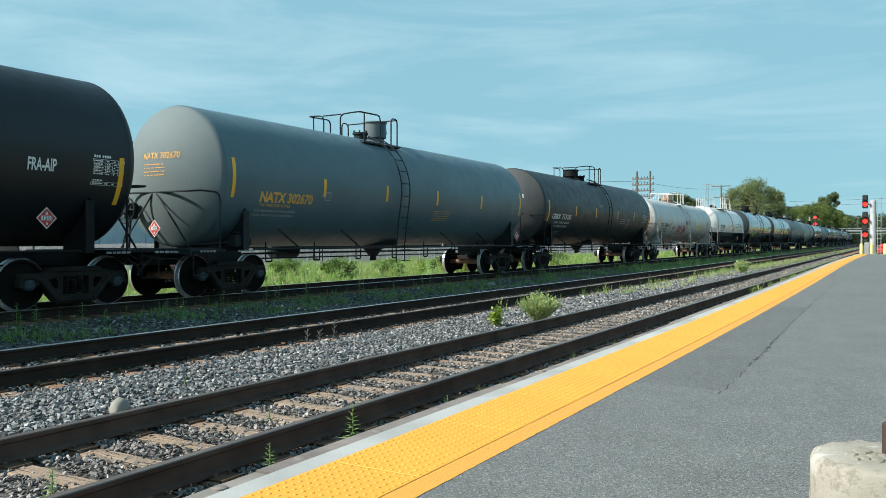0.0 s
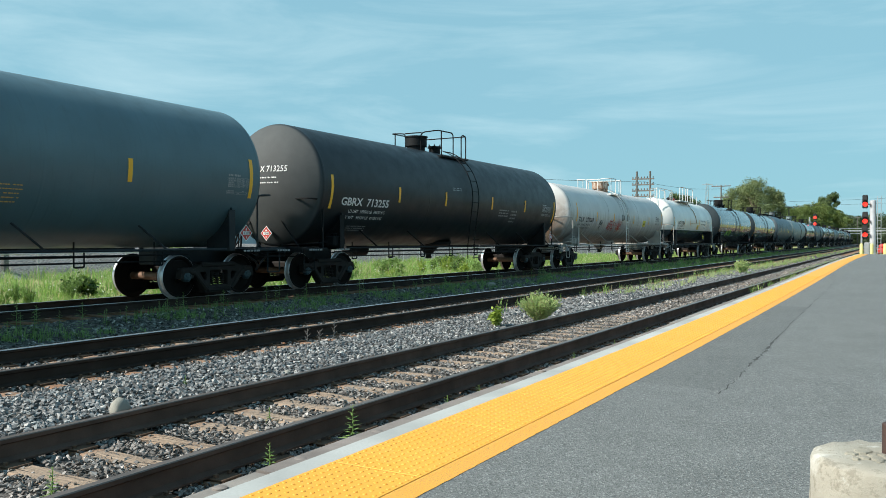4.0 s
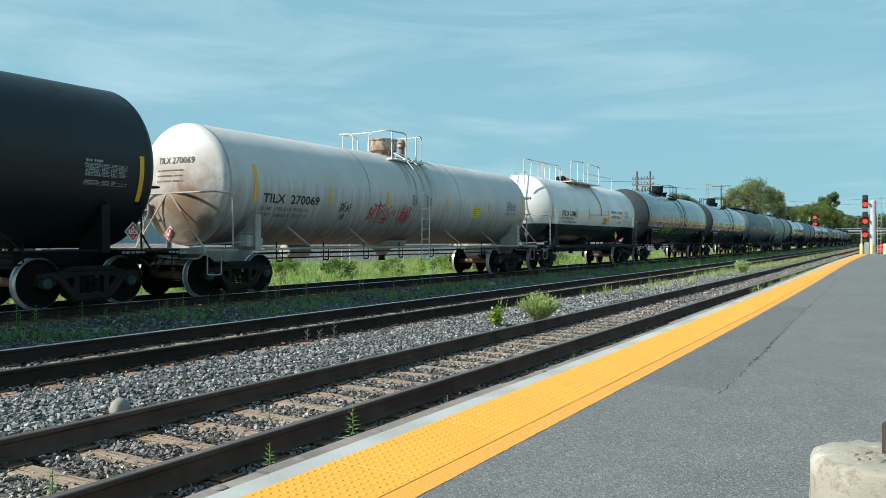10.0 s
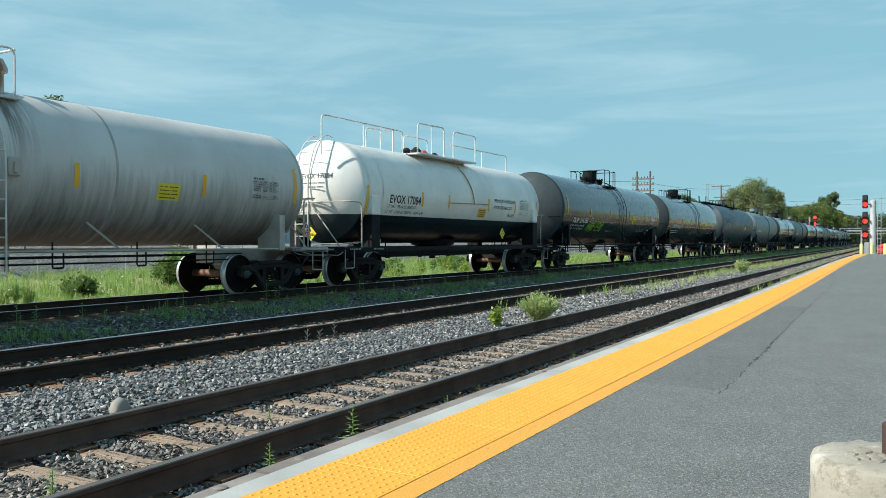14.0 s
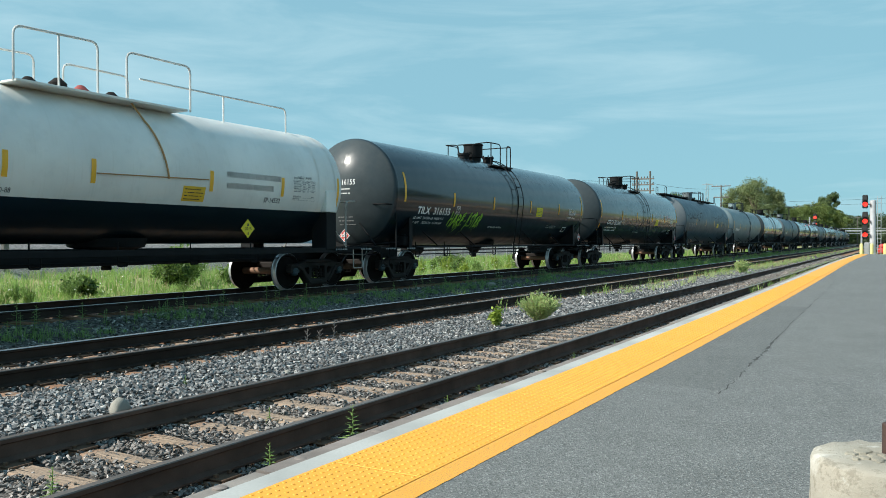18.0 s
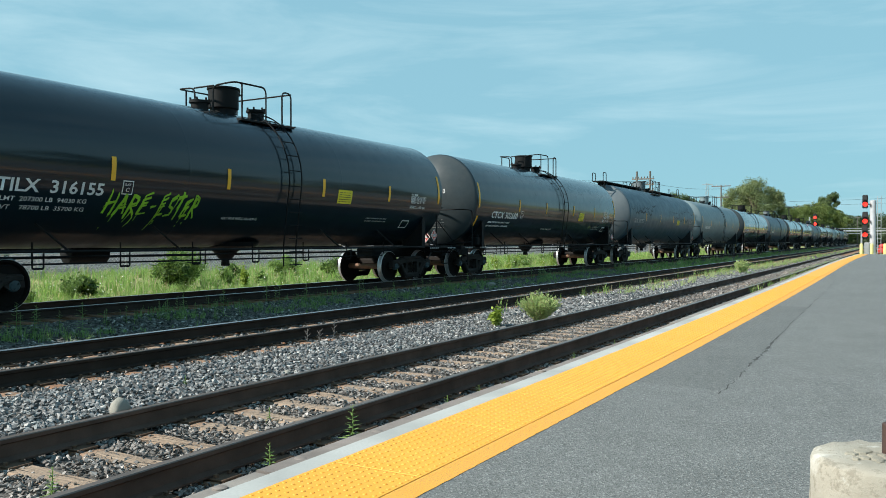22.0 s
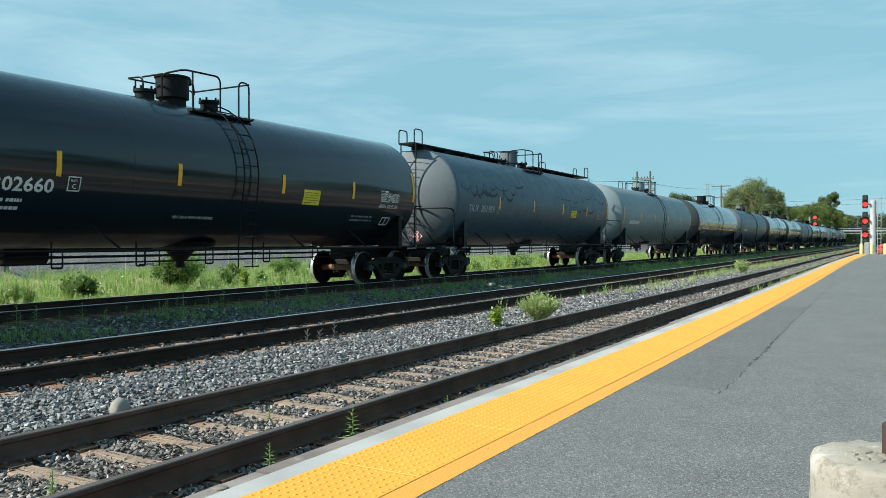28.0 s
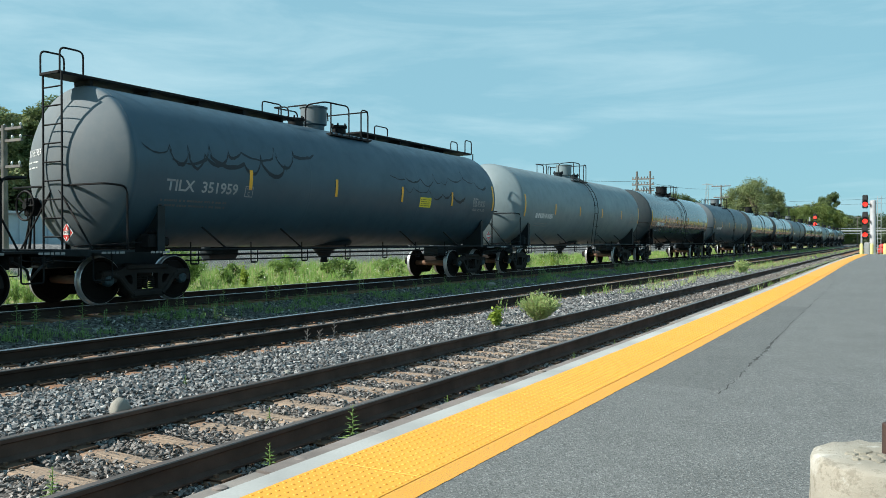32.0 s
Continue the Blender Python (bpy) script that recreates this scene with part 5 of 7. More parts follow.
def build_train():
    # 0: black car leaving the view
    R, A = 1.63, 2.75
    c, t, hy = tank_car(18.1, R, A, 7.78, "black_satin", strip_dz=(-0.3, -0.35), label="satin black tank car with white stencils leaving the view")
    lettering("lettering", "FRA-AIP", 0.3, M["white_ink"], t, (R, A, 5.78, 2.42), width=0.52)
    data_block(t, 7.0, 7.66, 2.24, 2.7, R, A, M["white_ink"], 1)
    placard(c, 1.36, 6.28, 1.62, "side", "1202")
    TRAIN.append((c, (GAPS[0] + GAPS[1]) / 2))
    R, A = 1.6, 2.68
    # 1: slate grey car with yellow marks
    c, t, hy = tank_car(18.0, R, A, 7.66, "slate", gear="slate_frame", frame="slate_frame", ladder_y=-0.78, dome_y=0.1, strips=(-7.5, -4.35, -1.56, 1.25, 4.25, 7.45), valves=((-0.75, 0.0),), label="slate grey tank car with yellow lettering and a weathered head")
    lettering("lettering", "NATX 302670", 0.33, M["gold_ink"], t, (R, A, -6.62, 2.13), width=1.85, weight=0.04)
    lettering("lettering", "THE TANK CAR PEOPLE", 0.1, M["gold_ink"], t, (R, A, -6.6, 2.02), width=1.05)
    bars("stencil", -6.7, -5.3, 1.78, 1.98, 2, R, A, M["grey_ink"], t, 4)
    tank_patch("plate_c_mark", -4.3, -4.06, 2.24, 2.46, R, A, M["grey_ink"], t)
    tank_patch("plate_c_field", -4.28, -4.08, 2.26, 2.44, R, A, M["slate"], t, 0.007)
    lettering("lettering", "PLATE", 0.06, M["grey_ink"], t, (R + 0.004, A, -4.24, 2.395), width=0.13)
    lettering("lettering", "C", 0.12, M["grey_ink"], t, (R + 0.004, A, -4.21, 2.280))
    head_text("NATX 302670", 0.2, -0.35, 3.02, 1.05, hy, M["gold_ink"], t)
    head_bars("head_stencil", -0.3, 0.35, 2.62, 2.94, 4, hy, M["gold_ink"], t, 5)
    data_block(t, 6.75, 7.45, 2.25, 2.6, R, A, M["grey_ink"], 6)
    bars("stencil", 1.2, 2.2, 1.85, 2.2, 5, R, A, M["gold_ink"], t, 7, 0.25)
    placard(c, 0.0, -8.3, 1.5, "end", "1203")
    placard(c, 1.49, 7.4, 1.4, "side", "1203")
    TRAIN.append((c, (GAPS[1] + GAPS[2]) / 2))
    # 2: satin black
    c, t, hy = tank_car(17.65, R, A, 7.7, "black_satin", strips=(-7.4, -4.25, -1.55, 1.75, 4.58, 7.52), strip_dz=(-0.12, -0.2), valves=((0.95, 0.15),), ladder_y=0.25, dome_y=-0.8, dome="low", label="satin black tank car with white stencilled number")
    lettering("lettering", "GBRX  713255", 0.3, M["white_ink"], t, (R, A, -6.96, 2.17), width=2.2)
    lettering("lettering", "LD LMT  195500 LB  88650 KG", 0.13, M["white_ink"], t, (R, A, -6.55, 1.98), width=1.7)
    lettering("lettering", "LT WT   90500 LB  41050 KG", 0.13, M["white_ink"], t, (R, A, -6.65, 1.82), width=1.75)
    head_text("GBRX 713255", 0.22, -0.35, 2.98, 1.15, hy, M["white_ink"], t)
    head_bars("head_stencil", -0.3, 0.6, 2.64, 2.9, 2, hy, M["white_ink"], t, 8)
    bars("stencil", -6.3, -5.4, 1.5, 1.66, 3, R, A, M["grey_ink"], t, 9)
    bars("stencil", 2.4, 3.2, 2.1, 2.4, 3, R, A, M["grey_ink"], t, 10)
    bars("stencil", 3.4, 3.9, 1.9, 2.4, 4, R, A, M["grey_ink"], t, 11)
    bars("stencil", -1.1, -0.5, 2.85, 2.98, 2, R, A, M["grey_ink"], t, 12)
    data_block(t, 6.3, 7.2, 2.24, 2.62, R, A, M["grey_ink2"], 13)
    placard(c, 0.05, -8.16, 1.42, "end", "1267")
    placard(c, 1.49, 7.4, 1.4, "side", "1267")
    TRAIN.append((c, (GAPS[2] + GAPS[3]) / 2))
    # 3: dirty white car with red scrawl
    R3, A3 = 1.4, 2.52
    c, t, hy = tank_car(18.2, R3, A3, 7.88, "off_white", gear="frame_white", frame="frame_white", strips=(-7.1, -4.38, -1.7, 1.75, 4.75, 7.65), strip_dz=(0.1, 0.1), valves=(), rail_mat="rail_white", ladder_y=0.15, dome_y=0.1, dome="wide", trucks=(-7.25, 7.25),
                        label="dirty white tank car with rust stains and red graffiti")
    lettering("lettering", "TILX  270069", 0.3, M["black_ink"], t, (R3, A3, -6.83, 2.13), width=2.05)
    lettering("lettering", "LD LMT  198600 LB  90100 KG", 0.13, M["grey_dark"], t, (R3, A3, -6.9, 1.95), width=1.75)
    lettering("lettering", "LT WT   64400 LB  29200 KG", 0.13, M["grey_dark"], t, (R3, A3, -6.85, 1.8), width=1.7)
    head_text("TILX 270069", 0.2, -0.35, 2.95, 1.05, hy, M["black_ink"], t)
    head_bars("head_stencil", -0.35, 0.45, 2.5, 2.86, 3, hy, M["grey_dark"], t, 14)
    scrawl("black_graffiti", "DEAF", -3.88, -3.38, 2.02, 2.22, R3, A3, M["black_ink"], t, 3, 0.018)
    scrawl("black_graffiti", "HB", -3.84, -3.6, 1.8, 1.95, R3, A3, M["black_ink"], t, 5, 0.01)
    scrawl("red_graffiti", "BRTEUS", -2.58, -1.5, 1.85, 2.2, R3, A3, M["red_spray"], t, 4, 0.015, 0.9, 0.25, 2)
    scrawl("red_graffiti", "UB", -1.9, -1.6, 1.74, 1.9, R3, A3, M["red_spray"], t, 6, 0.012, 0.3, 0.25)
    scrawl("red_graffiti", "-UR-", -1.5, -1.1, 1.98, 2.14, R3, A3, M["red_spray"], t, 8, 0.012, 0.2, 0.25)
    scrawl("red_graffiti", "UAHAB", -1.1, -0.4, 1.82, 2.24, R3, A3, M["red_spray"], t, 9, 0.015, 0.9, 0.3, 2)
    tank_patch("yellow_notice", 3.55, 4.1, 2.05, 2.38, R3, A3, M["placard_yellow"], t, label="yellow notice with bars of small print")
    bars("notice_print", 3.6, 4.05, 2.07, 2.36, 4, R3 + 0.004, A3, M["black_ink"], t, 15, 0.28)
    data_block(t, 6.2, 7.05, 2.2, 2.6, R3, A3, M["grey_dark"], 16)
    for dy in (-0.42, 0.42):
        part("grab_bracket", Shell().box(1.38, 1.46, 0.15 + dy - 0.1, 0.15 + dy + 0.1, 2.3, 2.62, 0.02).box(1.46, 1.52, 0.15 + dy - 0.03, 0.15 + dy + 0.03, 2.35, 2.55, 0.01), M["frame_white"], c)
    part("vent_pipe", Shell().lathe(((0.1, A3 + R3 - 0.1), (0.1, A3 + R3 + 0.35), (0.16, A3 + R3 + 0.36), (0.16, A3 + R3 + 0.44), (0.09, A3 + R3 + 0.6)), 12, (0, 1.15, 0)), M["rusty_white"], c)
    placard(c, 0.08, -8.42, 1.37, "end", "1247")
    placard(c, 1.36, 8.1, 1.5, "side", "1247")
    TRAIN.append((c, (GAPS[3] + GAPS[4]) / 2))
    # 4: white over black
    R4, A4 = 1.46, 2.62
    c, t, hy = tank_car(14.8, R4, A4, 5.93, "clean_white", low="black_gloss", frame="frame_black", gear="frame_white", strips=(-5.9, -3.0, -1.35, 1.5, 3.74, 5.85), strip_dz=(-0.22, -0.13), ladder_y=1.9, side_ladder=False, dome=None, trucks=(-5.55, 5.55),
                        label="white over black tank car with railed top walkway", depth=1.95, centre_sill=True)
    lettering("lettering", "EVOX 17084", 0.33, M["black_ink"], t, (R4, A4, -4.78, 2.33), width=1.68)
    lettering("lettering", "LD LMT  195100 LB  88500 KG", 0.13, M["grey_dark"], t, (R4, A4, -4.86, 2.19), width=1.55)
    lettering("lettering", "LT  WT    67900 LB  30800 KG   NEW 10-88", 0.13, M["grey_dark"], t, (R4, A4, -4.9, 2.03), width=2.05)
    lettering("lettering", "DOT 111 A 60W1", 0.09, M["grey_dark"], t, (R4, A4, 4.3, 2.74), width=0.5)
    lettering("lettering", "PEROXYDE D'HYDROGENE", 0.17, M["black_ink"], t, (R4, A4, 1.95, 2.62), width=1.72)
    lettering("lettering", "HYDROGEN PEROXIDE", 0.17, M["black_ink"], t, (R4, A4, 1.95, 2.38), width=1.48)
    lettering("lettering", "SP-14532", 0.17, M["black_ink"], t, (R4, A4, 3.15, 2.12), width=0.55)
    tank_patch("yellow_notice", 0.75, 1.35, 2.05, 2.36, R4, A4, M["amber"], t, label="orange-yellow notice with bars of small print")
    bars("notice_print", 0.8, 1.3, 2.07, 2.34, 4, R4 + 0.004, A4, M["black_ink"], t, 18, 0.28)
    data_block(t, 4.12, 4.95, 2.22, 2.7, R4, A4, M["grey_ink"], 19)
    head_text("EVOX 17084", 0.2, -0.3, 2.95, 1.0, hy, M["black_ink"], t)
    head_bars("head_stencil", -0.3, 0.5, 2.66, 2.88, 2, hy, M["grey_dark"], t, 20)
    placard(c, R4 + 0.02, 2.55, 1.5, "side", "2015", ("placard_yellow", "placard_yellow"), 0.3)
    placard(c, 0.1, -6.7, 1.42, "end", "2015", ("placard_yellow", "placard_yellow"), 0.28)
    for y in (-5.78, -5.12, 5.12, 5.78):
        tank_patch("saddle_band", y - 0.035, y + 0.035, A4 - R4 * 0.45, A4 + R4 * 0.995, R4, A4, M["clean_white"], t, 0.016, n=14)
    for y in (-5.55, 5.55):
        for sx in (-1, 1):
            part("saddle", Shell().box(min(sx * 1.0, sx * 1.49), max(sx * 1.0, sx * 1.49), y - 0.2, y + 0.2, 1.0, 1.955, 0.015), M["frame_black"], c)
            part("saddle_pad", Shell().box(min(sx * 1.2, sx * 1.495), max(sx * 1.2, sx * 1.495), y - 0.21, y + 0.21, 1.96, 2.5, 0.015), M["clean_white"], c)
    T4 = A4 + R4
    x = 0.5
    part("walkway_rail", Shell().tube(bent([(x, -6.55, T4 - 0.5), (x, -6.55, T4 + 0.6), (x, -2.5, T4 + 0.6), (x, -2.5, T4 - 0.15)], 0.15), 0.022, 6), M["rail_white"], c)
    part("walkway_rail", Shell().tube(bent([(x, 0.6, T4 + 0.5), (x, 5.1, T4 + 0.52), (x, 5.1, T4 - 0.2)], 0.15), 0.022, 6), M["rail_white"], c)
    for y in (-4.6, -3.05, 2.95):
        part("rail_post", Shell().tube([(x, y, T4 - 0.15), (x, y, T4 + 0.6 if y < 0 else T4 + 0.51)], 0.022, 5), M["rail_white"], c)
    for sx in (-1, 1):
        xx = sx * 1.0
        part("top_railing", Shell().tube(bent([(xx, -2.4, T4 - 0.1), (xx, -2.4, T4 + 0.85), (xx, -0.75, T4 + 0.9), (xx, -0.75, T4 - 0.1)], 0.16), 0.024, 6), M["rail_white"], c)
        part("rail_post", Shell().tube([(xx, -1.55, T4 - 0.1), (xx, -1.55, T4 + 0.87)], 0.022, 5), M["rail_white"], c)
        part("top_railing", Shell().tube(bent([(xx, -0.1, T4 - 0.1), (xx, -0.1, T4 + 0.86), (xx, 1.5, T4 + 0.86), (xx, 1.5, T4 - 0.1)], 0.16), 0.024, 6), M["rail_white"], c)
        part("top_platform", Shell().box(min(sx * 0.35, sx * 1.1), max(sx * 0.35, sx * 1.1), -2.4, 1.35, T4 - 0.12, T4 - 0.07, 0.01), M["clean_white"], c)
    for y, k in ((-1.5, 0.12), (-0.9, 0.2), (-0.4, 0.14), (0.3, 0.12)):
        part("top_valve", Shell().lathe(((0.13, T4 - 0.05), (0.13, T4 + 0.1), (0.17, T4 + 0.11), (0.17, T4 + k), (0.06, T4 + k + 0.1)), 12, (0, y, 0)), M["red_valve"] if k > 0.13 and k < 0.15 else M["cast"], c)
    part("drain_pipe", Shell().tube([(0.9, -0.15, T4 - 0.05)] + [((R4 + 0.03) * math.cos(a), 0.05 + 0.35 * (0.75 - a), A4 + (R4 + 0.03) * math.sin(a)) for a in np.linspace(0.75, -0.1, 8)], 0.02, 5), M["pipe_tan"], c, "orange-stained pipe")
    part("side_pipe", Shell().tube([(R4 + 0.02, -1.3, A4 - 0.16), (R4 + 0.02, 1.4, A4 - 0.1)], 0.012, 5), M["pipe_tan"], c)
    # ladder up the head to the walkway
    s = Shell()
    for x in (-0.2, 0.24):
        s.tube(bent([(x, -6.98, 1.05), (x, -6.98, A4 + 0.35), (x, -6.72, T4 - 0.25), (x, -6.25, T4 + 0.12), (x, -5.9, T4 + 0.06)], 0.3), 0.02, 6)
    lad = part("end_ladder", s, M["rail_white"], c)
    for z in np.arange(1.35, A4 + 0.4, 0.33):
        part("rung", shared("end rung", lambda: Shell().tube([(-0.2, 0, 0), (0.24, 0, 0)], 0.014, 5).mesh("rung")), M["rail_white"], lad, m=pose(0, -6.98, z))
    for y, z in ((-6.86, A4 + 0.7), (-6.74, A4 + 1.05), (-6.5, T4 - 0.08)):
        part("rung", shared("end rung", None), M["rail_white"], lad, m=pose(0, y, z))
    # the top fittings sit a little towards the brake end
    for ob in c.children:
        if ob.name.split(".")[0] in ("walkway_rail", "rail_post", "top_railing", "top_platform", "top_valve"):
            ob.location.y = -0.17
    TRAIN.append((c, (GAPS[4] + GAPS[5]) / 2))
    # 5: glossy black with lime scrawl
    c, t, hy = tank_car(17.62, R, A, 7.68, "black_gloss", strips=(-7.3, -4.35, -1.45, 1.8, 4.75, 7.5), strip_dz=(0.2, 0.2), ladder_y=0.58, dome_y=-0.05, label="glossy black tank car with lime green graffiti")
    lettering("lettering", "TILX  316155", 0.32, M["white_ink"], t, (R, A, -6.5, 2.06), width=2.0)
    lettering("lettering", "LD LMT  207300 LB  94030 KG", 0.12, M["white_ink"], t, (R, A, -6.6, 1.9), width=1.8)
    lettering("lettering", "LT WT    78700 LB  35700 KG", 0.12, M["white_ink"], t, (R, A, -6.6, 1.76), width=1.8)
    head_text("TILX 316155", 0.22, -0.5, 2.86, 1.0, hy, M["white_ink"], t)
    head_bars("head_stencil", -0.5, 0.35, 2.55, 2.8, 2, hy, M["white_ink"], t, 21)
    head_bars("head_stencil", -0.15, 0.4, 1.65, 1.98, 3, hy, M["grey_ink"], t, 22)
    scrawl("lime_graffiti", "HARE", -4.42, -3.42, 1.74, 2.08, R, A, M["lime"], t, 12, 0.021, 0.75, 0.25, 2)
    scrawl("lime_graffiti", "-", -3.42, -3.2, 1.72, 2.08, R, A, M["lime"], t, 13, 0.025)
    scrawl("lime_graffiti", "ESTER", -3.2, -2.18, 1.74, 2.08, R, A, M["lime"], t, 17, 0.021, 0.75, 0.25, 2)
    tank_patch("plate_c_mark", -4.12, -3.88, 2.1, 2.36, R, A, M["white_ink"], t)
    tank_patch("plate_c_field", -4.1, -3.9, 2.12, 2.34, R, A, M["black_gloss"], t, 0.007)
    lettering("lettering", "PLATE", 0.06, M["white_ink"], t, (R + 0.004, A, -4.07, 2.265), width=0.13)
    lettering("lettering", "C", 0.12, M["white_ink"], t, (R + 0.004, A, -4.04, 2.150))
    lettering("lettering", "VENT TANK WHEN UNLOADING", 0.1, M["white_ink"], t, (R, A, -1.4, 1.7), width=1.1)
    tank_patch("yellow_notice", 2.4, 3.0, 2.2, 2.55, R, A, M["placard_yellow"], t, label="yellow notice with bars of small print")
    bars("notice_print", 2.45, 2.95, 2.23, 2.52, 5, R + 0.004, A, M["black_ink"], t, 23, 0.28)
    data_block(t, 5.9, 6.75, 2.2, 2.55, R, A, M["white_ink"], 24)
    bars("stencil", 3.9, 4.9, 1.75, 1.9, 2, R, A, M["grey_ink"], t, 25)
    tank_patch("outline_mark", 5.75, 6.15, 1.62, 1.84, R, A, M["white_ink"], t)
    tank_patch("outline_field", 5.78, 6.12, 1.645, 1.815, R, A, M["black_gloss"], t, 0.007)
    placard(c, 0.0, -8.15, 1.38, "end", "3475")
    placard(c, 1.49, 7.4, 1.4, "side", "3475")
    TRAIN.append((c, (GAPS[5] + GAPS[6]) / 2))
    # 6: glossy black
    c, t, hy = tank_car(17.78, R, A, 7.48, "black_gloss", strip_dz=(0.2, 0.2), ladder_y=0.5, dome_y=-0.2, label="glossy black tank car with white number and yellow notice", strips=(-7.4, -4.05, -1.4, 1.7, 4.45, 7.42))
    lettering("lettering", "CTCX 302660", 0.34, M["white_ink"], t, (R, A, -6.3, 2.06), width=2.2)
    tank_patch("plate_c_mark", -3.85, -3.6, 2.1, 2.36, R, A, M["white_ink"], t)
    tank_patch("plate_c_field", -3.83, -3.62, 2.12, 2.34, R, A, M["black_gloss"], t, 0.007)
    lettering("lettering", "PLATE", 0.06, M["white_ink"], t, (R + 0.004, A, -3.80, 2.265), width=0.13)
    lettering("lettering", "C", 0.12, M["white_ink"], t, (R + 0.004, A, -3.76, 2.150))
    bars("stencil", -6.4, -4.6, 1.72, 1.98, 2, R, A, M["white_ink"], t, 26)
    tank_patch("reflective_strip", -7.42, -7.32, 1.75, 2.1, R, A, M["yellow"], t)
    head_text("CTCX 302660", 0.22, -0.45, 2.86, 1.05, hy, M["white_ink"], t)
    head_bars("head_stencil", -0.3, 0.5, 1.65, 2.0, 4, hy, M["grey_ink"], t, 27)
    tank_patch("yellow_notice", 2.45, 3.08, 2.12, 2.48, R, A, M["placard_yellow"], t, label="yellow notice with bars of small print")
    bars("notice_print", 2.5, 3.03, 2.15, 2.45, 5, R + 0.004, A, M["black_ink"], t, 28, 0.28)
    lettering("lettering", "VENT TANK WHEN UNLOADING", 0.1, M["white_ink"], t, (R, A, -1.35, 1.69), width=1.1)
    bars("stencil", 4.6, 5.6, 1.75, 1.95, 2, R, A, M["grey_ink"], t, 30)
    data_block(t, 5.72, 6.68, 2.16, 2.56, R, A, M["white_ink"], 31)
    tank_patch("outline_mark", 6.05, 6.45, 1.68, 1.9, R, A, M["white_ink"], t)
    tank_patch("outline_field", 6.08, 6.235, 1.705, 1.875, R, A, M["black_gloss"], t, 0.007)
    tank_patch("outline_field", 6.265, 6.42, 1.705, 1.875, R, A, M["black_gloss"], t, 0.007)
    placard(c, -0.1, -8.2, 1.36, "end", "3475")
    placard(c, 1.49, 7.4, 1.4, "side", "3475")
    TRAIN.append((c, (GAPS[6] + GAPS[7]) / 2))
    # 7: dull slate with roof walk
    R7, A7 = 1.62, 2.7
    c, t, hy = tank_car(17.9, R7, A7, 7.62, "dull_slate", gear="frame_black", frame="slate_frame", strip_dz=(None, 0.1), ladder_y=0.1, dome_y=-0.45, side_ladder=False, label="dull slate grey tank car with roof walkway and dark sprayed drips", top_walk=True,
                        strips=(-4.6, -1.5, 1.6, 4.55, 7.5))
    lettering("lettering", "TILX  351959", 0.32, M["grey_ink2"], t, (R7, A7, -6.92, 2.24), width=1.95)
    bars("stencil", -7.0, -5.2, 1.9, 2.1, 2, R7, A7, M["grey_dark"], t, 32)
    tank_patch("plate_c_mark", -4.75, -4.5, 2.2, 2.44, R7, A7, M["grey_ink"], t)
    tank_patch("plate_c_field", -4.73, -4.52, 2.22, 2.42, R7, A7, M["dull_slate"], t, 0.007)
    lettering("lettering", "PLATE", 0.06, M["grey_ink"], t, (R7 + 0.004, A7, -4.70, 2.355), width=0.13)
    lettering("lettering", "C", 0.12, M["grey_ink"], t, (R7 + 0.004, A7, -4.67, 2.240))
    head_text("TILX 351959", 0.2, -1.15, 2.9, 0.75, hy, M["white_ink"], t)
    head_bars("head_stencil", -1.15, -0.5, 2.62, 2.84, 2, hy, M["white_ink"], t, 33)
    # uneven dark loops of old spray paint
    for y0, y1, sd in ((-7.5, -2.9, 41), (1.0, 6.4, 42)):
        rng = random.Random(sd)
        s = Shell()
        for row, zc in ((0, 3.1), (1, 2.86)):
            y, zz, pts = y0 + row * 0.7, zc, []
            while y < y1 - row * 1.2:
                w, dip, rise = rng.uniform(0.35, 1.15), rng.uniform(0.06, 0.3), rng.uniform(-0.12, 0.16)
                lift = max(zc - 0.2, min(zc + 0.3, zz + rise))
                for i in range(10):
                    u = i / 10
                    pts.append((y + w * u, zz + (lift - zz) * u - dip * math.sin(math.pi * u) ** 0.8 + rng.uniform(-0.012, 0.012)))
                y, zz = y + w, lift
                if rng.random() < 0.45:
                    pts += [(y + 0.02, zz + rng.uniform(0.08, 0.25)), (y + 0.05, zz)]
            wd, q = 0.01, R7 + 0.006 + 0.001 * row
            for (ya, za), (yb, zb) in zip(pts, pts[1:]):
                aa, ab = math.asin(max(-0.95, min(0.95, (za - A7) / R7))), math.asin(max(-0.95, min(0.95, (zb - A7) / R7)))
                wn = max(0.004, min(0.03, wd + rng.uniform(-0.006, 0.006)))
                s.add([(q * math.cos(aa - wd), ya, A7 + q * math.sin(aa - wd)), (q * math.cos(ab - wn), yb, A7 + q * math.sin(ab - wn)),
                       (q * math.cos(ab + wn), yb, A7 + q * math.sin(ab + wn)), (q * math.cos(aa + wd), ya, A7 + q * math.sin(aa + wd))], [(0, 1, 2, 3)])
                wd = wn
        part("dark_graffiti", s, M["dark_wash"], t, smooth=False)
    tank_patch("yellow_notice", 2.6, 3.25, 2.25, 2.55, R7, A7, M["placard_yellow"], t, label="yellow notice with bars of small print")
    bars("notice_print", 2.65, 3.2, 2.28, 2.52, 4, R7 + 0.004, A7, M["black_ink"], t, 34, 0.28)
    data_block(t, 6.0, 6.9, 2.25, 2.6, R7, A7, M["grey_ink"], 35)
    placard(c, 0.36, -8.25, 1.38, "end", "3475")
    placard(c, 1.49, 7.4, 1.4, "side", "3475")
    TRAIN.append((c, (GAPS[7] + GAPS[8]) / 2))
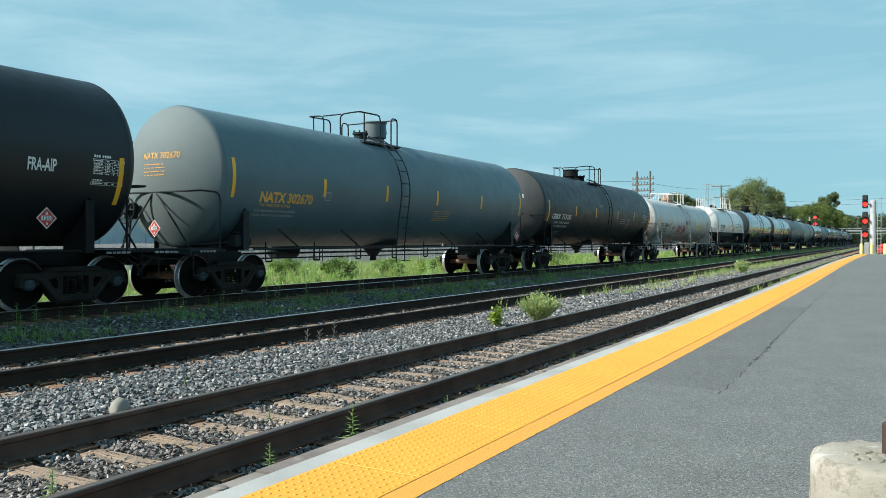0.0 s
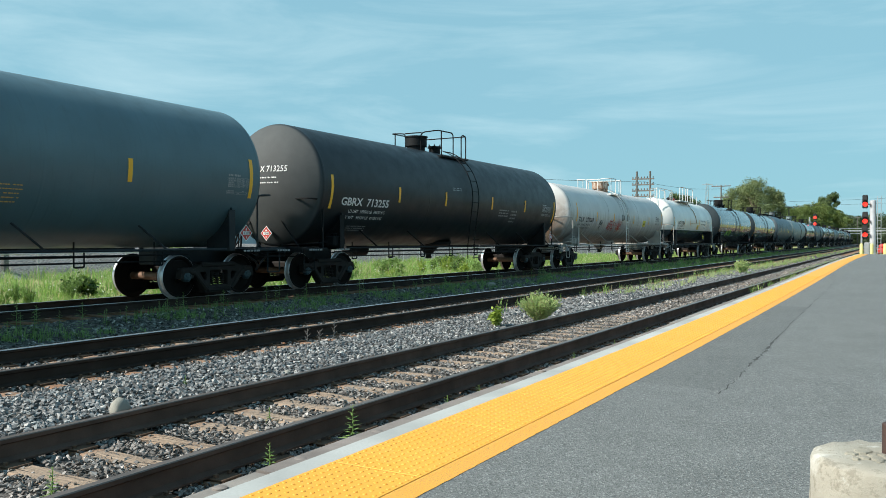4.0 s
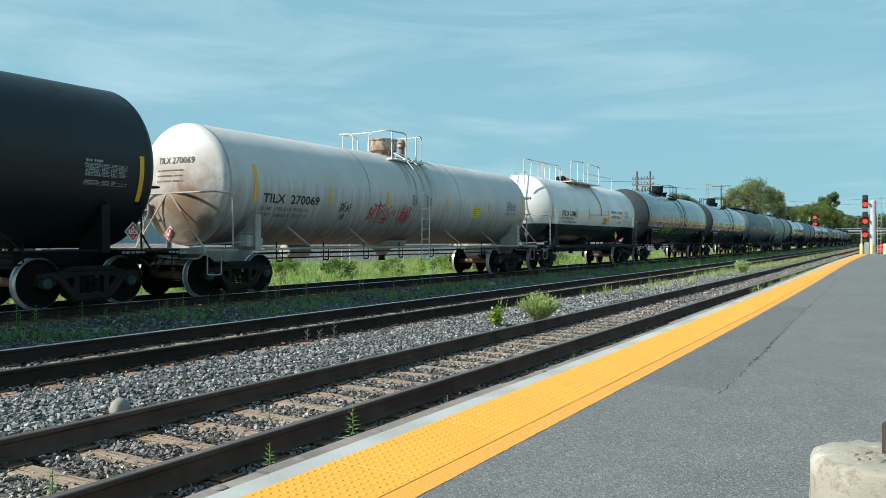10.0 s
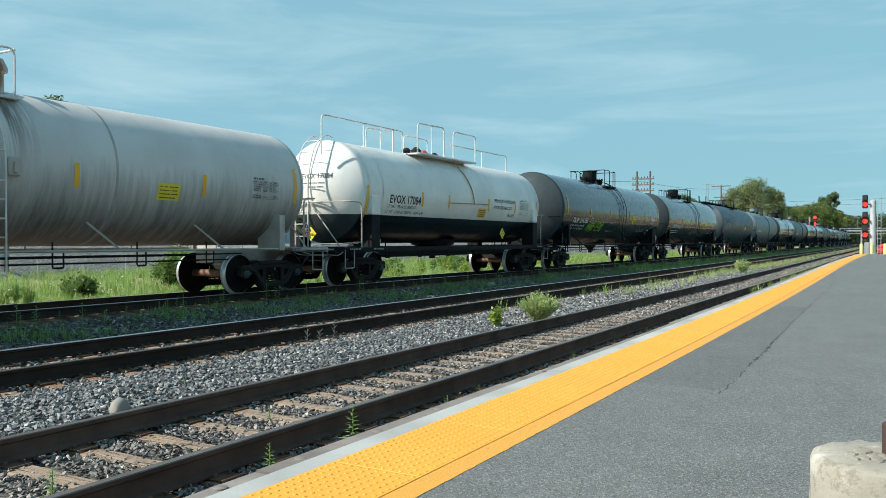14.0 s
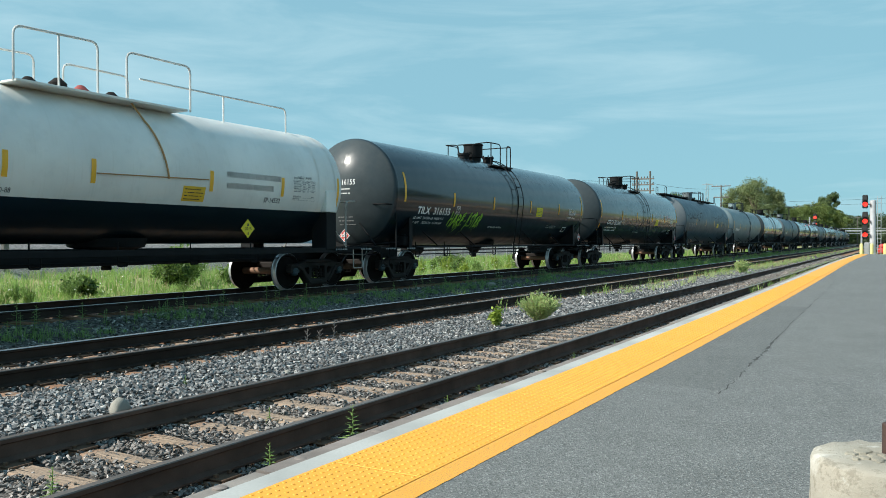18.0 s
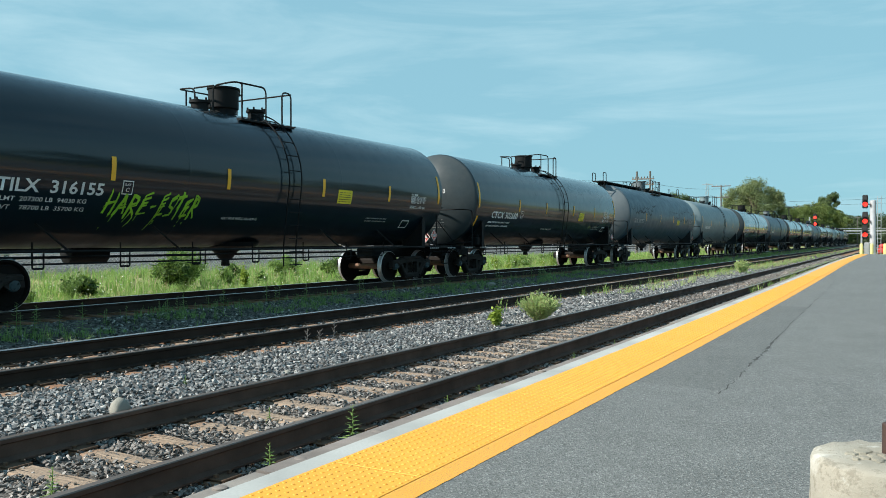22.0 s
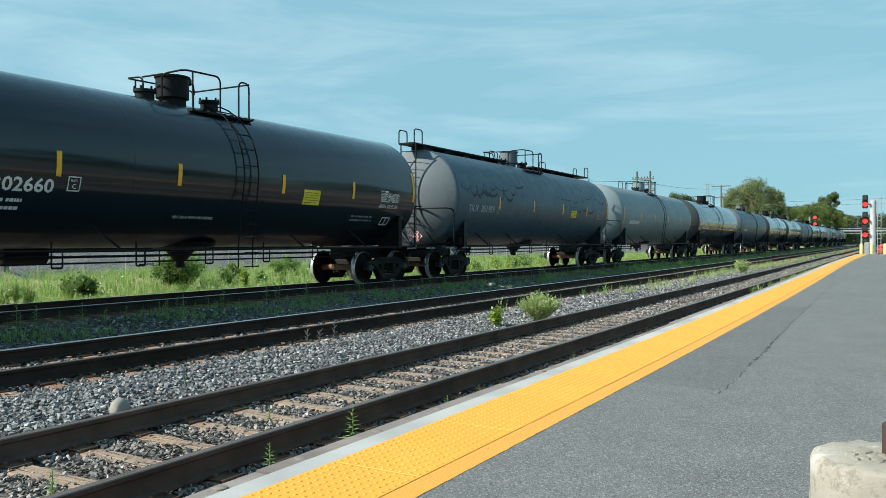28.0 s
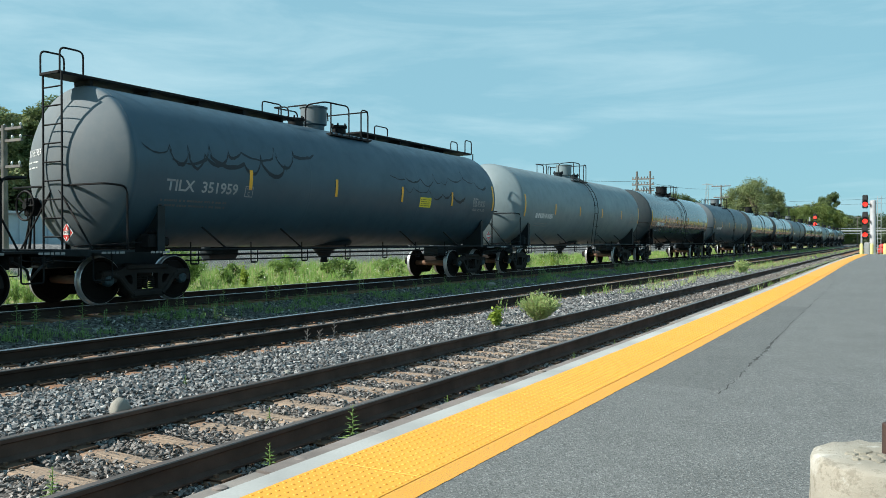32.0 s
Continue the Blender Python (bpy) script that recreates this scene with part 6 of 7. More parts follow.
    # the tail of the train
    kinds = {
        "grey": dict(paint="light_grey", frame="slate_frame", gear="slate_frame", label="light grey tank car in the tail of the train"),
        "gloss": dict(paint="black_gloss", label="glossy black tank car in the tail of the train"),
        "slate": dict(paint="dull_slate", frame="slate_frame", gear="frame_black", label="dull slate tank car in the tail of the train"),
    }
    proto = {}
    y = GAPS[-1] + 9.0
    for k in ("grey", "gloss", "slate", "gloss", "gloss", "slate", "gloss", "gloss", "grey", "gloss", "slate", "gloss", "gloss"):
        if k not in proto:
            o, t, hy = tank_car(18.0, R, A, 7.7, **kinds[k])
            bars("stencil", -6.5, -4.7, 2.1, 2.34, 1, R, A, M["white_ink"], t, 50, 0.8)
            bars("stencil", -6.4, -5.0, 1.8, 2.0, 2, R, A, M["grey_ink"], t, 51)
            data_block(t, 6.1, 6.9, 2.2, 2.6, R, A, M["grey_ink"], 52)
            proto[k] = o
        else:
            n0 = proto[k]
            o = copy_thing(n0, Matrix.Identity(4))
        TRAIN.append((o, y))
        y += 18.1


M["grey_dark"] = plain("dark_grey_stencil", (0.12, 0.12, 0.12), 0.7, 0, 0.2)
M["grey_ink2"] = plain("worn_grey_stencil", (0.34, 0.37, 0.38), 0.7, 0, 0.25)
M["red_valve"] = plain("dull_red_valve", (0.3, 0.06, 0.05), 0.6, 0, 0.2)
M["pipe_tan"] = plain("stained_tan_pipe", (0.45, 0.25, 0.1), 0.6, 0, 0.2)


def run(t):
    """Metres that the train has moved at t seconds."""
    return 3.673 * t - 0.017037 * t * t + 0.0001919 * t ** 3


def motions():
    for car, y0 in TRAIN:
        rows = []
        for i in range(17):
            t = 2.0 * i
            y = y0 - run(t)
            a = math.degrees(math.atan2(line_x(3, y + 7) - line_x(3, y - 7), 14.0))
            rows.append((t, pose((line_x(3, y + 7) + line_x(3, y - 7)) / 2, y, RAIL[3], 0, 0, -a)))
        walk(car, rows)
    # wheels roll along the rail
    steps = 192
    for car, sets in WHEELS:
        for ws in sets:
            at = ws.location.copy()
            rows = []
            for i in range(steps + 1):
                t = 32.0 * i / steps
                rows.append((t, pose(at.x, at.y, at.z, math.degrees(run(t) / 0.457), 0, 0)))
            walk(ws, rows)

# ---------------------------------------------------------------- plants
def blades(name, spots, height, width, per, mat, seed, label, category="grass", lean=0.5, kind="stuff"):
    """Tufts of narrow bent blades: spots are (x, y, z, scale)."""
    rng = np.random.default_rng(seed)
    sp = np.repeat(np.asarray(spots, dtype=np.float64), per, axis=0)
    n = len(sp)
    a = rng.uniform(0, 2 * np.pi, n)
    h = height * sp[:, 3] * rng.uniform(0.45, 1.1, n)
    w = width * rng.uniform(0.6, 1.3, n)
    off = rng.normal(0, 0.5, (n, 2)) * (height * 0.35 * sp[:, 3])[:, None]
    base = sp[:, :3] + np.c_[off, np.zeros(n)]
    d = np.c_[np.cos(a), np.sin(a), np.zeros(n)]
    side = np.c_[-np.sin(a), np.cos(a), np.zeros(n)] * (w / 2)[:, None]
    l1 = (h * lean * rng.uniform(0.05, 0.4, n))[:, None]
    l2 = (h * lean * rng.uniform(0.5, 1.2, n))[:, None]
    up = np.c_[np.zeros(n), np.zeros(n), np.ones(n)]
    mid, tip = base + d * l1 + up * (h * 0.6)[:, None], base + d * l2 + up * h[:, None]
    V = np.stack([base - side, base + side, mid + side * 0.75, mid - side * 0.75, tip + side * 0.1, tip - side * 0.1], 1).reshape(-1, 3)
    i = np.arange(n)[:, None] * 6
    Fc = np.concatenate([i + np.array([[0, 1, 2, 3]]), i + np.array([[3, 2, 4, 5]])])
    return tagged(soup(name, V, Fc, M[mat]), label, category, kind=kind)


def leaves(centres, spread, size, rng, flat=0.55):
    """Leaf quads round given centres, as arrays."""
    n = len(centres)
    p = centres + rng.normal(0, 1, (n, 3)) * spread
    nrm = rng.normal(0, 1, (n, 3))
    nrm[:, 2] = np.abs(nrm[:, 2]) + flat
    nrm /= np.linalg.norm(nrm, axis=1)[:, None]
    t = np.cross(nrm, rng.normal(0, 1, (n, 3)))
    t /= np.linalg.norm(t, axis=1)[:, None] + 1e-9
    b = np.cross(nrm, t)
    s = (size * rng.uniform(0.6, 1.3, n))[:, None]
    V = np.stack([p - t * s, p - b * s * 0.5, p + t * s, p + b * s * 0.5], 1).reshape(-1, 3)
    return V, np.arange(4 * n).reshape(-1, 4)


def tree(x, y, z, height, width, seed, mat="tree_leaf", clumps=46, per=90, leaf=0.16, trunk=0.28, label="", low=0.22, spread=0.075):
    rng = np.random.default_rng(seed)
    t = new("tree")
    t.location = (x, y, z)
    tagged(t, label or "broad leafy green tree behind the tracks", "tree")
    s = Shell()
    s.tube([(0, 0, 0), (0.05 * trunk, 0.1, height * 0.18), (0.2 * trunk, 0, height * 0.38), (0, 0.1, height * 0.62)], [trunk, trunk * 0.8, trunk * 0.6, trunk * 0.25], 8)
    cs = []
    for k in range(clumps):
        u = rng.random()
        zz = height * (low + (0.97 - low) * u)
        # crown is widest just below its middle
        q = (zz / height - low) / (1 - low)
        rad = width / 2 * (math.sin(math.pi * (0.12 + 0.84 * q ** 0.85)) ** 0.75) * rng.uniform(0.55, 1.08)
        a = rng.uniform(0, 6.283)
        cs.append((math.cos(a) * rad, math.sin(a) * rad, zz - 0.04 * height * rng.random()))
    for c in cs[::4]:
        s.tube([(0, 0, min(c[2] * 0.7, height * 0.5)), (c[0] * 0.5, c[1] * 0.5, c[2] * 0.85), c], [trunk * 0.4, trunk * 0.22, trunk * 0.06], 5)
    part("trunk", s, M["bark"], t)
    # each clump is a loose ball, fuller at its skin
    cc = np.repeat(np.array(cs), per, axis=0)
    d = rng.normal(0, 1, cc.shape)
    d /= np.linalg.norm(d, axis=1)[:, None]
    size = np.repeat(width * spread * rng.uniform(1.3, 2.4, len(cs)), per)[:, None]
    cc = cc + d * size * (rng.random((len(cc), 1)) ** 0.45) * (1, 1, 0.8)
    V, Fc = leaves(cc, leaf * 0.5, leaf, rng)
    soup("crown", V, Fc, M[mat], t)
    return t


def bush(x, y, z, height, width, seed, mat, label, stems=60, leaf=0.035, per=26, category="bush", spiky=False):
    rng = np.random.default_rng(seed)
    t = new("weed_bush")
    t.location = (x, y, z)
    tagged(t, label, category)
    s, cs = Shell(), []
    for k in range(stems):
        a, q = rng.uniform(0, 6.283), rng.random() ** 0.6
        h = height * (1.05 - 0.4 * q) * rng.uniform(0.7, 1.1)
        tip = Vector((math.cos(a) * width / 2 * q, math.sin(a) * width / 2 * q, h))
        s.tube([(tip.x * 0.15, tip.y * 0.15, 0), (tip.x * 0.6, tip.y * 0.6, h * 0.55), tip], [0.006, 0.005, 0.002], 4)
        for i in range(per):
            u = 0.15 + 0.85 * i / per
            p = Vector((tip.x * 0.15, tip.y * 0.15, 0)).lerp(tip, u)
            cs.append((p.x, p.y, p.z))
    tagged(part("stem_cluster", s, M[mat], t), kind="stuff")
    if spiky:
        c = np.array(cs) + rng.normal(0, 1, (len(cs), 3)) * 0.006
        d = np.c_[c[:, 0] * 0.9, c[:, 1] * 0.9, np.full(len(c), 0.45 * height)] + rng.normal(0, 0.22 * height, (len(c), 3)) * 0.8
        d /= np.linalg.norm(d, axis=1)[:, None]
        sd = np.cross(d, rng.normal(0, 1, (len(c), 3)))
        sd /= np.linalg.norm(sd, axis=1)[:, None]
        ln = (leaf * rng.uniform(0.8, 1.8, len(c)))[:, None]
        V = np.stack([c, c + d * ln * 0.5 + sd * ln * 0.14, c + d * ln, c + d * ln * 0.5 - sd * ln * 0.14], 1).reshape(-1, 3)
        Fc = np.arange(4 * len(c)).reshape(-1, 4)
    else:
        V, Fc = leaves(np.array(cs), min(0.018, width * 0.03) + leaf * 0.4, leaf, rng, 0.2)
    soup("foliage", V, Fc, M[mat], t)
    return t


def fern_weed(x, y, z, height, seed, mat="weed"):
    """Single upright weed with whorls of narrow leaves."""
    rng = np.random.default_rng(seed)
    t = new("weed")
    t.location = (x, y, z)
    tagged(t, "small green weed growing in the ballast", "weed", "small trackside weeds")
    part("stem", Shell().tube([(0, 0, -0.03), (0.01, 0, height * 0.6), (0.0, 0.01, height)], [0.006, 0.004, 0.002], 5), M[mat], t)
    V, Fc = [], []
    for k in range(46):
        u = k / 46
        zz = height * (0.08 + 0.92 * u)
        ln = height * 0.42 * (1 - u * 0.8) * rng.uniform(0.7, 1.1)
        a = k * 2.4
        d, sd = np.array([math.cos(a), math.sin(a), 0.35 - 0.5 * (1 - u)]), np.array([-math.sin(a), math.cos(a), 0]) * ln * 0.13
        b = np.array([0, 0, zz])
        o = len(V)
        V += [b, b + d * ln * 0.5 + sd, b + d * ln, b + d * ln * 0.5 - sd]
        Fc.append([o, o + 1, o + 2, o + 3])
    soup("leaves", V, Fc, M[mat], t)


def build_plants():
    rng = np.random.default_rng(21)
    # meadow behind the train
    sp = []
    for x0, x1, y0, y1, n, s in ((-24, -16.6, 6, 60, 2600, 0.62), (-42, -22, 10, 90, 2600, 1.3), (-30, -17, 50, 160, 1600, 1.3)):
        for _ in range(n):
            x, y = rng.uniform(x0, x1), rng.uniform(y0, y1)
            sp.append((x + line_x(3, y) - LINE[3], y, ground_z(x) - 0.02, s * rng.uniform(0.5, 1.5)))
    blades("meadow_grass", sp, 0.42, 0.022, 20, "grass", 5, "long green and dry meadow grass behind the train")
    # pale flower heads over the grass
    fl = np.array([(rng.uniform(-30, -17.5), rng.uniform(8, 60), 0) for _ in range(900)])
    fl[:, 2] = [ground_z(x) + rng.uniform(0.25, 0.6) for x in fl[:, 0]]
    V, Fc = leaves(fl, 0.01, 0.035, rng, 1.5)
    tagged(soup("meadow_flowers", V, Fc, M["flower"]), "small white wild flowers in the meadow", "flowers", kind="stuff")
    # weeds in the shade between the tracks
    sp = []
    for _ in range(2600):
        y = 4 + 60 * rng.random() ** 1.4
        x = -12.1 + rng.normal(0, 0.45)
        if noise.noise(Vector((x * 1.3, y * 0.7, 3.1))) < -0.02:
            continue
        sp.append((x + line_x(3, y) - LINE[3], y, ground_z(x) - 0.01, rng.uniform(0.4, 1.25)))
    blades("trackside_grass", sp, 0.17, 0.011, 11, "grass_dark", 6, "short green weeds along the ballast shoulder")
    for k in range(120):
        y = 6 + 34 * rng.random() ** 1.3
        fern_weed(-12.2 + rng.normal(0, 0.38), y, -0.24, rng.uniform(0.18, 0.56), 100 + k, "grass_dark")
    # low growth on the far ballast
    sp = []
    for x0, x1, n in ((-12.9, -10.0, 1500), (-7.6, -6.0, 230), (-4.0, -3.4, 200)):
        for _ in range(n):
            y = 40 + 150 * rng.random() ** 1.5
            x = rng.uniform(x0, x1)
            sp.append((x + line_x(3, y) - LINE[3] - (0.3 if x > -9 else 0.0), y, ground_z(x) - 0.01, rng.uniform(0.4, 1.5)))
    blades("far_track_grass", sp, 0.22, 0.03, 9, "grass", 10, "low yellow-green grass between the far tracks")
    # yellowish weeds on the strip far along
    sp = [(-6.75 + rng.normal(0, 0.22) - 0.2, 22 + 55 * rng.random(), -0.27, rng.uniform(0.5, 1.6)) for _ in range(250)]
    blades("strip_weeds", sp, 0.2, 0.012, 14, "bush", 7, "yellow-green weeds on the ballast strip")
    sp = [(-7.25 + rng.normal(0, 0.18) - 0.15, 15 + 40 * rng.random(), -0.26, rng.uniform(0.5, 1.5)) for _ in range(110)]
    blades("strip_weeds", sp, 0.3, 0.009, 9, "grass", 9, "thin pale stalks and grass beside the middle track", lean=0.35)
    sp = [(-3.62 + edge_shift(y) + rng.normal(0, 0.1), y, -0.34, rng.uniform(0.5, 1.4)) for y in 24 + 50 * rng.random(150)]
    blades("edge_grass", sp, 0.28, 0.012, 14, "grass", 8, "green grass between rail and platform edge")
    bush(-6.1, 14.3, -0.28, 0.56, 0.8, 31, "bush", "yellow-green bushy weed on the ballast strip", 210, 0.05, 26, spiky=True)
    bush(-6.45, 13.1, -0.27, 0.4, 0.3, 32, "bush_lime", "small lime-leaved seedling on the ballast strip", 16, 0.055, 12)
    bush(-6.75, 41, -0.27, 0.75, 0.8, 33, "bush", "lime green weed bush on the ballast strip", 60, 0.05, 20)
    for x, y, h in ((-3.68, 4.95, 0.36), (-3.72, 4.06, 0.26), (-3.66, 6.4, 0.2), (-3.64, 7.0, 0.2), (-3.6, 7.5, 0.16), (-3.62, 9.6, 0.22), (-3.6, 11.2, 0.2), (-3.75, 3.05, 0.12), (-4.6, 3.05, 0.22), (-3.6, 12.9, 0.22), (-4.9, 5.35, 0.14), (-3.6, 8.4, 0.16), (-6.7, 6.0, 0.1)):
        fern_weed(x, y, ground_z(x) + 0.0, h, int(h * 1000 + y * 10))
    # tall leafy weeds standing in the meadow
    for k in range(44):
        y = 9 + 42 * rng.random() ** 1.2
        x = -17.6 - 5.5 * rng.random() - 0.02 * y
        bush(x, y, ground_z(x) - 0.02, rng.uniform(0.4, 1.1), rng.uniform(0.3, 0.8), 400 + k, ("weed", "bush_lime", "weed")[k % 3], "tall leafy weed in the meadow behind the train", 26, 0.06, 20, "weed", k % 2 == 0)
    # shrubs seen under the cars
    for k, (x, y, h, w) in enumerate(((-24.3, 21.6, 1.8, 2.1), (-23.7, 20.6, 1.4, 1.6), (-23.7, 30.8, 1.15, 2.0), (-25.4, 37.8, 0.95, 2.2), (-24.6, 24.6, 0.9, 1.2), (-26, 46, 1.1, 2.6), (-24, 53, 1.0, 2.6), (-22, 15.6, 0.8, 1.1), (-25, 62, 1.0, 3), (-29, 33, 1.2, 2), (-23, 12.6, 1.0, 1.4))):
        bush(x, y, ground_z(x) - 0.03, h, w, 60 + k, "shrub" if k % 3 else "weed", "leafy green shrub in the meadow behind the train", 110, 0.075, 26)


def build_trees():
    L = "tall dense green tree behind the train"
    # close trees at the left
    for k, (x, y, h, w) in enumerate(((-56, 37.8, 12.9, 8), (-58, 34.6, 12.2, 8.5), (-57, 32.5, 11.8, 8), (-61, 38.5, 11.8, 8), (-60, 44.0, 12.3, 8), (-64, 40, 11, 9), (-66, 46, 11, 9))):
        near = k < 3
        tree(x, y, -0.8, h, w, 1 + k, "tree_leaf" if k % 3 else "tree_mid", 150 if near else 110, 300 if near else 150, 0.15 if near else 0.22, 0.35, L, 0.04, 0.05 if near else 0.075)
    far = "broad green tree far along the line"
    # (sideways per metre along, distance along, height, width)
    for k, (px, y, h, w, mt) in enumerate(((-0.15, 150, 13.2, 9.0, "tree_leaf"), (-0.17, 153, 12.0, 7.5, "tree_leaf"), (-0.132, 152, 11.8, 6.5, "tree_leaf"), (-0.16, 158, 12.8, 9, "tree_leaf"),
                                           (-0.24, 190, 13.4, 8, "tree_mid"), (-0.226, 192, 12.6, 7, "tree_mid"), (-0.255, 195, 12.4, 8, "tree_mid"),
                                           (-0.113, 300, 13.6, 13, "tree_light"), (-0.1, 320, 15.0, 15, "tree_light"), (-0.088, 330, 16.4, 14, "tree_light"), (-0.075, 340, 15.6, 14, "tree_light"), (-0.064, 350, 13.8, 13, "tree_light"),
                                           (-0.0675, 380, 23.5, 10.5, "tree_mid"), (-0.075, 386, 21.5, 10, "tree_mid"),
                                           (-0.05, 430, 14, 18, "tree_dark"), (-0.035, 425, 13.6, 18, "tree_dark"), (-0.02, 420, 14, 18, "tree_dark"), (-0.005, 400, 13.2, 18, "tree_dark"), (0.01, 390, 13.4, 18, "tree_dark"), (0.025, 380, 13, 18, "tree_dark"))):
        tree(px * y, y, -0.8, h, w, 200 + k, mt, 70, 420, 0.12 * y / 190 + 0.03, 0.3, far, 0.06)
    # wood behind the station side, mirrored in the glossy tanks
    for k in range(11):
        tree(36 + 5 * math.sin(k * 2.1), -28 + 13 * k, -0.4, 10.5 + 2 * math.sin(k * 1.7), 12, 300 + k, "tree_dark", 26, 60, 0.6, 0.4, "green tree on the station side of the platform", low=0.12)


# ---------------------------------------------------------------- trackside things
def build_bollard():
    b = new("lamp_footing")
    b.location = (-0.03, 3.72, 0.0)
    tagged(b, "round weathered concrete footing with chipped rim and a rusty stub", "concrete footing")
    rng = random.Random(2)
    n, vs, fs = 40, [], []
    prof = ((0.318, -0.05), (0.312, 0.1), (0.305, 0.25), (0.303, 0.365), (0.296, 0.392), (0.275, 0.406), (0.2, 0.412), (0.09, 0.41))
    for i, (r, h) in enumerate(prof):
        for k in range(n):
            a = 2 * math.pi * k / n
            q = 1 + (rng.uniform(-0.018, 0.008) if i < 6 else 0)
            vs.append((r * q * math.cos(a), r * q * math.sin(a), h + (rng.uniform(-0.006, 0.004) if 3 < i < 7 else 0)))
    for i in range(len(prof) - 1):
        fs += [(i * n + k, i * n + (k + 1) % n, (i + 1) * n + (k + 1) % n, (i + 1) * n + k) for k in range(n)]
    fs.append(tuple((len(prof) - 1) * n + k for k in range(n)))
    part("footing", Shell().add(vs, fs), M["concrete_old"], b)
    part("post", Shell().lathe(((0.045, 0.4), (0.045, 0.535), (0.04, 0.54), (0.02, 0.541)), 20, (0.012, 0.03, 0)), M["rust"], b, "rusty brown steel stub")
    # crumbled grout round the stub
    g = Shell()
    for k in range(26):
        a, q = rng.uniform(0, 6.283), rng.random() ** 0.6
        x, y, w = -0.06 + 0.1 * q * math.cos(a), -0.05 + 0.09 * q * math.sin(a), rng.uniform(0.012, 0.03)
        g.lathe(((w, 0.406), (w * 0.8, 0.411 + w * 0.25), (w * 0.2, 0.413 + w * 0.3)), 6, (x, y, 0), a0=a)
    tagged(part("grout_crumbs", g, M["concrete_dark"], b), kind="stuff")


def build_signals():
    s = new("signal_mast")
    s.location = (-2.42, 90.5, -0.2)
    tagged(s, "silver signal mast with three red lit heads", "railway signal")
    part("mast", Shell().lathe(((0.36, 0), (0.36, 0.15), (0.29, 0.2), (0.29, 5.55), (0.15, 5.6)), 14), M["mast_silver"], s)
    lad = Shell()
    for x in (0.4, 0.72):
        lad.tube([(x, -0.1, 0.0), (x, -0.1, 6.0)], 0.03, 5)
    for i in range(16):
        lad.tube([(0.4, -0.1, 0.3 + 0.36 * i), (0.72, -0.1, 0.3 + 0.36 * i)], 0.02, 4)
    part("ladder", lad, M["galv"], s)
    for z in (5.2, 3.5, 2.12):
        h = part("signal_head", Shell().box(-0.95, -0.45, -0.2, 0.15, z - 0.42, z + 0.95, 0.08).box(-0.5, -0.2, -0.05, 0.05, z - 0.05, z + 0.05), M["black_plain"], s)
        part("lit_lens", Shell().lathe(((0.0, -0.24), (0.24, -0.22), (0.24, -0.19)), 20, (-0.7, 0, z), "y"), M["signal_red"], h, "glowing red lens")
        part("dark_lens", Shell().lathe(((0.0, -0.23), (0.22, -0.22), (0.22, -0.19)), 16, (-0.7, 0, z + 0.55), "y"), M["black_plain"], h)
        hood = [(-0.7 + 0.4 * math.cos(a), y, z + 0.4 * math.sin(a)) for a in np.linspace(-0.4, math.pi + 0.4, 15) for y in (-0.5, -0.19)]
        part("hood", Shell().add(hood, [(2 * i, 2 * i + 1, 2 * i + 3, 2 * i + 2) for i in range(14)]), M["black_plain"], h)
    part("relay_case", Shell().box(-0.75, -0.25, -0.4, 0.1, 0.1, 1.35, 0.04), M["galv"], s)
    f = new("far_signal")
    f.location = (-15.0, 175, -0.4)
    tagged(f, "distant signal with two red lights", "railway signal")
    part("mast", Shell().lathe(((0.15, 0), (0.15, 6.5)), 10, (-0.9, 0, 0)), M["galv"], f)
    for z in (6.4, 5.1):
        h = part("signal_head", Shell().box(-0.22, 0.42, -0.1, 0.2, z - 0.45, z + 0.7, 0.08).box(-0.9, -0.2, 0, 0.1, z - 0.06, z + 0.06), M["black_plain"], f)
        part("lit_lens", Shell().lathe(((0.0, -0.2), (0.3, -0.16), (0.3, -0.1)), 16, (0.1, 0, z), "y"), M["signal_red"], h, "glowing red lens")
    # guard posts at the platform end
    for x, y in ((-3.35, 88.4), (-2.45, 88.4), (-1.3, 88.4)):
        p = new("guard_post")
        p.location = (x, y, -0.1)
        tagged(p, "short pale yellow guard post at the platform end", "guard post", "posts at the platform end")
        part("post", Shell().lathe(((0.16, 0), (0.16, 1.05), (0.11, 1.13), (0.02, 1.16)), 12), M["post_yellow"], p)
    # overhead pipe bridge far off
    g = new("pipe_bridge")
    g.location = (-15.5, 330, -0.5)
    tagged(g, "pale pipe bridge crossing far behind the signal", "bridge")
    part("deck", Shell().box(-6, 12, -0.6, 0.6, 5.3, 5.8, 0.05), M["galv"], g)
    part("rail", Shell().box(-6, 12, -0.65, -0.6, 6.3, 6.45).box(-6, 12, -0.65, -0.6, 4.5, 4.62), M["galv"], g)
    for x in (-5.5, 3, 11.5):
        part("pier", Shell().box(x - 0.3, x + 0.3, -0.5, 0.5, 0, 5.3, 0.03), M["galv"], g)


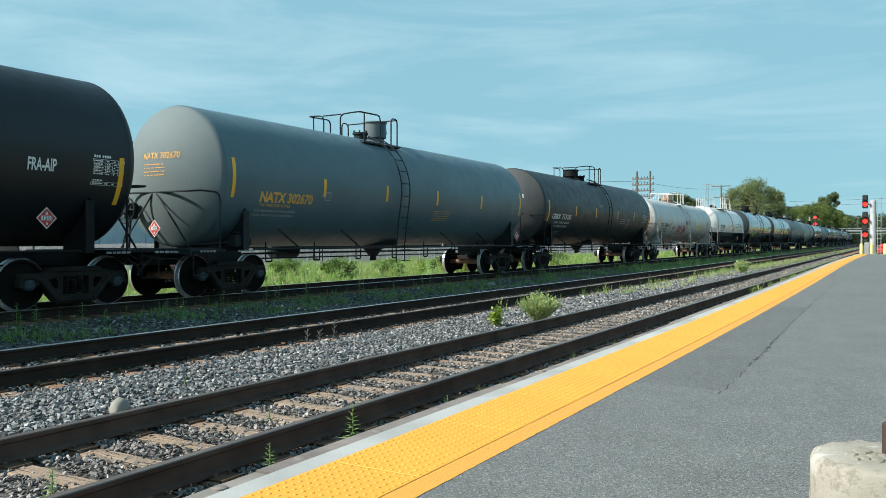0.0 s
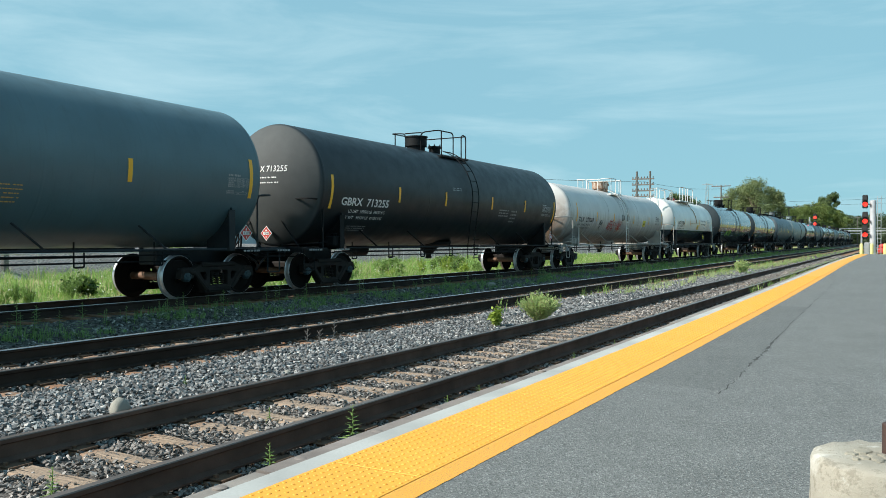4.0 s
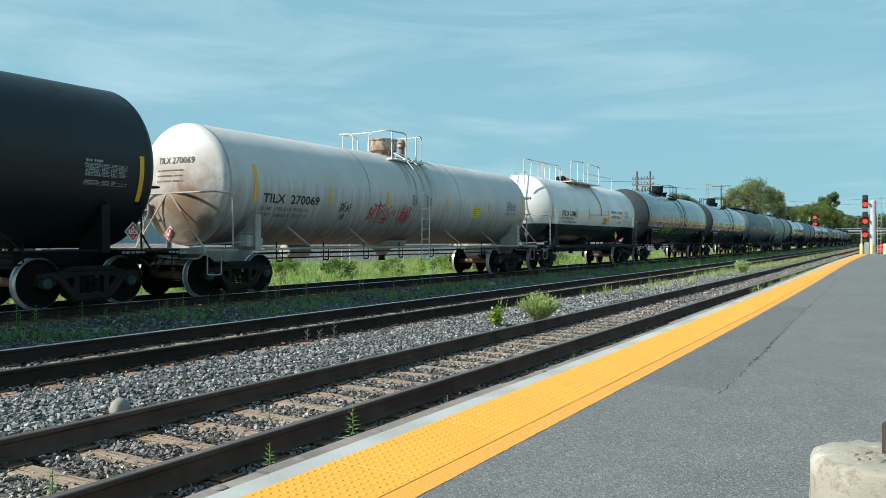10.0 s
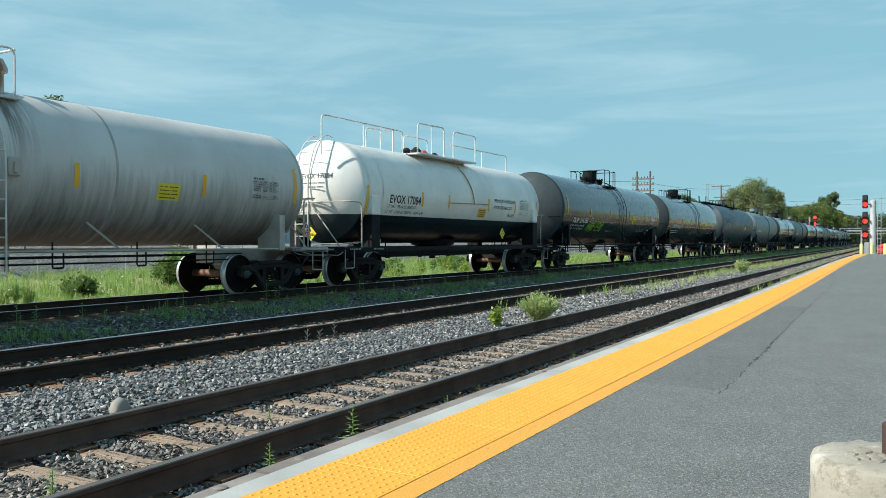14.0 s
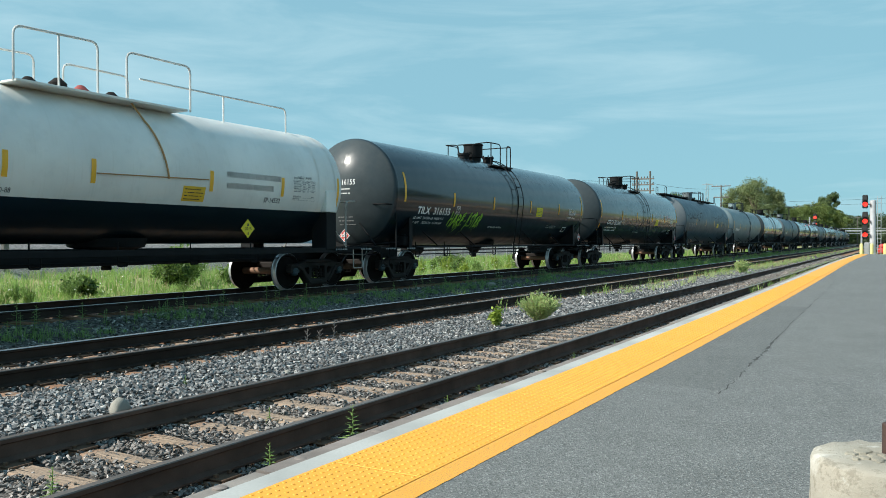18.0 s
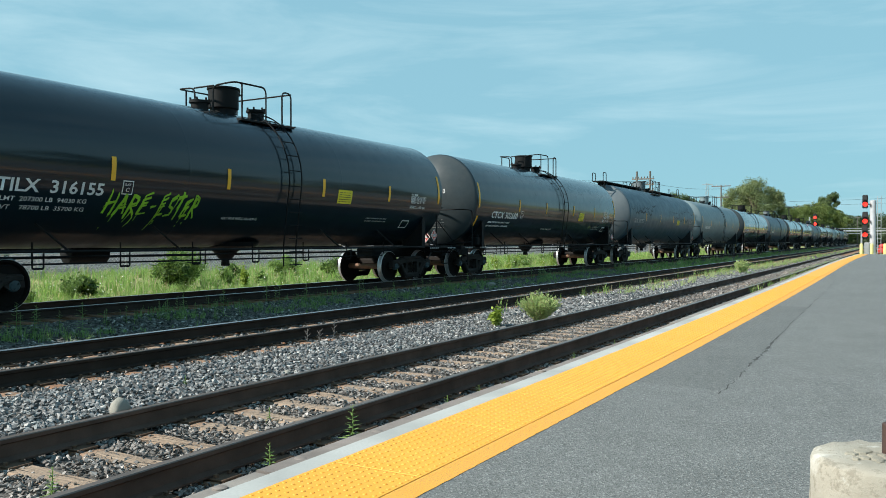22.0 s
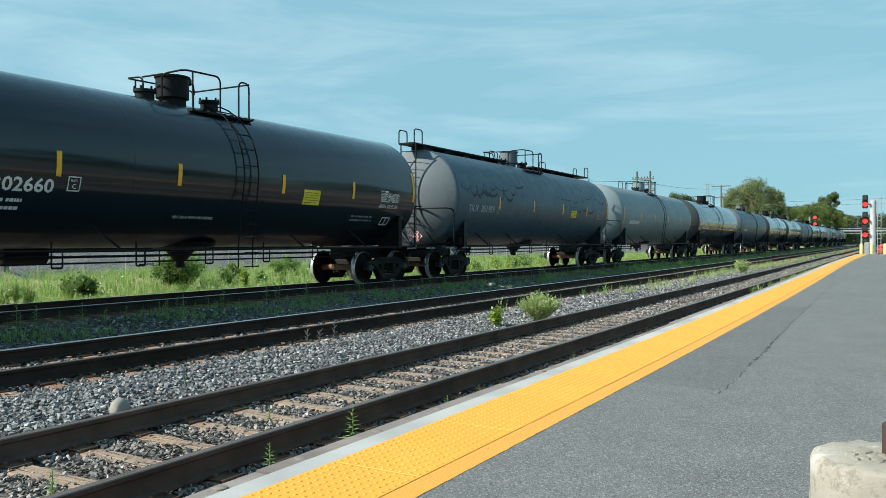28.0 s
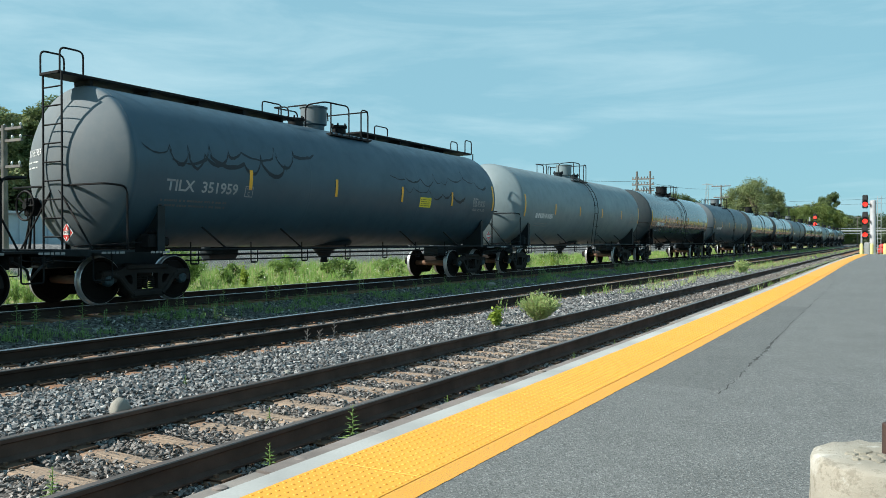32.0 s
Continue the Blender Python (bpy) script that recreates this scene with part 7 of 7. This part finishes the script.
def pole(x, y, h, arms, label, r=0.14):
    p = new("utility_pole")
    p.location = (x, y, -0.8)
    tagged(p, label, "utility pole", "poles along the line")
    part("pole", Shell().lathe(((r, 0), (r * 0.7, h)), 8), M["pole"], p)
    for z, w in arms:
        a = part("cross_arm", Shell().box(-w, w, -0.06, 0.06, z - 0.07, z + 0.07, 0.01), M["pole"], p)
        for k in range(5):
            q = -w + 0.12 + (2 * w - 0.24) * k / 4
            part("insulator", Shell().lathe(((0.03, z + 0.07), (0.06, z + 0.14), (0.06, z + 0.2), (0.03, z + 0.26)), 8, (q, 0, 0)), M["galv"], a)
    return p


def build_poles():
    # two-pole structure
    p = new("pole_structure")
    p.location = (-27.4, 97, -0.8)
    tagged(p, "timber two-pole line structure with stacked cross arms", "utility pole", "poles along the line")
    for x in (-0.95, 0.7):
        part("pole", Shell().lathe(((0.17, 0), (0.12, 10.7)), 8, (x, 0, 0)), M["pole"], p)
    for z in (9.75, 9.05, 8.3, 7.6):
        a = part("cross_arm", Shell().box(-1.55, 1.2, -0.07, 0.07, z - 0.08, z + 0.08, 0.01), M["pole"], p)
        for k in range(8):
            part("insulator", Shell().lathe(((0.03, z + 0.08), (0.07, z + 0.16), (0.07, z + 0.24), (0.03, z + 0.32)), 8, (-1.45 + 0.36 * k, 0, 0)), M["pole"], a)
    for sx in (-1, 1):
        part("brace", Shell().tube([(-0.2 - sx * 1.1, 0, 6.4), (-0.2 + sx * 1.1, 0, 7.5)], 0.06, 5), M["pole"], p)
    pole(-25.3, 134, 11.2, ((11.0, 1.5), (9.2, 1.2)), "timber pole with cross arms beside the far trees")
    pole(-17.5, 155, 8.4, ((8.2, 1.9),), "timber pole with a single cross arm")
    pole(-14.5, 345, 11.5, ((11.2, 1.2),), "slim far pole by the pipe bridge")
    pole(-39, 23.4, 7.9, ((7.7, 1.5), (7.1, 1.5), (5.8, 1.4)), "timber pole with three cross arms at the yard", 0.2)
    t = new("lattice_mast")
    t.location = (-39.0, 190, -0.8)
    tagged(t, "thin grey lattice mast far behind the train", "mast")
    s = Shell()
    for x in (-0.5, 0.5):
        s.tube([(x, 0, 0), (x * 0.4, 0, 15.6)], 0.07, 4)
    for i in range(12):
        z = 2 + 1.1 * i
        s.tube([(-0.4, 0, z), (0.4, 0, z + 1.3)], 0.04, 4)
    s.tube([(-1.2, 0, 15.2), (1.2, 0, 15.2)], 0.06, 4)
    part("frame", s, M["galv"], t)
    # overhead lines
    for k, (a, b, sag) in enumerate((((-27.4, 97, 8.6), (-25.3, 134, 9.8), 0.4), ((-25.3, 134, 9.8), (-17.5, 155, 7.4), 0.3), ((-17.5, 155, 8.4), (40, 240, 15.5), 0.8), ((-17.5, 155, 7.6), (40, 245, 14.4), 0.8),
                                     ((-39, 23.4, 6.7), (-27.4, 97, 8.6), 0.6))):
        s = Shell()
        pts = []
        for i in range(13):
            u = i / 12
            pts.append((a[0] + (b[0] - a[0]) * u, a[1] + (b[1] - a[1]) * u, a[2] + (b[2] - a[2]) * u - 4 * sag * u * (1 - u)))
        s.tube(pts, 0.018, 4)
        tagged(part("overhead_wire", s, M["black_plain"]), "dark sagging overhead wire between poles", "wire", "overhead wires")


def build_fence():
    f = new("wire_fence")
    f.location = (0, 0, -0.7)
    tagged(f, "grey chain-link fence with steel posts behind the meadow", "fence")
    x0, hgt = -37.5, 1.35
    for i in range(48):
        y = 6 + 2.6 * i
        part("post", shared("fence_post", lambda: Shell().lathe(((0.035, 0), (0.035, hgt + 0.05), (0.01, hgt + 0.08)), 7).mesh("post")), M["galv"], f, m=pose(x0, y, 0))
    part("top_rail", Shell().tube([(x0, 6, hgt), (x0, 128, hgt)], 0.022, 5), M["galv"], f)
    s = Shell()
    st = 0.22
    y = 6.0
    while y < 70:
        for sg in (-1, 1):
            ya, yb = y, y + sg * hgt
            s.add([(x0, ya - 0.006, 0), (x0, ya + 0.006, 0), (x0, yb + 0.006, hgt), (x0, yb - 0.006, hgt)], [(0, 1, 2, 3)])
        y += st
    part("mesh", s, M["galv"], f, smooth=False)
    # low pale shed wall seen between the cars
    b = new("shed")
    b.location = (-50, 20, 0.3)
    tagged(b, "long low pale blue metal shed behind the fence", "shed")
    part("wall", Shell().box(-6, 0, -30, 60, 0, 2.75), M["shed_blue"], b)
    for k in range(45):
        part("rib", shared("shed_rib", lambda: Shell().box(0, 0.06, -0.05, 0.05, 0, 2.75).mesh("rib")), M["shed_blue"], b, m=pose(0, -29 + 2 * k, 0))
    part("roof", Shell().box(-6.4, 0.35, -30.4, 60.4, 2.75, 2.95, 0.03), M["galv"], b)
    # parked car behind the platform end
    c = new("parked_car")
    c.location = (-0.6, 99, -0.35)
    tagged(c, "white and red parked car beyond the platform", "car")
    body = Shell().box(-0.9, 0.9, -2.2, 2.2, 0.35, 0.95, 0.15).box(-0.8, 0.8, -1.3, 1.2, 0.9, 1.5, 0.25)
    part("body", body, M["car_white"], c)
    part("rear_window", Shell().box(-0.65, 0.65, -1.36, -1.25, 1.02, 1.38, 0.03), M["black_plain"], c)
    for x in (-0.72, 0.72):
        part("tail_lamp", Shell().box(x - 0.16, x + 0.16, -2.26, -2.15, 0.6, 0.9, 0.03), M["red"], c)
        for y in (-1.4, 1.4):
            part("wheel", Shell().lathe(((0.2, -0.1), (0.33, -0.1), (0.33, 0.1), (0.2, 0.1)), 16, (x * 1.1, y, 0.33), "x"), M["black_plain"], c)
    r = new("red_car")
    r.location = (-1.55, 96, -0.35)
    tagged(r, "dark red parked car by the signal", "car")
    part("body", Shell().box(-0.6, 0.9, -2.0, 2.0, 0.3, 0.9, 0.15).box(-0.45, 0.75, -1.2, 1.1, 0.85, 1.35, 0.2), M["red"], r)
    for x in (-0.5, 0.8):
        for y in (-1.3, 1.3):
            part("wheel", Shell().lathe(((0.2, -0.1), (0.31, -0.1), (0.31, 0.1), (0.2, 0.1)), 14, (x, y, 0.31), "x"), M["black_plain"], r)


def build_small():
    def rock(x, y, z, r, label, mat, sq=(1, 1, 1)):
        bm = bmesh.new()
        bmesh.ops.create_icosphere(bm, subdivisions=3, radius=r)
        for v in bm.verts:
            n = noise.noise(v.co * (1.6 / r)) * 0.1 * r
            v.co += v.co.normalized() * n
            v.co = Vector((v.co.x * sq[0], v.co.y * sq[1], v.co.z * sq[2]))
        bm.verts.index_update()
        s = Shell().add([v.co[:] for v in bm.verts], [[v.index for v in f.verts] for f in bm.faces])
        bm.free()
        ob = part("rock", s.mesh("rock", True, 60), M[mat], m=pose(x, y, z))
        tagged(ob, label, "rock")
    rock(-5.95, 4.6, -0.2, 0.092, "pale rounded rock on the ballast", "rock", (0.85, 1.0, 1.25))
    rock(-12.1, 24.2, -0.2, 0.14, "pale flat rock beside the train", "rock", (1.3, 1.0, 0.7))
    for x, y, r in ((-6.3, 7.2, 0.05), (-6.9, 5.3, 0.045), (-4.8, 9.2, 0.05)):
        rock(x, y, ground_z(x), r, "whitish lump of ballast", "rock")
    # dry stalks
    for k, (x, y, h) in enumerate(((-7.2, 8.6, 0.32), (-7.35, 9.4, 0.38), (-7.3, 9.0, 0.26))):
        t = new("dry_stalk")
        t.location = (x, y, -0.26)
        tagged(t, "thin dry brown stalk on the ballast", "dry weed")
        s = Shell().tube([(0, 0, 0), (0.02, 0.02, h * 0.5), (0.0, 0.05, h)], [0.006, 0.005, 0.003], 5)
        for i in range(5):
            z = h * (0.4 + 0.12 * i)
            s.tube([(0.01, 0.02, z), (0.05 * (-1) ** i, 0.05, z + 0.05)], 0.003, 4)
        part("stalk", s, M["pole"], t)
    for x, y in ((-3.12, 3.03), (-3.12, 3.68), (-3.11, 4.47), (-3.11, 5.3), (-3.12, 7.4)):
        part_ob = part("bolt_cap", Shell().lathe(((0.04, -0.03), (0.04, -0.006), (0.034, -0.003)), 18), M["edge_timber"], m=pose(x, y, -0.008))
        tagged(part_ob, "round bolt cap set in the edge timber", "bolt cap")


M["grass_dark"] = leaf_mat("shade_weed_leaf", (0.17, 0.31, 0.09), (0.38, 0.55, 0.2), dry_amt=0.0)
M["shrub"] = leaf_mat("shrub_leaf", (0.05, 0.1, 0.025), (0.24, 0.36, 0.08), dry_amt=0.0)
M["bush_lime"] = leaf_mat("lime_leaf", (0.25, 0.35, 0.05), (0.42, 0.52, 0.1), dry_amt=0.0)
M["tree_light"] = leaf_mat("light_tree_leaf", (0.13, 0.18, 0.05), (0.3, 0.36, 0.1), dry_amt=0.0)
# mid tone paled for distance haze as well
M["tree_mid"] = leaf_mat("mid_tree_leaf", (0.09, 0.135, 0.055), (0.23, 0.3, 0.12), dry_amt=0.0)
M["mast_silver"] = plain("silver_mast_paint", (0.5, 0.51, 0.53), 0.5, 0.1, 0.15)
M["flower"] = plain("white_petal", (0.75, 0.75, 0.68), 0.7, 0, 0.1)
M["rust"] = plain("rusty_post_steel", (0.075, 0.045, 0.037), 0.75, 0.2, 0.3, 8, 0.4)
M["concrete_dark"] = plain("stained_grout", (0.27, 0.25, 0.2), 0.9, 0, 0.35, 20, 0.8)
M["shed_blue"] = plain("pale_blue_sheet", (0.42, 0.5, 0.54), 0.5, 0.1, 0.1)
M["car_white"] = plain("white_car_paint", (0.8, 0.8, 0.82), 0.3, 0, 0.05, coat=0.5)
M["rock"] = plain("pale_rock", (0.3, 0.29, 0.25), 0.85, 0, 0.2, 12, 0.5)

build_ground()
build_train()
build_bollard()
build_signals()
build_poles()
build_fence()
build_trees()
build_plants()
build_small()
build_platform()
build_tracks()
build_stones()
motions()
